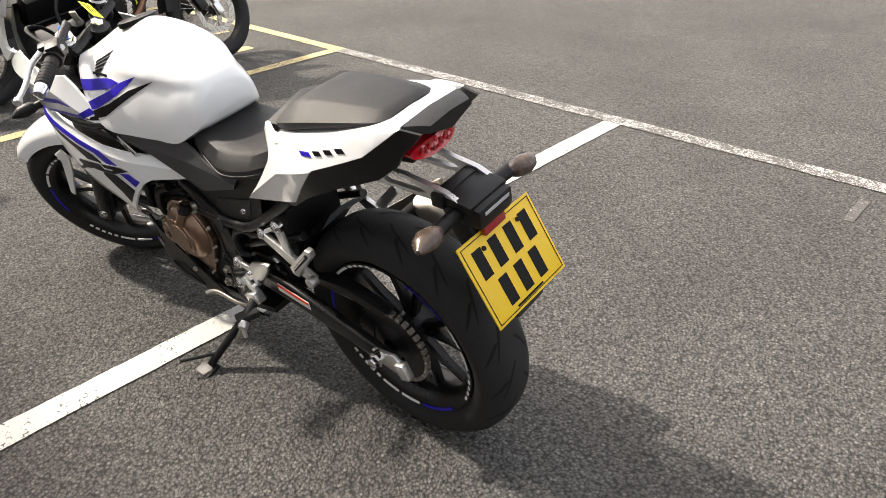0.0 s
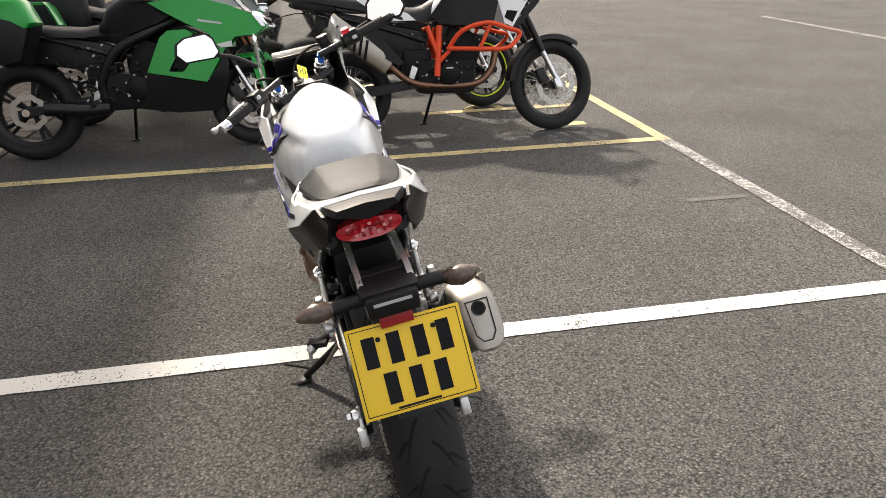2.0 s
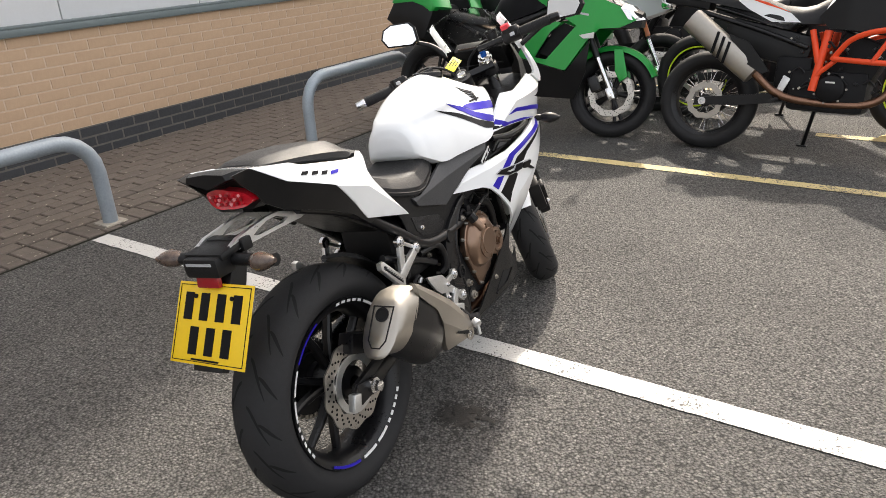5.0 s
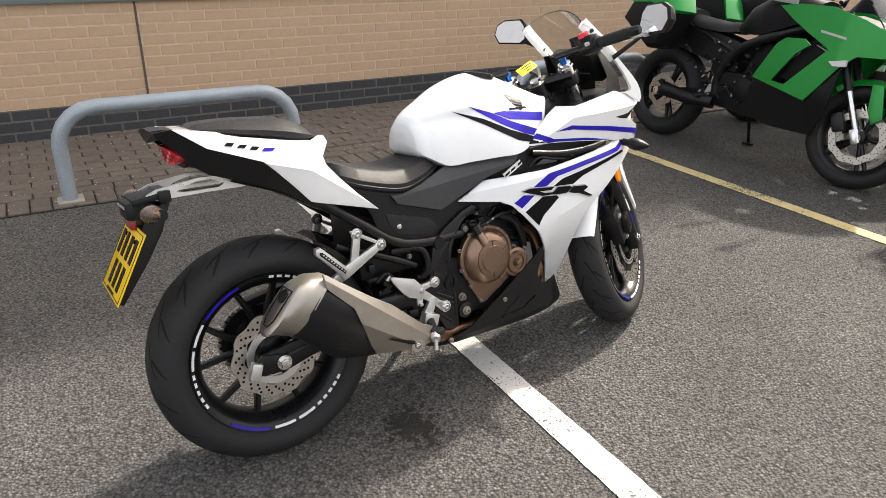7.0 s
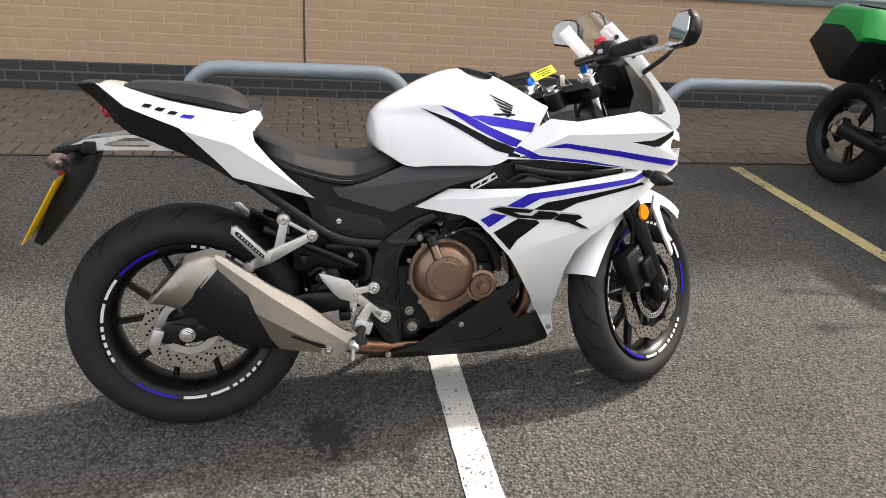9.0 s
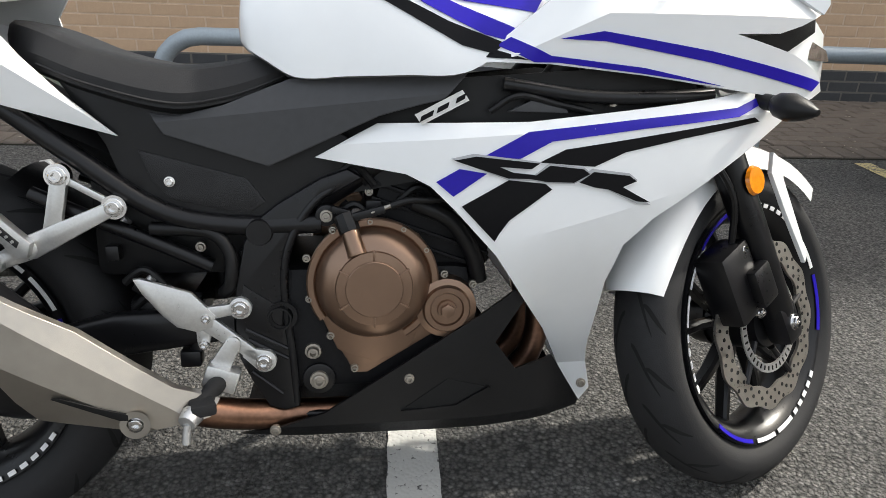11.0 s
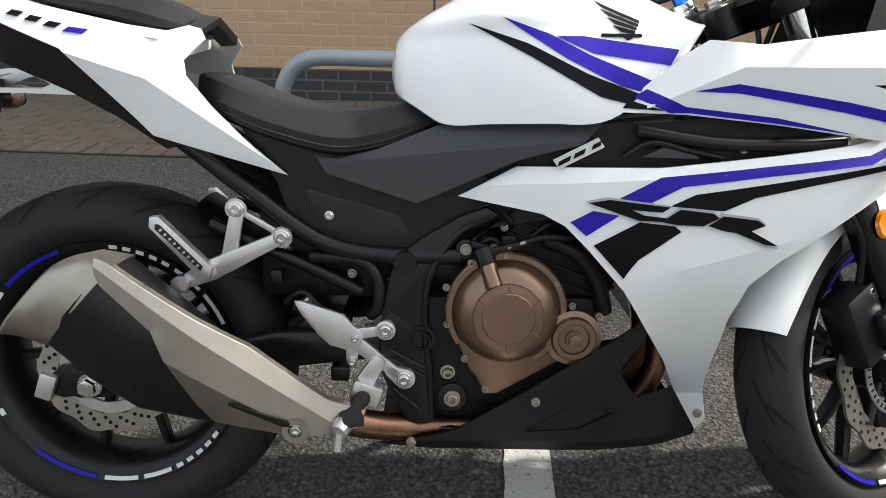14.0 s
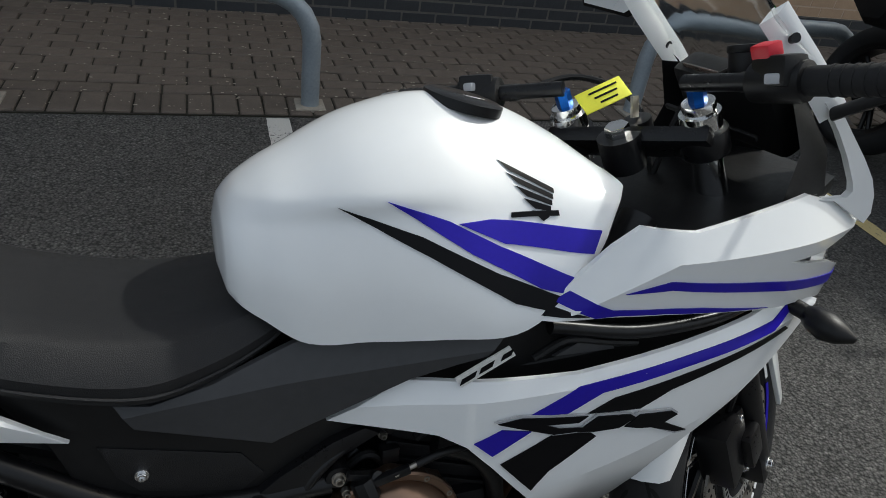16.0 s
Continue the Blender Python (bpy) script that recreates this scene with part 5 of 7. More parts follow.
for s in (-1, 1):
    part("fairing_stay", tube([(0.86, s * 0.150, 0.728), (0.98, s * 0.162, 0.712), (1.10, s * 0.158, 0.712), (1.18, s * 0.140, 0.716)], 0.010, 10), SATIN, bike, "black tube inside the fairing gap")
    part("cable_loop", tube([(0.84, s * 0.156, 0.690), (0.88, s * 0.160, 0.712), (0.94, s * 0.158, 0.700), (0.99, s * 0.156, 0.690)], 0.005, 8), PLASTIC, bike)
    part("stay_bolt", bolt((1.02, s * 0.158, 0.706), (0, s, 0), 0.006, 0.006), STEEL, bike)
    part("horn_plate", slab([(0.865, 0.690), (0.90, 0.706), (0.945, 0.702), (0.955, 0.688)], s * 0.154, s * 0.160, 0.002), DARKGREY, bike, "dark plate inside the fairing gap")
both("frame_label", [(0.743, 0.671), (0.733, 0.685), (0.799, 0.719), (0.809, 0.705)], lambda x, z: 0.166, LABEL, bike, thick=0.002)
for k, (p, q) in enumerate(((0.03, 0.30), (0.38, 0.62), (0.78, 0.97))):
    x0, z0, x1, z1 = 0.737 + 0.066 * p, 0.678 + 0.034 * p, 0.737 + 0.066 * q, 0.678 + 0.034 * q
    both("label_print", [(x0 + 0.001, z0 - 0.004), (x0 + 0.003, z0 + 0.004), (x1 + 0.003, z1 + 0.004), (x1 + 0.001, z1 - 0.004)], lambda x, z: 0.1675, BLACKF, bike, thick=0.001)

# upper fairing
U1, U2 = ((0.880, 0.772), (0.990, 0.822)), ((0.990, 0.822), (1.30, 0.826))


def up_y(x, z):
    """A shelf above the crease, a hollow flank below it."""
    w = smooth(x, [(0.78, 0.176), (0.93, 0.197), (1.05, 0.204), (1.20, 0.190), (1.30, 0.162), (1.36, 0.135), (1.42, 0.085)])
    d = -max(side_of(x, z, *U1) if x < 0.99 else -1, side_of(x, z, *U2) if x >= 0.99 else -1)
    return w - (0.55 * d if d > 0 else -0.20 * d)


upper = [(0.803, 0.757), (0.850, 0.786), (0.915, 0.838), (0.950, 0.860), (1.02, 0.854), (1.12, 0.868), (1.215, 0.880), (1.262, 0.868), (1.345, 0.856), (1.352, 0.838), (1.30, 0.815), (1.26, 0.803), (1.185, 0.800), (1.30, 0.775), (1.375, 0.745), (1.40, 0.722), (1.34, 0.700), (1.295, 0.712), (1.205, 0.722), (1.05, 0.742), (0.915, 0.755)]
both("upper_fairing", upper, up_y, WHITE, bike, "glossy white upper fairing", 12, thick=0.007, cell=0.025, creases=(U1, U2), rim=0.0025)
decal("blue_stripe", [(0.925, 0.788), (0.985, 0.799), (1.15, 0.776), (1.38, 0.736), (1.36, 0.722), (1.15, 0.761), (0.99, 0.786)], up_y, BLUE, bike, cell=0.025)
decal("blue_stripe", [(0.843, 0.779), (0.862, 0.790), (0.915, 0.766), (1.05, 0.752), (1.18, 0.728), (1.05, 0.744), (0.925, 0.757), (0.893, 0.757)], up_y, BLUE, bike, cell=0.025)
decal("black_stripe", [(0.825, 0.763), (0.838, 0.774), (0.885, 0.760)], up_y, BLACKF, bike, cell=0.025)
both("intake_vent", [(1.185, 0.797), (1.26, 0.803), (1.35, 0.836), (1.352, 0.810), (1.30, 0.780)], lambda x, z: up_y(x, z) - 0.020, PLASTIC, bike, "dark vent in the nose", thick=0.006)
# pillars up to the screen, screen brackets, inner black lining
both("screen_pillar", [(1.205, 0.872), (1.265, 0.868), (1.30, 0.850), (1.334, 0.832), (1.342, 0.846), (1.338, 0.872), (1.325, 0.896), (1.300, 0.924), (1.240, 0.982), (1.215, 1.004), (1.203, 0.998), (1.238, 0.962), (1.266, 0.928), (1.290, 0.892), (1.294, 0.880), (1.286, 0.872)],
     lambda x, z: lerp(z, (0.84, 0.158), (0.90, 0.156), (1.0, 0.152)), WHITE, bike, "white pillar beside the screen", thick=0.010)
for s in (-1, 1):
    br = part("screen_bracket", loft([[(x - 0.016, s * (y - 0.004), z - 0.014), (x, s * (y + 0.004), z), (x + 0.016, s * (y - 0.002), z + 0.014), (x, s * (y - 0.010), z)]
                                      for x, y, z in ((1.225, 0.150, 0.985), (1.20, 0.148, 1.010), (1.16, 0.146, 1.045), (1.125, 0.142, 1.075), (1.100, 0.138, 1.098))]), WHITE, bike, "white bracket along the screen edge")
    for x, z in ((1.185, 1.022), (1.130, 1.070)):
        part("screen_screw", rod((x, s * 0.138, z), (x - 0.004, s * 0.152, z + 0.004), 0.006, seg=12), SATIN, br)
    part("inner_lining", loft([[(1.18, s * 0.150, 0.86), (1.27, s * 0.135, 0.87), (1.34, s * 0.05, 0.86)], [(1.20, s * 0.140, 0.93), (1.26, s * 0.128, 0.93), (1.33, s * 0.045, 0.93)], [(1.17, s * 0.130, 1.00), (1.20, s * 0.120, 1.00), (1.26, s * 0.04, 0.98)]], caps=False, closed=False), PLASTIC, bike)
part("nose", loft([[(x, -w, z - h), (x, -w, z + h), (x, 0, z + h + 0.012), (x, w, z + h), (x, w, z - h), (x, 0, z - h - 0.02)] for x, z, w, h in ((1.29, 0.785, 0.130, 0.050), (1.34, 0.785, 0.110, 0.060), (1.40, 0.765, 0.070, 0.045), (1.43, 0.745, 0.035, 0.025))]), WHITE, bike, "white nose with headlamps")
for s in (-1, 1):
    part("headlamp", loft([[(1.36, s * 0.098, 0.77), (1.36, s * 0.095, 0.80), (1.36, s * 0.05, 0.81), (1.36, s * 0.03, 0.78)], [(1.415, s * 0.070, 0.768), (1.405, s * 0.075, 0.785), (1.408, s * 0.045, 0.792), (1.425, s * 0.03, 0.775)]]), SMOKE, bike)
part("cockpit_floor", loft([[(x, -w, z), (x, w, z), (x, w, z - 0.02), (x, -w, z - 0.02)] for x, z, w in ((0.98, 0.80, 0.15), (1.12, 0.852, 0.150), (1.25, 0.872, 0.140), (1.345, 0.875, 0.085))]), PLASTIC, bike)
# screen
scr = []
for t in np.linspace(-1, 1, 15):
    y, bow = 0.140 * t, t * t
    face = [(1.300 - 0.085 * bow, y * 0.98, 0.965 + 0.030 * bow), (1.225 - 0.065 * bow, y * 1.06, 1.060 - 0.005 * bow), (1.125 - 0.030 * bow, y * 1.06, 1.145 - 0.050 * bow)]
    scr.append(face + [(x - 0.003, yy * 0.99, z - 0.003) for x, yy, z in reversed(face)])
screen = part("windscreen", loft(scr), GLASS, bike, "clear curved windscreen", 50)
screen.visible_shadow = False
# dash
part("dashboard", merge(block((0.05, 0.20, 0.11), (1.215, 0, 0.965), 0.012, (0, -35, 0))), PLASTIC, bike, "black instrument panel")
part("dash_glass", block((0.004, 0.16, 0.075), (1.190, 0, 0.975), 0.002, (0, -35, 0)), SMOKE, bike, "grey instrument display")
part("dash_bezel",
     block((0.006, 0.19, 0.008), (1.168, 0, 0.938), 0.002, (0, -35, 0)), PLASTIC, bike)


# mirrors on the fairing
def mirror(s):
    foot, elbow, headp = Vector((1.215, s * 0.155, 0.985)), Vector((1.235, s * 0.225, 1.030)), Vector((1.215, s * 0.295, 1.060))
    stay = part("mirror_stay", tube([foot, elbow, headp], (0.011, 0.008), 12, flat=0.6), PLASTIC, bike, "slim black mirror stay")
    c = Vector((1.200, s * 0.338, 1.090))
    R = Matrix.Translation(c) @ Matrix.Rotation(radians(15) * s, 4, "Z") @ Matrix.Rotation(radians(9), 4, "Y")
    o = [(-0.072, -0.028), (-0.064, 0.022), (-0.045, 0.043), (0.030, 0.045), (0.062, 0.030), (0.074, -0.004), (0.052, -0.036), (-0.050, -0.043)]
    shell = loft([[(d, y * k * s, z * k) for y, z in o] for d, k in ((-0.004, 1.0), (-0.002, 1.05), (0.012, 1.02), (0.030, 0.75), (0.040, 0.35))])
    ob = part("mirror", moved(shell, R), PLASTIC, bike, "black rear-view mirror", 45)
    part("mirror_glass", moved(loft([[(d, y * 0.93 * s, z * 0.92) for y, z in o] for d in (-0.0055, -0.0085)]), R), MIRROR, ob, "bright mirror glass")


mirror(-1)
mirror(1)


# front end, turned with the steering
def turned(bm):
    return moved(bm, STEER)


TOP = 0.062                                            # how far the fork tops stand below the head


def along(k, y, dx=0.0):
    """A point on the fork's line, k metres below the head."""
    return HEAD + AXIS * k + Vector((0.041 / 0.9026 + dx, y, 0.041 * 0.0))


for s in (-1, 1):
    y = s * 0.098
    part("fork_tube", turned(rod(along(0.012, y), along(0.42, y), 0.0205, seg=24)), CHROME, bike, "chromed fork tube")
    low_ = part("fork_leg", turned(merge(rod(along(0.36, y), along(0.70, y), 0.029, 0.026, seg=24, bevel=0.004), block((0.05, 0.045, 0.075), along(0.715, y), 0.012, (0, -25, 0)))), SATIN, bike, "black fork leg")
    part("axle_clamp_bolt", turned(bolt(along(0.715, y + s * 0.022, 0.0), (0, s, 0), 0.010, 0.008)), CHROME, low_)
    part("dust_seal", turned(rod(along(0.352, y), along(0.366, y), 0.030, seg=24)), SATIN, low_)
    part("fork_cap", turned(merge(rod(along(TOP + -0.075, y), along(TOP + -0.055, y), 0.022, seg=24, bevel=0.003), rod(along(TOP + -0.06, y), along(TOP + -0.03, y), 0.027, seg=24))), CHROME, bike, "bright fork cap")
    part("preload_adjuster", turned(merge(rod(along(TOP + -0.098, y), along(TOP + -0.074, y), 0.012, seg=6, bevel=0.001))), BLUEA, bike, "blue anodised adjuster")
    part("clamp_ring", turned(rod(along(TOP + -0.035, y), along(TOP + 0.0, y), 0.033, seg=24, bevel=0.003)), SATIN, bike)
    part("reflector", turned(merge(lathe([(0.0, s * 0.006), (0.022, s * 0.006), (0.025, 0.0), (0.0, 0.0)], along(0.440, y + s * 0.031, 0.004), 28))), AMBER, bike, "round amber reflector")
    fdisc_y = y * 0.70
part("top_yoke", turned(merge(block((0.07, 0.24, 0.024), along(TOP + -0.015, 0) + Vector((-0.012, 0, 0)), 0.008, (0, 25.5, 0)), rod(along(TOP + -0.03, 0, -0.045), along(TOP + 0.02, 0, -0.045), 0.03, seg=24))), SATIN, bike, "black top yoke")
part("bottom_yoke", turned(block((0.075, 0.25, 0.035), along(0.20, 0) + Vector((-0.01, 0, 0)), 0.01, (0, 25.5, 0))), SATIN, bike)
part("stem_nut", turned(rod(along(TOP + -0.045, 0, -0.045), along(TOP + -0.028, 0, -0.045), 0.017, seg=6, bevel=0.002)), CHROME, bike, "bright steering stem nut")
part("ignition_lock", turned(merge(rod(along(TOP + -0.05, 0, 0.02), along(TOP + 0.0, 0, 0.02), 0.02, seg=20, bevel=0.003))), SATIN, bike)
part("ignition_key", turned(block((0.020, 0.004, 0.03), along(TOP + -0.068, 0, 0.02), 0.001)), STEEL, bike)
TM = Matrix.Translation((0.992, 0.012, 0.972)) @ Matrix.Rotation(radians(38), 4, "X") @ Matrix.Rotation(radians(-22), 4, "Y") @ Matrix.Rotation(radians(12), 4, "Z")
tag_ob = part("key_tag", moved(block((0.068, 0.034, 0.0022), (0, 0, 0), 0.0008), TM), TAG, bike, "yellow paper key tag with handwriting")
for k in range(3):
    part("tag_print", moved(block((0.042 - 0.008 * k, 0.0026, 0.0008), (0.004, 0.009 - 0.009 * k, 0.0016)), TM), BLACKF, tag_ob)
# front disc, caliper, mudguard
part("front_disc", wave_disc(FAXLE, -0.066, 0.155, 0.118, STEER, petals=12), DISC, bike, "petal-edged front brake disc")
part("hole_shade", hole_pegs(FAXLE, -0.066, 0.126, 0.147, 30, STEER), HOLLOW_SHADE, front)
for a in [2 * math.pi * k / 5 for k in range(5)]:
    part("disc_carrier", turned(rod(FAXLE + Vector((0.05 * math.cos(a), -0.066, 0.05 * math.sin(a))), FAXLE + Vector((0.124 * math.cos(a + 0.3), -0.066, 0.124 * math.sin(a + 0.3))), 0.006, seg=8)), SATIN, bike)
part("abs_ring", turned(lathe([(0.074, -0.074), (0.090, -0.074), (0.090, -0.071), (0.074, -0.071)], FAXLE, 60)), ALU, bike, "slotted grey sensor ring")
# sensor ring slots: near-black bars paint the shade of the gaps
part("ring_slot_shade", turned(merge(*[block((0.008, 0.001, 0.003), FAXLE + Vector((0.082 * math.cos(a), -0.0745, 0.082 * math.sin(a))), 0, (0, -math.degrees(a), 0)) for a in [2 * math.pi * k / 40 for k in range(40)]])), HOLLOW_SHADE, front)
part("front_caliper", turned(merge(block((0.085, 0.06, 0.130), FAXLE + Vector((-0.125, -0.080, 0.085)), 0.012, (0, -25, 0)), block((0.05, 0.03, 0.07), FAXLE + Vector((-0.09, -0.112, 0.08)), 0.008, (0, -25, 0)))), SATIN, bike, "black front brake caliper")
for k in range(3):
    part("caliper_bolt", turned(bolt(FAXLE + Vector((-0.080 - 0.022 * k, -0.104, 0.03 + 0.055 * k)), (0, -1, 0), 0.007, 0.006)), CHROME, bike)
part("brake_hose", turned(tube([FAXLE + Vector((-0.13, -0.09, 0.15)), FAXLE + Vector((-0.15, -0.11, 0.23)), FAXLE + Vector((-0.20, -0.10, 0.31)), FAXLE + Vector((-0.24, -0.08, 0.40)), HEAD + Vector((0.06, -0.08, -0.22))], 0.006, 8)), PLASTIC, bike, "black brake hose")
fend = []
for a in [radians(x) for x in range(50, 168, 6)]:
    r = 0.322
    back = max(0, (a - radians(120)) / radians(50))
    w = 0.072 * (1 - 0.45 * back ** 3)
    fend.append([FAXLE + Vector((r2 * math.cos(a), y, r2 * math.sin(a))) for r2, y in ((r - 0.045, -w), (r - 0.012, -w * 0.93), (r + 0.006, -w * 0.5), (r + 0.010, 0), (r + 0.006, w * 0.5), (r - 0.012, w * 0.93), (r - 0.045, w), (r - 0.018, w * 0.90), (r + 0.001, w * 0.4), (r + 0.004, 0), (r + 0.001, -w * 0.4), (r - 0.018, -w * 0.9))])
part("front_mudguard", turned(loft(fend)), WHITE, bike, "glossy white front mudguard", 55)
for s in (-1, 1):
    arm_o = [(1.305, 0.600), (1.335, 0.585), (1.332, 0.555), (1.395, 0.420), (1.388, 0.405), (1.33, 0.50), (1.295, 0.565)]
    part("mudguard_stay", turned(slab([(x + 0.01, z) for x, z in arm_o], s * 0.118, s * 0.127, 0.002)), WHITE, bike, "white mudguard stay")

# bars, grips, levers, switches
for s in (-1, 1):
    a, b = Vector((1.022, s * 0.098, 0.985)), Vector((0.952, s * 0.355, 0.980))
    d = (b - a).normalized()
    bar = part("handlebar", turned(rod(a - d * 0.01, b, 0.011, seg=16)), SATIN, bike, "black clip-on handlebar")
    part("grip", turned(rod(a + d * 0.135, b - d * 0.012, 0.0165, seg=20, bevel=0.003)), RUBBER, bar, "black rubber grip")
    part("bar_end", turned(rod(b - d * 0.012, b + d * 0.022, 0.016, 0.013, seg=20, bevel=0.003)), SATIN if s < 0 else CHROME, bar)
    part("grip_rib", turned(merge(*[rod(a + d * (0.175 + 0.012 * k), a + d * (0.179 + 0.012 * k), 0.0175, seg=20) for k in range(7)])), RUBBER, bar)
    part("switch_box", turned(merge(rod(a + d * 0.085, a + d * 0.150, 0.024, seg=16, bevel=0.005), block((0.035, 0.05, 0.035), a + d * 0.118 + Vector((-0.008, 0, 0.012)), 0.006, (0, 0, s * 30)))), PLASTIC, bar, "black switch housing")
    if s < 0:
        part("kill_switch", turned(block((0.022, 0.028, 0.018), a + d * 0.108 + Vector((-0.012, 0.004, 0.034)), 0.004, (0, -15, -30))), REDP, bar, "red kill switch")
        part("start_button", turned(block((0.010, 0.018, 0.012), a + d * 0.118 + Vector((-0.028, 0, 0.004)), 0.003)), GREYF, bar)
    else:
        part("switch_button", turned(block((0.012, 0.018, 0.012), a + d * 0.118 + Vector((-0.026, 0, 0.012)), 0.003)), GREYF, bar)
    lv = part("lever", turned(tube([a + d * 0.10 + Vector((0.045, 0, 0.0)), a + d * 0.16 + Vector((0.066, 0, -0.004)), a + d * 0.22 + Vector((0.062, 0, -0.008)), a + d * 0.285 + Vector((0.066, 0, -0.010))], (0.008, 0.006), 10, flat=0.7)), ALU, bike, "bare alloy lever")
    part("lever_ball", turned(merge(rod(a + d * 0.28 + Vector((0.066, 0, -0.010)), a + d * 0.296 + Vector((0.066, 0, -0.010)), 0.010, seg=14, bevel=0.003))), ALU, lv)
    part("lever_perch", turned(block((0.05, 0.03, 0.025), a + d * 0.085 + Vector((0.028, 0, 0.0)), 0.006, (0, 0, s * 30))), PLASTIC, bike)
    part("control_cable", turned(tube([a + d * 0.08 + Vector((0.04, 0, 0)), a + Vector((0.10, s * 0.02, 0.015)), a + Vector((0.13, -s * 0.06, -0.03)), HEAD + Vector((0.12, 0, -0.10))], 0.005, 8)), PLASTIC, bike)
res = turned(merge(rod((1.060, -0.150, 0.985), (1.060, -0.150, 1.020), 0.020, seg=20, bevel=0.003), rod((1.060, -0.150, 1.018), (1.060, -0.150, 1.028), 0.022, seg=20, bevel=0.003)))
part("brake_reservoir", res, PLASTIC, bike, "black brake fluid reservoir")

# front indicators on the fairing
for s in (-1, 1):
    indicator((1.265, s * 0.165, 0.705), (1.30, s * 0.26, 0.690), "front_indicator")

# foot controls
for s in (-1, 1):
    y = s * 0.134
    bracket = merge(slab([(0.335, 0.452), (0.345, 0.453), (0.414, 0.430), (0.428, 0.414), (0.446, 0.394), (0.441, 0.377), (0.420, 0.369), (0.391, 0.378), (0.372, 0.396), (0.346, 0.430)], y - s * 0.004, y + s * 0.006, 0.003),
                    slab(capsule((0.430, 0.396), (0.481, 0.404), 0.010, 0.008), y - s * 0.006, y + s * 0.004, 0.002), slab(capsule((0.430, 0.384), (0.500, 0.328), 0.013, 0.009), y - s * 0.006, y + s * 0.005, 0.003),
                    slab(capsule((0.468, 0.350), (0.442, 0.306), 0.012, 0.016), y - s * 0.005, y + s * 0.010, 0.003), slab(capsule((0.428, 0.378), (0.426, 0.352), 0.012, 0.009), y - s * 0.006, y + s * 0.003, 0.002),
                    slab(capsule((0.512, 0.320), (0.490, 0.332), 0.018, 0.010), y - s * 0.006, y + s * 0.005, 0.002), rod((0.481, y - s * 0.006, 0.404), (0.481, y + s * 0.006, 0.404), 0.0165, seg=28, bevel=0.002))
    hp = part("footrest_bracket", bracket, ALU, bike, "bare cast footrest bracket with heel guard")
    for x, z, r in ((0.481, 0.404, 0.009), (0.511, 0.319, 0.009), (0.432, 0.390, 0.005), (0.427, 0.350, 0.005)):
        part("bracket_bolt", bolt((x, y + s * 0.006, z), (0, s, 0), r, 0.006), CHROME, hp)
    peg = part("footrest", merge(rod((0.450, s * 0.140, 0.298), (0.420, s * 0.215, 0.276), 0.014, 0.012, seg=14, bevel=0.003), block((0.034, 0.06, 0.018), (0.428, s * 0.195, 0.284), 0.005, (0, 0, -s * 20))), RUBBER, bike, "rubber-covered footrest")
    part("peg_end", merge(rod((0.421, s * 0.212, 0.277), (0.414, s * 0.228, 0.270), 0.016, 0.013, seg=14, bevel=0.002), rod((0.415, s * 0.225, 0.268), (0.412, s * 0.228, 0.240), 0.006, seg=10)), ALU, peg)
    part("peg_clevis", block((0.05, 0.03, 0.035), (0.450, s * 0.142, 0.300), 0.005, (0, 20, 0)), ALU, hp)
    # rear bracket: a Y of two arms, and a folded peg
    yb = s * 0.130
    bracket = merge(slab(capsule((0.252, 0.597), (0.232, 0.508), 0.011, 0.012), yb - s * 0.006, yb + s * 0.006, 0.003), slab(capsule((0.320, 0.555), (0.205, 0.500), 0.010, 0.017), yb - s * 0.006, yb + s * 0.008, 0.003),
                    slab(capsule((0.254, 0.596), (0.320, 0.557), 0.005, 0.005), yb - s * 0.004, yb + s * 0.003, 0.002), slab(capsule((0.200, 0.498), (0.170, 0.484), 0.016, 0.012), yb - s * 0.004, yb + s * 0.010, 0.003))
    rb = part("pillion_bracket", bracket, ALU, bike, "bare cast pillion footrest bracket")
    for x, z in ((0.250, 0.599), (0.319, 0.555)):
        part("bracket_bolt", merge(bolt((x, yb + s * 0.006, z), (0, s, 0), 0.009, 0.006), rod((x, yb - s * 0.006, z), (x, yb + s * 0.005, z), 0.017, seg=24)), CHROME, rb)
    part("pillion_peg", slab([(0.122, 0.588), (0.136, 0.590), (0.214, 0.510), (0.208, 0.490), (0.190, 0.488), (0.178, 0.508), (0.120, 0.572)], yb + s * 0.006, yb + s * 0.024, 0.004), ALU, bike, "folded alloy pillion footrest")
    part("peg_rubber", slab([(0.131, 0.578), (0.138, 0.577), (0.200, 0.512), (0.196, 0.504), (0.130, 0.570)], yb + s * 0.022, yb + s * 0.026, 0.002), RUBBER, rb)
    part("peg_tooth", merge(*[rod((0.140 + 0.0066 * k, yb + s * 0.024, 0.569 - 0.0069 * k), (0.140 + 0.0066 * k, yb + s * 0.029, 0.569 - 0.0069 * k), 0.0022, seg=6) for k in range(9)]), ALU, rb)
    part("peg_pivot", merge(rod((0.160, yb, 0.480), (0.160, yb + s * 0.022, 0.480), 0.014, seg=20, bevel=0.002), rod((0.185, yb, 0.492), (0.16, yb, 0.480), 0.010)), ALU, rb)
# brake pedal side and master cylinder, shift lever
part("brake_pedal", tube([(0.46, -0.120, 0.245), (0.52, -0.112, 0.222), (0.60, -0.110, 0.215), (0.635, -0.125, 0.215)], 0.007, 10), SATIN, bike)
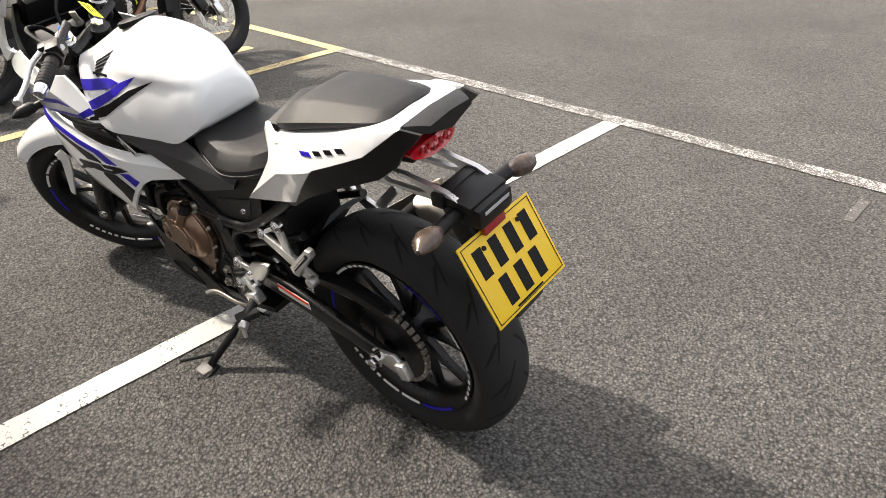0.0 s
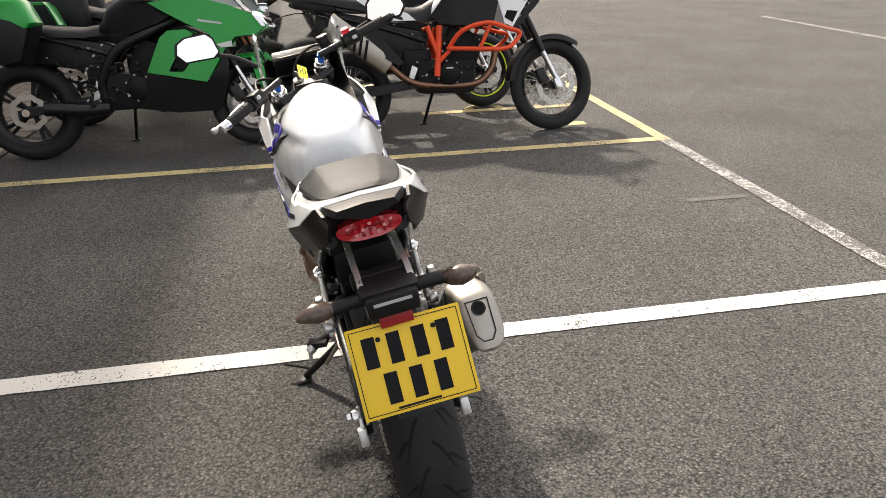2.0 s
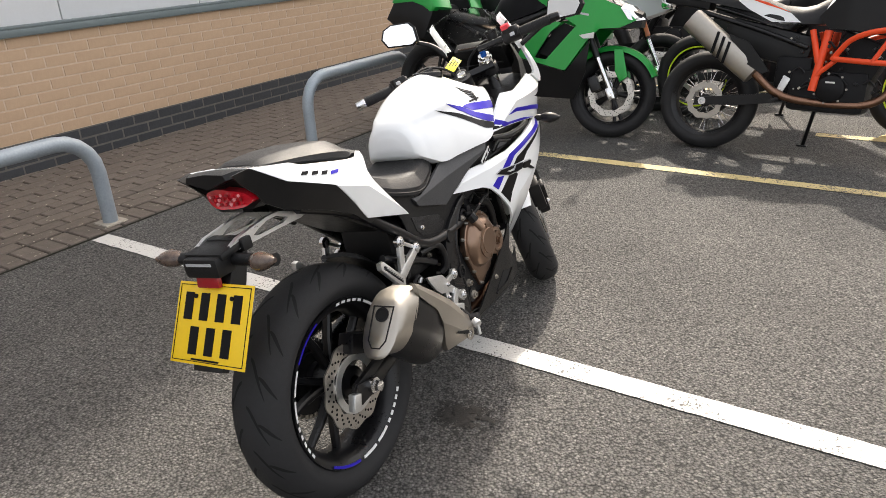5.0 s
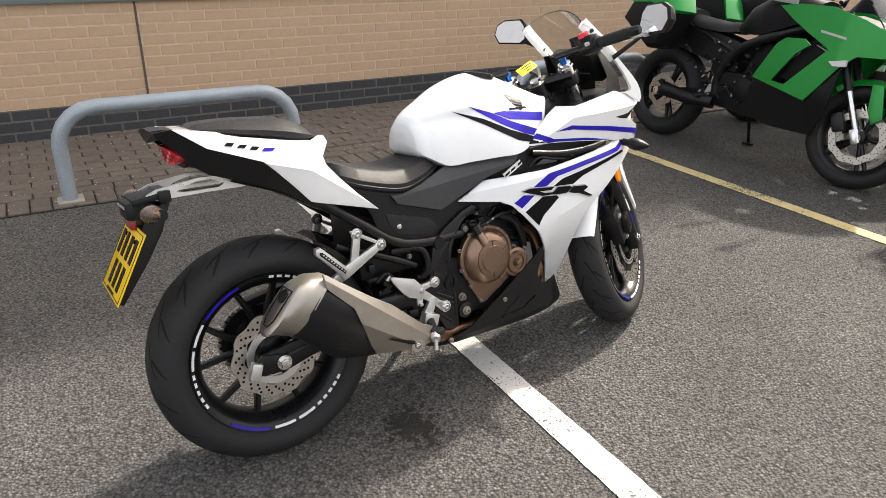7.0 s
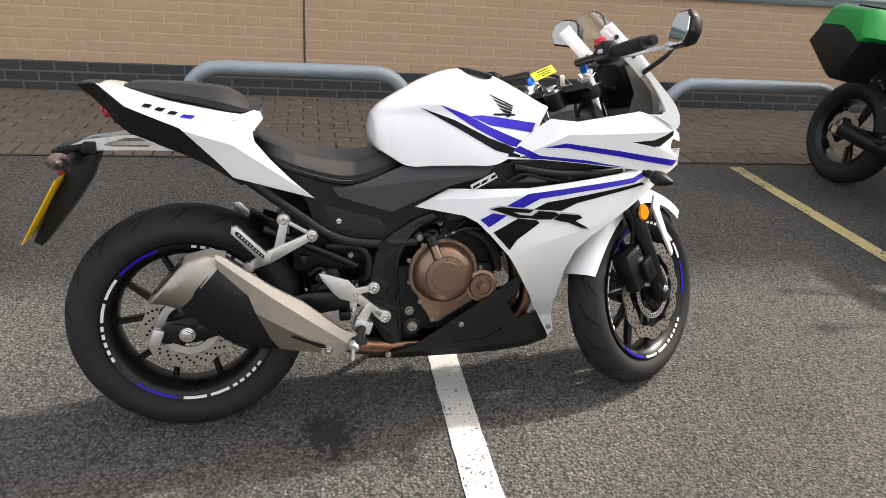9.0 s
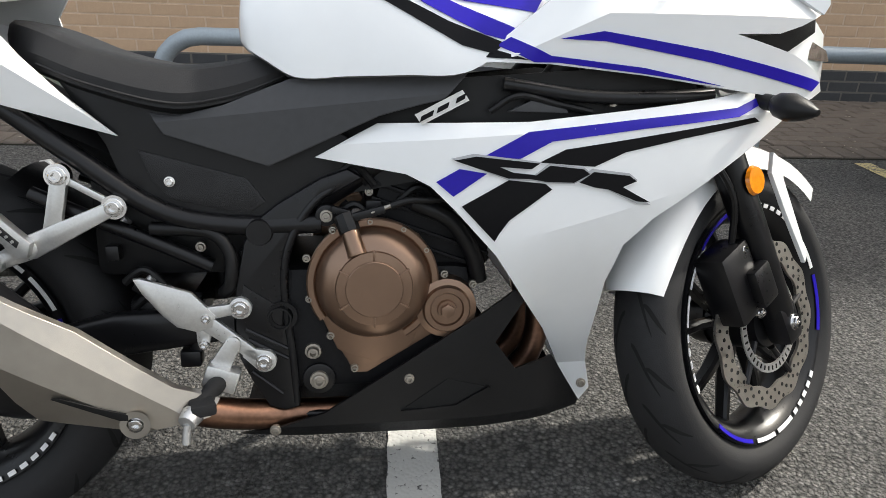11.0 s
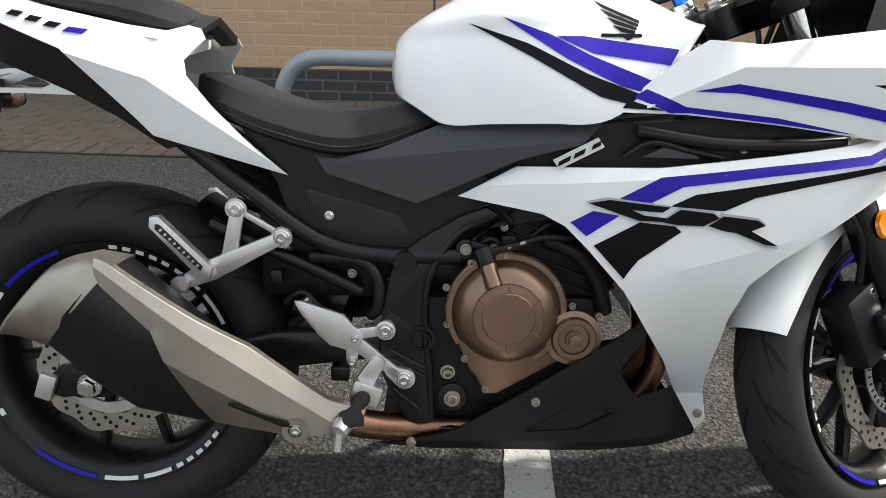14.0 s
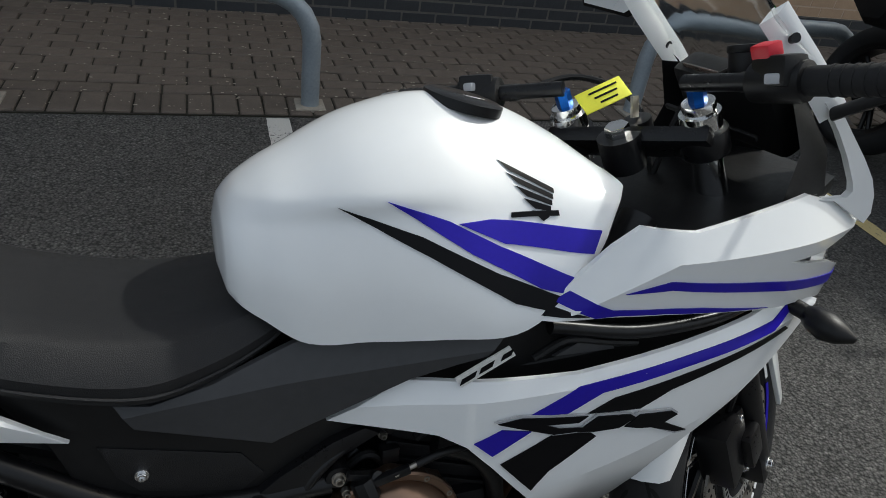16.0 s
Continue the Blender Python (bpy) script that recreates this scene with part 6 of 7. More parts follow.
part("master_cylinder", merge(rod((0.415, -0.115, 0.335), (0.412, -0.115, 0.42), 0.013, seg=14), block((0.03, 0.03, 0.025), (0.405, -0.118, 0.325), 0.004)), SATIN, bike)
part("shift_lever", tube([(0.46, 0.148, 0.262), (0.54, 0.155, 0.25), (0.62, 0.160, 0.255), (0.64, 0.185, 0.258)], 0.007, 10), STEEL, bike)

# side stand, foot on the ground at its left
part("side_stand", merge(tube([(0.53, 0.10, 0.225), (0.562, 0.180, 0.150), (0.600, 0.274, 0.068)], 0.012, 12), block((0.06, 0.05, 0.010), (0.605, 0.285, 0.058), 0.003, (-8, 0, 0)), rod((0.53, 0.08, 0.235), (0.53, 0.115, 0.225), 0.024, seg=18)), PLASTIC, bike, "black side stand, folded out")
part("stand_tang", rod((0.590, 0.245, 0.095), (0.645, 0.335, 0.110), 0.005, seg=8), SATIN, bike)
part("stand_spring", tube([(0.515, 0.11, 0.24), (0.550, 0.195, 0.125)], 0.007, 8, smooth=False), STEEL, bike)


# ---- the other motorcycles in the yellow bay; frames as above, x ahead from under the rear axle ----
def simple_wheel(parent, x, r_out, width, r_rim, m, spoked=False, tape=None):
    c = Vector((x, 0, r_out))
    t = part("tyre", moved(lathe(tyre_profile(r_out, r_rim + 0.004, width), c, 64), m), RUBBER, parent, "", 50)
    h = width * 0.36
    rim = part("rim", moved(lathe([(r_rim + 0.006, -h), (r_rim - 0.012, -h + 0.012), (r_rim - 0.020, 0), (r_rim - 0.012, h - 0.012), (r_rim + 0.006, h), (r_rim - 0.022, h - 0.02), (r_rim - 0.028, 0), (r_rim - 0.022, -h + 0.02)], c, 64), m), SATIN, parent)
    part("hub", moved(lathe([(0.015, -0.07), (0.04, -0.065), (0.045, 0), (0.04, 0.065), (0.015, 0.07)], c, 24), m), SATIN, rim)
    bm = bmesh.new()
    n = 36 if spoked else 5
    for i in range(n):
        a = 2 * math.pi * i / n
        if spoked:
            b = a + (0.35 if i % 2 else -0.35)
            s = 1 if i % 4 < 2 else -1
            bm = merge(bm, rod(c + Vector((0.04 * math.cos(a), s * 0.05, 0.04 * math.sin(a))), c + Vector(((r_rim - 0.012) * math.cos(b), 0, (r_rim - 0.012) * math.sin(b))), 0.0022, seg=5))
        else:
            for d in (-0.12, 0.12):
                bm = merge(bm, rod(c + Vector((0.03 * math.cos(a), 0, 0.03 * math.sin(a))), c + Vector(((r_rim - 0.015) * math.cos(a + d), 0, (r_rim - 0.015) * math.sin(a + d))), 0.016, 0.012, seg=8))
    part("spoke", moved(bm, m), CHROME if spoked else SATIN, rim)
    if tape:
        for s in (-1, 1):
            part("rim_tape", moved(lathe([(r_rim - 0.008, s * h), (r_rim + 0.003, s * (h + 0.002)), (r_rim + 0.003, s * (h + 0.004)), (r_rim - 0.008, s * (h + 0.002))], c, 64), m), tape, rim, "bright lime rim tape")
    return rim


def chassis(parent, base, rr, rf, wr, wf, steer=12, spoked=False, tape=None, rim_r=0.219, rim_f=0.219, twin=True, spar=True):
    head = Vector((base - 0.36, 0, 0.92))
    axis = Vector((0.42, 0, -0.907)).normalized()
    st = Matrix.Translation(head) @ Matrix.Rotation(radians(-steer), 4, axis) @ Matrix.Translation(-head)
    r = simple_wheel(parent, 0, rr, wr, rim_r, ID, spoked, tape)
    f = simple_wheel(parent, base, rf, wf, rim_f, st, spoked, tape)
    part("rear_disc", wave_disc((0, 0, rr), -0.075, 0.115, 0.08, ID), DISC, parent)
    for s in (-1, 1) if twin else (-1,):
        part("front_disc", wave_disc((base, 0, rf), s * 0.068, 0.155, 0.115, st), DISC, parent)
        part("hole_shade", hole_pegs((base, 0, rf), s * 0.068, 0.126, 0.147, 20, st), HOLLOW_SHADE, f)
        part("front_caliper", moved(block((0.07, 0.05, 0.11), (base - 0.12, s * 0.085, rf + 0.06), 0.012, (0, -25, 0)), st), SATIN, parent)
    for s in (-1, 1):
        lo = Vector((base, s * 0.10, rf))
        up = Vector((base - 0.325, s * 0.10, 0.98))
        part("fork_tube", moved(rod(lo + (up - lo) * 0.35, up, 0.024, seg=18), st), SATIN if spoked else SATIN, parent)
        part("fork_leg", moved(merge(rod(lo + Vector((0.02, 0, -0.02)), lo + (up - lo) * 0.42, 0.020, seg=16), block((0.05, 0.05, 0.09), lo, 0.012, (0, -25, 0))), st), CHROME, parent, "bright lower fork")
        part("swingarm", loft([[(x, s * 0.11 + dy * 0.018, z + dz * h) for dy, dz in ((-1, -1), (1, -1), (1, 1), (-1, 1))] for x, z, h in ((-0.05, rr - 0.005, 0.022), (0.20, rr + 0.02, 0.032), (0.48, rr + 0.06, 0.030))]), SATIN, parent)
        part("axle_nut", merge(lathe([(0.012, s * 0.13), (0.024, s * 0.13), (0.024, s * 0.14), (0.012, s * 0.14)], (0, 0, rr), 20), rod((0, s * 0.12, rr), (0, s * 0.136, rr), 0.012, seg=6)), CHROME, parent)
        part("handlebar", moved(tube([(base - 0.38, s * 0.06, 1.03), (base - 0.40, s * 0.20, 1.07), (base - 0.48, s * 0.37, 1.06)], 0.012, 10), st), SATIN, parent)
        part("grip", moved(rod((base - 0.445, s * 0.29, 1.067), (base - 0.49, s * 0.40, 1.058), 0.018, seg=14, bevel=0.003), st), RUBBER, parent)
        part("footrest", rod((0.45, s * 0.14, 0.36), (0.43, s * 0.25, 0.35), 0.012, seg=10), RUBBER, parent)
        part("footrest_bracket", slab([(0.42, 0.37), (0.46, 0.38), (0.50, 0.48), (0.46, 0.50), (0.44, 0.44)], s * 0.13, s * 0.142, 0.003), ALU, parent)
    part("engine_block", merge(block((0.42, 0.30, 0.24), (0.70, 0, 0.42), 0.04), block((0.26, 0.26, 0.26), (0.82, 0, 0.60), 0.03, (0, 20, 0)), block((0.20, 0.24, 0.22), (0.50, 0, 0.50), 0.03)), ENGINE, parent)
    for s in (-1, 1):
        part("engine_cover", lathe([(0.0, s * 0.185), (0.060, s * 0.182), (0.075, s * 0.172), (0.085, s * 0.14), (0, s * 0.14)], (0.72, 0, 0.44), 32), ENGINE, parent)
        for a in [2 * math.pi * k / 7 for k in range(7)]:
            part("cover_bolt", bolt((0.72 + 0.085 * math.cos(a), s * 0.155, 0.44 + 0.085 * math.sin(a)), (0, s, 0), 0.005, 0.008), STEEL, parent)
        if spar:
            part("frame_spar", tube([(base - 0.42, s * 0.08, 0.88), (0.86, s * 0.15, 0.80), (0.62, s * 0.16, 0.68), (0.50, s * 0.14, 0.50), (0.50, s * 0.12, 0.34)], 0.030, 12), SATIN, parent)
        part("subframe_tube", tube([(0.56, s * 0.12, 0.66), (0.25, s * 0.11, 0.76), (-0.12, s * 0.09, 0.86)], 0.014, 10), SATIN, parent)
    part("under_seat", block((0.52, 0.20, 0.20), (0.32, 0, 0.68), 0.04, (0, 12, 0)), PLASTIC, parent)
    part("side_stand", merge(rod((0.62, 0.12, 0.30), (0.56, 0.30, 0.055), 0.012), block((0.06, 0.05, 0.012), (0.555, 0.305, 0.05), 0.003)), SATIN, parent)
    return st


def hump(name, stations, material, parent, label="", n=2.2):
    """A rounded body: stations of (x, z bottom, z top, half width)."""
    rings = []
    xs = np.linspace(stations[0][0], stations[-1][0], 18)
    for t in xs:
        zb, zt, w = (lerp(t, *[(s[0], s[k]) for s in stations]) for k in (1, 2, 3))
        half = [(w * max(0, math.cos(a)) ** (2 / n), zb + (zt - zb) * math.sin(a) ** (2 / n)) for a in [math.pi / 2 * k / 9 for k in range(10)]]
        rings.append([(t, y, z) for y, z in half] + [(t, -y, z) for y, z in half[-2::-1]])
    return part(name, loft(rings), material, parent, label, 55)


def bike_at(x, y, yaw, lean, label):
    return thing("parked_motorcycle", pose(x, y, 0, 0, 0, yaw) @ pose(0, 0, 0, -lean, 0, 0), label, "motorcycle", "motorcycles parked in the yellow bay")


# green sports tourer with panniers
g = bike_at(3.63, 2.05, -88, 8, "metallic green sports tourer with black and green panniers")
gs = chassis(g, 1.445, 0.318, 0.300, 0.185, 0.12, 10)
clutter(g, 0.18, 0.75, 0.36, 0.72, 0.165, 44, 12)
gy = lambda x, z: lerp(x, (0.75, 0.215), (1.0, 0.225), (1.3, 0.20), (1.62, 0.10))
both("upper_fairing", [(0.86, 0.965), (1.00, 0.985), (1.18, 0.985), (1.36, 0.935), (1.50, 0.875), (1.60, 0.795), (1.50, 0.745), (1.36, 0.735), (1.22, 0.755), (1.08, 0.83), (0.96, 0.90)], gy, GREEN, g, "metallic green upper fairing", thick=0.01)
both("fairing_blade", [(0.795, 0.535), (0.90, 0.745), (0.955, 0.790), (1.07, 0.795), (1.11, 0.765), (1.04, 0.71), (0.955, 0.575), (0.93, 0.535)], gy, GREEN, g, "metallic green side panel", thick=0.012)
both("fairing_blade", [(0.795, 0.535), (0.93, 0.535), (1.02, 0.525), (1.22, 0.755), (1.37, 0.735), (1.30, 0.66), (1.16, 0.455)], gy, GREEN, g, "metallic green side panel", thick=0.012)
both("fairing_label", [(1.15, 0.842), (1.15, 0.855), (1.30, 0.830), (1.30, 0.817)], gy, GREYF, g, thick=0.001, rise=0.002)
both("fairing_dark", [(0.95, 0.56), (1.04, 0.72), (1.12, 0.77), (1.20, 0.74), (1.04, 0.54)], lambda x, z: 0.17, ENGINE, g, thick=0.01)
both("belly_panel", [(0.80, 0.525), (1.16, 0.445), (1.32, 0.66), (1.30, 0.45), (1.22, 0.26), (0.95, 0.26), (0.72, 0.30)], lambda x, z: lerp(z, (0.25, 0.14), (0.5, 0.20)), PLASTIC, g, "matt black belly panel", thick=0.01)
hump("fuel_tank", [(0.52, 0.80, 0.86, 0.08), (0.58, 0.78, 0.96, 0.13), (0.72, 0.78, 1.045, 0.17), (0.90, 0.84, 1.06, 0.18), (1.05, 0.92, 1.02, 0.15)], BLACKF, g, "gloss black fuel tank")
part("tank_band", block((0.20, 0.02, 0.035), (0.82, -0.150, 1.005), 0.006, (20, 4, 0)), GREYF, g, "silver band on the tank")
hump("rider_seat", [(0.12, 0.80, 0.87, 0.10), (0.25, 0.78, 0.855, 0.13), (0.42, 0.77, 0.84, 0.12), (0.56, 0.79, 0.86, 0.07)], VINYL, g)
hump("pillion_seat", [(-0.22, 0.89, 0.93, 0.08), (-0.05, 0.86, 0.93, 0.11), (0.14, 0.83, 0.90, 0.11)], VINYL, g)
both("tail_panel", [(-0.30, 0.93), (-0.05, 0.90), (0.12, 0.85), (0.16, 0.80), (0.0, 0.82), (-0.26, 0.88)], lambda x, z: 0.115, GREEN, g, thick=0.01)
for s in (-1, 1):
    po = [(-0.25, 0.775), (-0.13, 1.0), (0.16, 1.005), (0.22, 0.86), (0.13, 0.62), (0.02, 0.600)]
    pan = part("pannier", loft([[(x * k + 0.02 * (1 - k), s * y, 0.81 + (z - 0.81) * k) for x, z in po] for y, k in ((0.16, 0.96), (0.20, 1.0), (0.34, 0.98), (0.385, 0.86), (0.392, 0.78))]), PLASTIC, g, "black pannier", 30)
    lid = [(-0.190, 0.908), (-0.172, 0.935), (-0.136, 1.008), (-0.09, 1.022), (0.15, 1.020), (0.180, 0.985), (0.226, 0.868), (0.208, 0.840), (0.13, 0.890), (0.02, 0.925)]
    part("pannier_lid", loft([[(x * k + 0.02 * (1 - k), s * y, 0.81 + (z - 0.81) * k) for x, z in lid] for y, k in ((0.165, 0.97), (0.205, 1.0), (0.30, 1.0), (0.345, 0.985), (0.374, 0.93), (0.392, 0.865), (0.397, 0.80))]), GREEN, pan, "metallic green pannier lid", 35)
    part("pannier_seam", block((0.27, 0.004, 0.006), (-0.02, s * 0.378, 0.775), 0, (0, 25, 0)), GREEN, pan)
    # handle slot shown by a near-black block in place of its shade
    part("pannier_slot_shade", block((0.16, 0.05, 0.02), (0.06, s * 0.29, 1.020), 0.008), HOLLOW_SHADE, pan)
    part("front_mudguard_leg", moved(slab([(1.44, 0.60), (1.50, 0.60), (1.55, 0.42), (1.50, 0.38), (1.46, 0.45)], s * 0.085, s * 0.105, 0.006), gs), GREEN, g)
    part("indicator", loft([[(1.30 + dx, s * y, 0.70 + dz) for dx, dz in ((-0.05, -0.008), (0.05, 0.012), (0.05, -0.025), (-0.02, -0.03))] for y in (0.205, 0.225)]), LABEL, g, "clear indicator lens")
    part("headlamp", loft([[(1.55, s * 0.13, 0.80), (1.50, s * 0.15, 0.87), (1.50, s * 0.06, 0.90), (1.58, s * 0.04, 0.82)], [(1.60, s * 0.10, 0.79), (1.55, s * 0.12, 0.86), (1.55, s * 0.05, 0.89), (1.64, s * 0.03, 0.80)]]), CHROME, g, "bright headlamp")
part("front_mudguard", moved(loft([[Vector((1.445, 0, 0.30)) + Vector((r * math.cos(a), y, r * math.sin(a))) for r, y in ((0.29, -0.075), (0.325, -0.06), (0.332, 0), (0.325, 0.06), (0.29, 0.075), (0.322, 0))] for a in [radians(x) for x in range(25, 131, 8)]]), gs), GREEN, g, "metallic green front mudguard", 55)
part("nose", loft([[(x, -w, z - h), (x, -w, z + h), (x, 0, z + h + 0.02), (x, w, z + h), (x, w, z - h)] for x, z, w, h in ((1.25, 0.84, 0.19, 0.10), (1.45, 0.82, 0.14, 0.08), (1.62, 0.79, 0.05, 0.04))]), PLASTIC, g)
part("windscreen", loft([[(x, w * t, z - 0.05 * t * t) for t in (-1, -0.6, -0.2, 0.2, 0.6, 1)] + [(x - 0.006, w * t, z - 0.05 * t * t - 0.004) for t in (1, 0.6, 0.2, -0.2, -0.6, -1)] for x, z, w in ((1.50, 0.90, 0.12), (1.36, 1.06, 0.15), (1.24, 1.22, 0.12))]), GLASS, g).visible_shadow = False
for s in (-1, 1):
    part("silencer", tube([(0.52, s * 0.16, 0.32), (0.36, s * 0.19, 0.32), (0.22, s * 0.20, 0.335), (0.14, s * 0.205, 0.345)], (0.040, 0.050), 16), SATIN, g)
    part("mirror", loft([[Vector((1.30, s * 0.38, 1.12)) + Vector((d, y * k, z * k)) for y, z in ((-0.07, -0.02), (-0.05, 0.035), (0.05, 0.035), (0.07, -0.01), (0.04, -0.04), (-0.04, -0.04))] for d, k in ((0, 1), (0.03, 0.8))]), PLASTIC, g)
    part("mirror_stay", tube([(1.36, s * 0.16, 1.02), (1.33, s * 0.26, 1.08), (1.31, s * 0.36, 1.11)], 0.008, 8), SATIN, g)

# adventure bike with orange crash bars
k = bike_at(3.655, -0.05, -94.5, 9, "black and white adventure motorcycle with orange crash bars")
ks = chassis(k, 1.50, 0.310, 0.328, 0.150, 0.092, 14, True, None, 0.222, 0.246, True, False)
clutter(k, 0.45, 0.95, 0.42, 0.72, 0.165, 34, 11)
ky = lambda x, z: lerp(x, (0.4, 0.12), (0.75, 0.21), (1.1, 0.235), (1.5, 0.12))
both("tank_side", [(0.60, 0.83), (0.72, 0.985), (0.88, 1.08), (1.05, 1.10), (1.06, 0.90), (1.02, 0.74), (0.86, 0.755), (0.66, 0.77)], ky, PLASTIC, k, "matt black tank side", thick=0.02)
both("tank_shroud", [(0.90, 1.09), (1.26, 1.12), (1.38, 1.02), (1.28, 0.92), (1.16, 0.735), (1.10, 0.765), (1.06, 0.90), (1.02, 1.01), (0.86, 1.06)], lambda x, z: ky(x, z) + 0.006, WHITE, k, "white tank shroud with orange flashes", thick=0.02)
decal("shroud_flash", [(0.92, 1.07), (1.20, 1.075), (1.28, 1.05), (1.18, 1.055), (1.05, 1.045)], lambda x, z: ky(x, z) + 0.006, ORANGE, k)
decal("shroud_flash", [(1.13, 0.945), (1.22, 0.96), (1.26, 0.90), (1.20, 0.935)], lambda x, z: ky(x, z) + 0.006, ORANGE, k)
decal("shroud_number", [(1.12, 0.985), (1.12, 1.005), (1.27, 1.015), (1.27, 0.99)], lambda x, z: ky(x, z) + 0.006, BLACKF, k)
decal("shroud_badge", [(1.10, 0.80), (1.12, 0.845), (1.20, 0.84), (1.16, 0.765)], lambda x, z: ky(x, z) + 0.006, BLACKF, k)
both("nose_shroud", [(1.26, 1.12), (1.50, 1.06), (1.52, 0.95), (1.40, 0.925), (1.30, 0.91), (1.17, 0.735), (1.20, 0.73), (1.36, 0.90)], lambda x, z: lerp(x, (1.15, 0.225), (1.35, 0.18), (1.52, 0.09)), PLASTIC, k, thick=0.02)
hump("fuel_tank", [(0.58, 0.82, 0.88, 0.08), (0.70, 0.82, 1.02, 0.15), (0.95, 0.85, 1.12, 0.19), (1.20, 0.92, 1.12, 0.17)], WHITE, k)
hump("rider_seat", [(-0.28, 0.95, 1.0, 0.08), (-0.10, 0.92, 1.0, 0.11), (0.20, 0.86, 0.965, 0.13), (0.38, 0.81, 0.90, 0.14), (0.52, 0.79, 0.89, 0.12), (0.66, 0.80, 0.97, 0.09)], VINYL, k, "black vinyl seat")
both("tail_panel", [(0.08, 0.955), (0.14, 0.955), (0.44, 0.85), (0.50, 0.80), (0.34, 0.80), (0.20, 0.87)], lambda x, z: 0.135, WHITE, k, "white tail panel", thick=0.012)
decal("tail_flash", [(0.12, 0.955), (0.30, 0.91), (0.44, 0.855), (0.30, 0.895)], lambda x, z: 0.135, ORANGE, k)
part("luggage_rack", merge(*[tube([(-0.10, s * 0.10, 0.99), (-0.30, s * 0.11, 1.02), (-0.38, s * 0.08, 1.02)], 0.010, 8) for s in (-1, 1)], rod((-0.36, -0.09, 1.02), (-0.36, 0.09, 1.02), 0.010)), SATIN, k)
part("tail_unit", block((0.30, 0.14, 0.07), (-0.20, 0, 0.92), 0.02, (0, 8, 0)), PLASTIC, k)
for s in (-1, 1):
    part("crash_bar", tube([(0.71, s * 0.20, 0.60), (0.80, s * 0.25, 0.715), (0.97, s * 0.29, 0.765), (1.12, s * 0.28, 0.725), (1.21, s * 0.23, 0.69), (1.12, s * 0.27, 0.60), (0.95, s * 0.29, 0.595), (0.72, s * 0.22, 0.605)], 0.0155, 12), ORANGE, k, "orange tubular crash bar")
    part("crash_bar_brace", rod((0.92, s * 0.288, 0.60), (1.00, s * 0.288, 0.762), 0.013), ORANGE, k)
    part("trellis_frame", merge(rod((0.575, s * 0.15, 0.76), (0.635, s * 0.17, 0.58), 0.017), rod((0.66, s * 0.15, 0.76), (0.63, s * 0.18, 0.42), 0.022), rod((0.63, s * 0.18, 0.50), (0.74, s * 0.19, 0.61), 0.014)), ORANGE, k, "orange frame tubes")
    part("knuckle_guard", moved(loft([[(1.16, s * 0.20, 1.10), (1.16, s * 0.20, 1.04)], [(1.18, s * 0.32, 1.13), (1.18, s * 0.32, 1.02)], [(1.04, s * 0.42, 1.10), (1.04, s * 0.42, 1.04)]], caps=False, closed=False), ks), PLASTIC, k)
part("silencer", loft([[Vector((x, -y, z)) + Vector((0.60 * dz, -dy, 0.80 * dz)) for dy, dz in [(0.062 * math.copysign(abs(math.cos(a)) ** 0.6, math.cos(a)), 0.070 * math.copysign(abs(math.sin(a)) ** 0.6, math.sin(a))) for a in [2 * math.pi * q / 20 for q in range(20)]]] for x, y, z in ((-0.10, 0.23, 0.80), (0.06, 0.225, 0.68), (0.22, 0.21, 0.56), (0.30, 0.19, 0.50))]), STEEL, k, "brushed steel silencer", 50)
part("silencer_band", merge(*[block((0.018, 0.003, 0.13), (0.075 + 0.035 * q, -0.289 + 0.002 * q, 0.668 - 0.028 * q), 0.001, (0, 12, 0)) for q in range(3)]), BLACKF, k)
part("heat_guard", panel([(0.14, 0.72), (0.26, 0.68), (0.40, 0.52), (0.36, 0.50), (0.22, 0.58)], lambda x, z: 0.262, 0.01), PLASTIC, k)
part("exhaust_pipe", tube([(0.30, -0.17, 0.50), (0.44, -0.15, 0.39), (0.62, -0.14, 0.355), (0.90, -0.13, 0.36), (1.02, -0.11, 0.45), (1.06, -0.10, 0.58)], 0.024, 12), COPPER, k, "heat-tinted exhaust pipe")
part("front_mudguard", moved(loft([[Vector((1.50, 0, 0.33)) + Vector((r * math.cos(a), y, r * math.sin(a))) for r, y in ((0.32, -0.065), (0.356, -0.05), (0.363, 0), (0.356, 0.05), (0.32, 0.065), (0.353, 0))] for a in [radians(x) for x in range(55, 176, 8)]]), ks), PLASTIC, k, "matt black front mudguard", 55)
part("cover_word", block((0.05, 0.003, 0.010), (0.72, -0.186, 0.475), 0.001), LABEL, k)

# black naked bike with lime rim tape, further back
n3 = bike_at(4.45, 0.20, -92, 8, "black motorcycle with lime rim tape, half hidden behind others")
chassis(n3, 1.42, 0.312, 0.300, 0.17, 0.12, 14, False, LIME)
hump("fuel_tank", [(0.54, 0.78, 0.84, 0.08), (0.70, 0.80, 1.00, 0.16), (0.95, 0.84, 1.02, 0.17), (1.08, 0.90, 0.98, 0.10)], BLACKF, n3)
hump("seat", [(-0.25, 0.92, 0.99, 0.08), (0.0, 0.86, 0.96, 0.12), (0.25, 0.80, 0.88, 0.14), (0.45, 0.78, 0.86, 0.13), (0.56, 0.80, 0.90, 0.08)], VINYL, n3)
part("top_case", block((0.30, 0.34, 0.22), (-0.32, 0, 1.05), 0.05), GREYF, n3, "grey rear case")
part("headlamp", block((0.14, 0.20, 0.18), (1.16, 0, 0.94), 0.04), PLASTIC, n3)

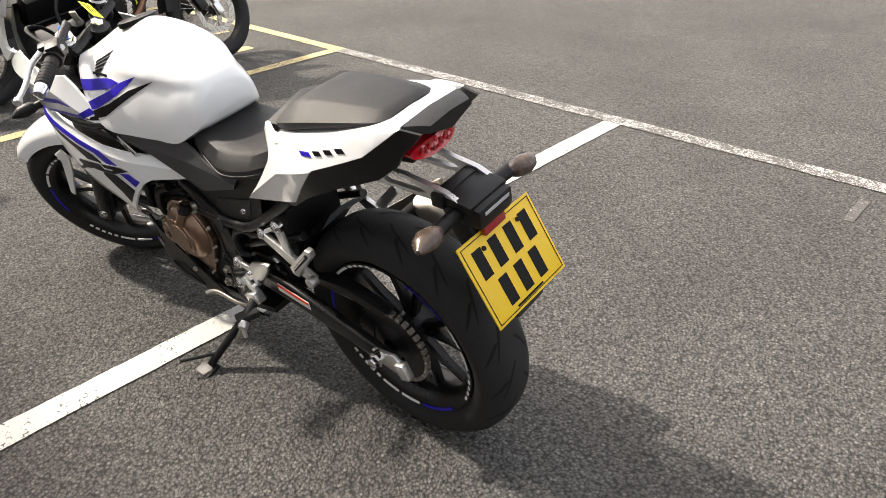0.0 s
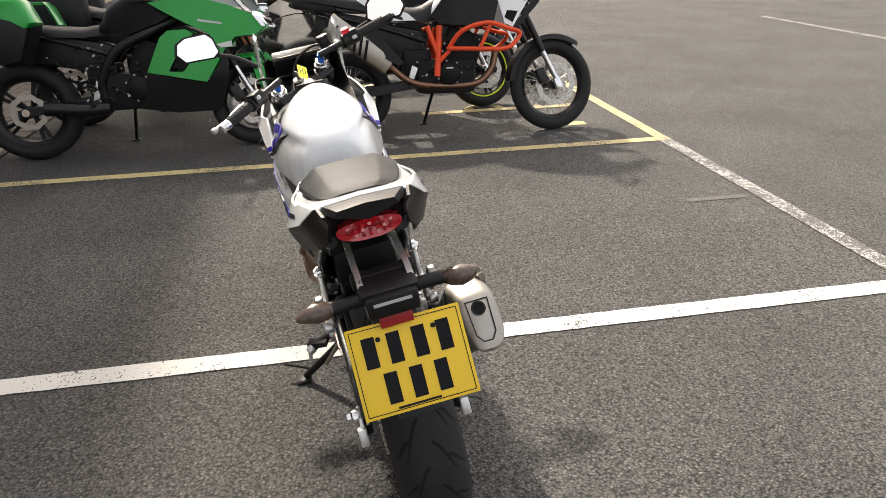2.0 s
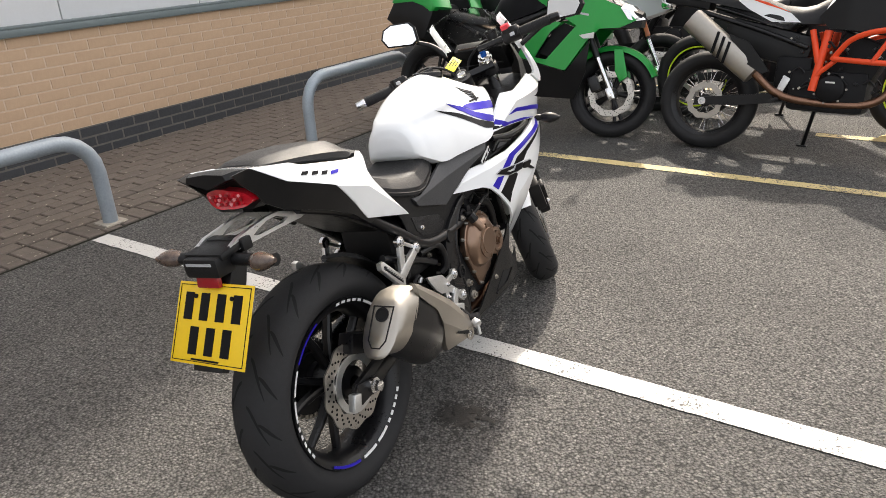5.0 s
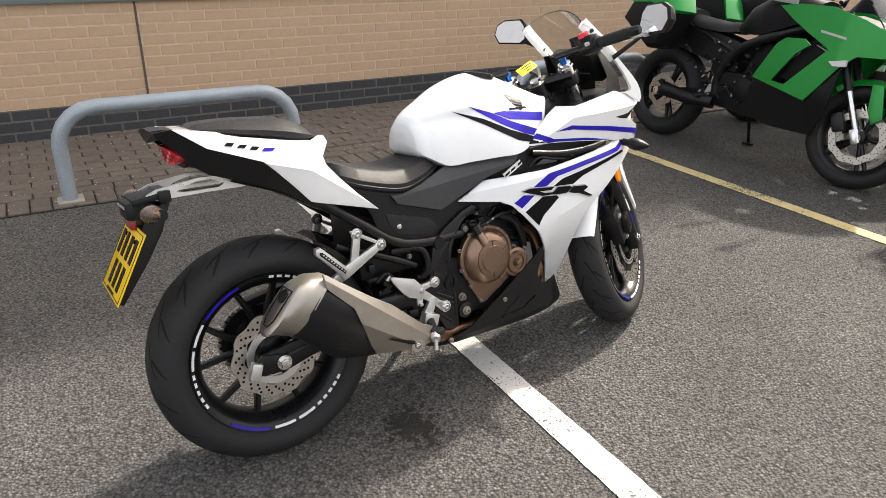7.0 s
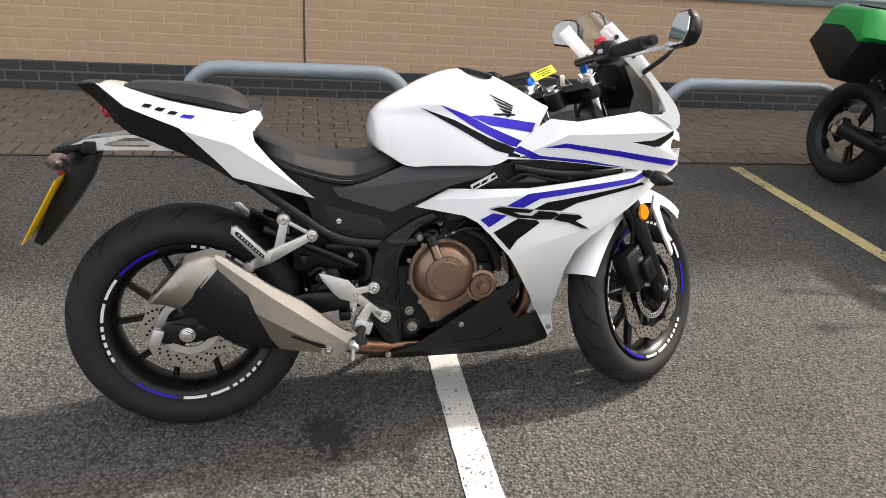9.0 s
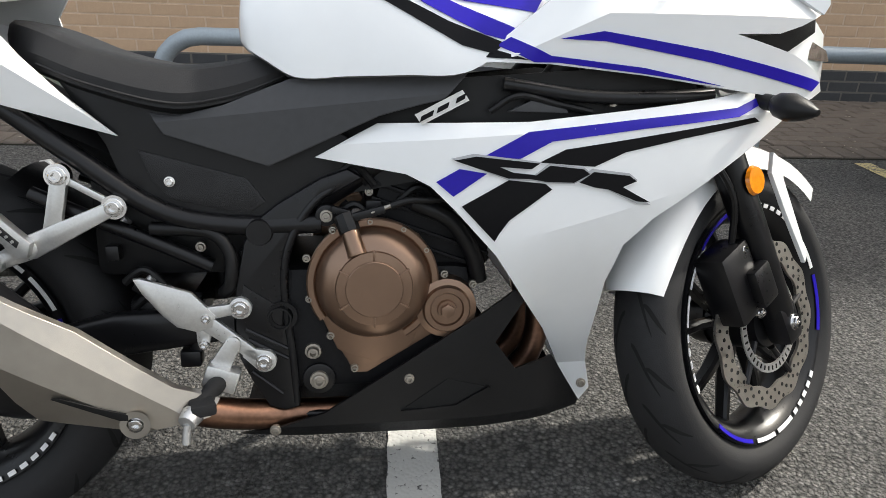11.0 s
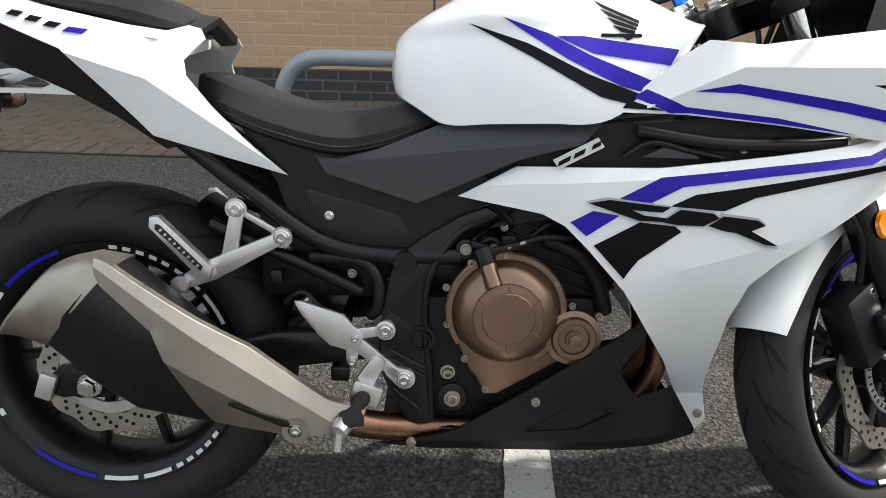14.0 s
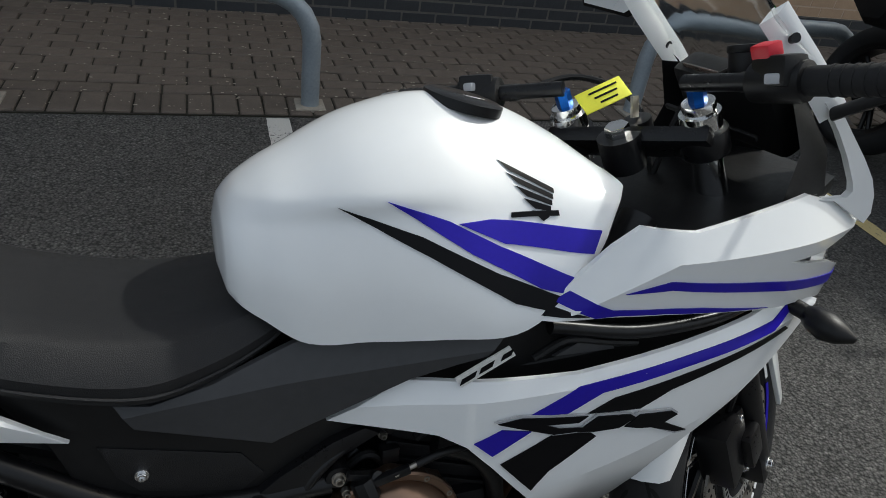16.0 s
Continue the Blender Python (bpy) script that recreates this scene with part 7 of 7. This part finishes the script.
# dark tourer behind the green one
n4 = bike_at(4.55, 2.00, -88, 8, "black and white motorcycle with side cases, half hidden")
ns = chassis(n4, 1.45, 0.312, 0.300, 0.17, 0.12, 16, False, None)
hump("fuel_tank", [(0.54, 0.78, 0.84, 0.08), (0.70, 0.80, 1.04, 0.16), (0.95, 0.84, 1.06, 0.17), (1.08, 0.90, 1.0, 0.10)], BLACKF, n4)
hump("seat", [(-0.25, 0.92, 0.98, 0.08), (0.0, 0.86, 0.95, 0.12), (0.25, 0.80, 0.88, 0.14), (0.45, 0.78, 0.86, 0.13), (0.56, 0.80, 0.90, 0.08)], VINYL, n4)
for s in (-1, 1):
    c4 = part("side_case", block((0.46, 0.18, 0.32), (0.0, s * 0.28, 0.86), 0.05), PLASTIC, n4, "black side case")
    part("case_lid", block((0.42, 0.10, 0.05), (0.02, s * 0.28, 1.03), 0.02), WHITE, c4)
    part("fork_gaiter", moved(rod((1.33, s * 0.10, 0.56), (1.22, s * 0.10, 0.82), 0.026, seg=14), ns), AMBERD, n4)
both("fairing", [(0.95, 0.95), (1.15, 1.02), (1.40, 0.90), (1.52, 0.78), (1.30, 0.70), (1.05, 0.78)], lambda x, z: lerp(x, (0.95, 0.19), (1.52, 0.07)), GREYF, n4, thick=0.012)
part("windscreen", loft([[(x, w * t, z - 0.05 * t * t) for t in (-1, -0.5, 0, 0.5, 1)] + [(x - 0.006, w * t, z - 0.05 * t * t - 0.004) for t in (1, 0.5, 0, -0.5, -1)] for x, z, w in ((1.44, 0.90, 0.12), (1.30, 1.08, 0.15), (1.20, 1.24, 0.12))]), GLASS, n4).visible_shadow = False
part("headlamp", block((0.10, 0.18, 0.10), (1.47, 0, 0.82), 0.03), CHROME, n4)

# further dark motorcycles in the row
for x, y, yaw in ((5.55, 1.4, -90), (5.75, -0.4, -94)):
    q = bike_at(x, y, yaw, 8, "dark motorcycle deep in the row, mostly hidden")
    chassis(q, 1.42, 0.312, 0.300, 0.17, 0.12, 10)
    hump("fuel_tank", [(0.54, 0.78, 0.84, 0.08), (0.70, 0.80, 1.02, 0.16), (0.95, 0.84, 1.04, 0.17), (1.08, 0.90, 1.0, 0.10)], BLACKF, q)
    hump("seat", [(-0.25, 0.92, 1.0, 0.08), (0.0, 0.86, 0.95, 0.12), (0.25, 0.80, 0.88, 0.14), (0.45, 0.78, 0.86, 0.13), (0.56, 0.80, 0.90, 0.08)], VINYL, q)
    hump("nose", [(1.05, 0.80, 0.98, 0.17), (1.25, 0.76, 0.98, 0.16), (1.45, 0.74, 0.84, 0.06)], BLACKF, q)

# parked car across the car park
car = thing("parked_car", pose(17.5, -5.2, 0, 0, 0, 90), "dark parked car at the far kerb", "car")
prof = [(-2.0, 0.35), (-2.05, 0.80), (-1.9, 0.92), (-1.3, 1.38), (0.3, 1.42), (1.1, 0.95), (1.9, 0.82), (2.05, 0.55), (2.0, 0.30)]
part("body", loft([[(x * kx, y, z if z < 1 else 1 + (z - 1) * kz) for x, z in prof] for y, kx, kz in ((-0.85, 0.97, 0.7), (-0.75, 1, 1), (0.75, 1, 1), (0.85, 0.97, 0.7))]), SATIN, car, "", 30)
for x in (-1.3, 1.25):
    for s in (-1, 1):
        w = part("wheel", lathe(tyre_profile(0.32, 0.21, 0.20), (x, s * 0.76, 0.32), 32), RUBBER, car)
        part("rim", lathe([(0.0, s * 0.09), (0.20, s * 0.08), (0.21, s * 0.03), (0, s * 0.03)], (x, s * 0.76, 0.32), 24), ALU, w)


# ---- bricks and pavers, each a piece of its own where the camera passes nearest ----
def piece_mesh(name, size, bevel, material, rough=0.0):
    bm = block(size, (0, 0, 0), 0)
    bmesh.ops.bevel(bm, geom=bm.edges[:], offset=bevel, segments=1, affect="EDGES")
    return finish(name, bm, material, 25)


def lay(places, name, mesh, parent, rest_name, rest_label, rest_category, near, limit=300):
    """The nearest pieces as objects of their own, the rest joined."""
    places = sorted(places, key=near)
    for m in places[:limit]:
        ob = new(name, mesh)
        ob.matrix_world = m
        ob.parent = parent
    rest = places[limit:]
    if not rest:
        return
    co = [v.co.copy() for v in mesh.vertices]
    faces = [tuple(p.vertices) for p in mesh.polygons]
    vs, fs = [], []
    for m in rest:
        b = len(vs)
        vs += [tuple(m @ c) for c in co]
        fs += [tuple(i + b for i in f) for f in faces]
    me = bpy.data.meshes.new(rest_name)
    me.from_pydata(vs, [], fs)
    me.materials.append(mesh.materials[0])
    ob = new(rest_name, me)
    ob.parent = parent
    tagged(ob, rest_label, "", "", "stuff")


rng = random.Random(7)
# wall: half-bond courses, plinth of three dark courses
L, H, J = 0.215, 0.065, 0.010
buff, dark = [], []
for course in range(12):
    z = 0.0375 + 0.075 * course
    off = 0.1125 if course % 2 else 0.0
    for i in range(-36, 60):
        x = i * 0.225 + off
        jit = rng.uniform(-0.0015, 0.0015)
        y = WALL_Y + 0.0478 + jit * 0.6 - (0.004 if course < 3 else 0)
        spans = [(x - L / 2, x + L / 2)]
        if course > 2 and x - L / 2 - 0.01 < 0.32 < x + L / 2 + 0.01:
            spans = [(x - L / 2, min(x + L / 2, 0.31)), (max(x - L / 2, 0.33), x + L / 2)]
        for a, b in spans:
            if b - a > 0.02:
                m = pose((a + b) / 2, y, z, 0, rng.uniform(-0.2, 0.2), 0) @ Matrix.Diagonal(((b - a) / L, 1, 1, 1))
                (dark if course < 3 else buff).append(m)
near_x = lambda m: abs(m.translation.x - 1.0)
lay(buff, "brick", piece_mesh("brick", (L, 0.0975, H), 0.0014, BRICK), wall, "far_bricks", "rows of buff bricks further along", "brick", near_x)
lay(dark, "plinth_brick", piece_mesh("plinth_brick", (L, 0.0975, H), 0.0025, BRICKD), plinth, "far_plinth_bricks", "rows of dark bricks further along", "brick", near_x, 150)

# paving: running bond along the wall, a soldier course at the edge
pav = []
for r in range(13):
    y = EDGE_Y + 0.215 + 0.052 + 0.105 * r
    for i in range(-33, 52):
        x = i * 0.205 + (0.1025 if r % 2 else 0)
        pav.append(pose(x, y, 0.0 + rng.uniform(-0.0025, 0.0025), rng.uniform(-0.8, 0.8), rng.uniform(-0.8, 0.8), rng.uniform(-0.6, 0.6)))
edge = [pose(-6.99 + 0.105 * i, EDGE_Y + 0.105, 0.0 + rng.uniform(-0.002, 0.002), 0, 0, 90 + rng.uniform(-0.5, 0.5)) for i in range(178)]
bed = bpy.data.objects["paving_bed"]
paver = piece_mesh("paver", (0.197, 0.097, 0.03), 0.005, PAVER)
lay(pav, "paver", paver, bed, "far_pavers", "rows of brown block pavers further along", "paver", lambda m: (m.translation - Vector((0.9, 2.7, 0))).length, 300)
lay(edge, "edge_paver", paver, bed, "far_edge_pavers", "edge course of block pavers further along", "paver", near_x, 60)

# dry leaf scraps and grit caught in the paving joints
vs, fs = [], []
for k in range(900):
    r_ = rng.randrange(14)
    x = rng.gauss(0.9, 1.5)
    y = EDGE_Y + 0.215 + 0.105 * r_ + rng.gauss(0, 0.012) if rng.random() < 0.6 else EDGE_Y + abs(rng.gauss(0.10, 0.28))
    if y > WALL_Y - 0.02:
        continue
    a, q, h = rng.uniform(0, 6.28), rng.choice((0.0025, 0.004, 0.006, 0.010)), 0.018 + rng.uniform(0, 0.003)
    b = len(vs)
    for t, f in ((0, 1.0), (1.3, 0.7), (2.6, 0.9), (4.2, 0.6), (5.2, 0.8)):
        vs.append((x + q * f * math.cos(a + t), y + q * f * 0.7 * math.sin(a + t), h))
    vs.append((x, y, h + 0.003))
    fs += [(b + n, b + (n + 1) % 5, b + 5) for n in range(5)] + [tuple(b + n for n in (4, 3, 2, 1, 0))]
me = bpy.data.meshes.new("joint_litter")
me.from_pydata(vs, [], fs)
me.materials.append(DEBRIS)
tagged(new("joint_litter", me), "pale leaf scraps and grit scattered over block paving", "litter", "", "stuff")
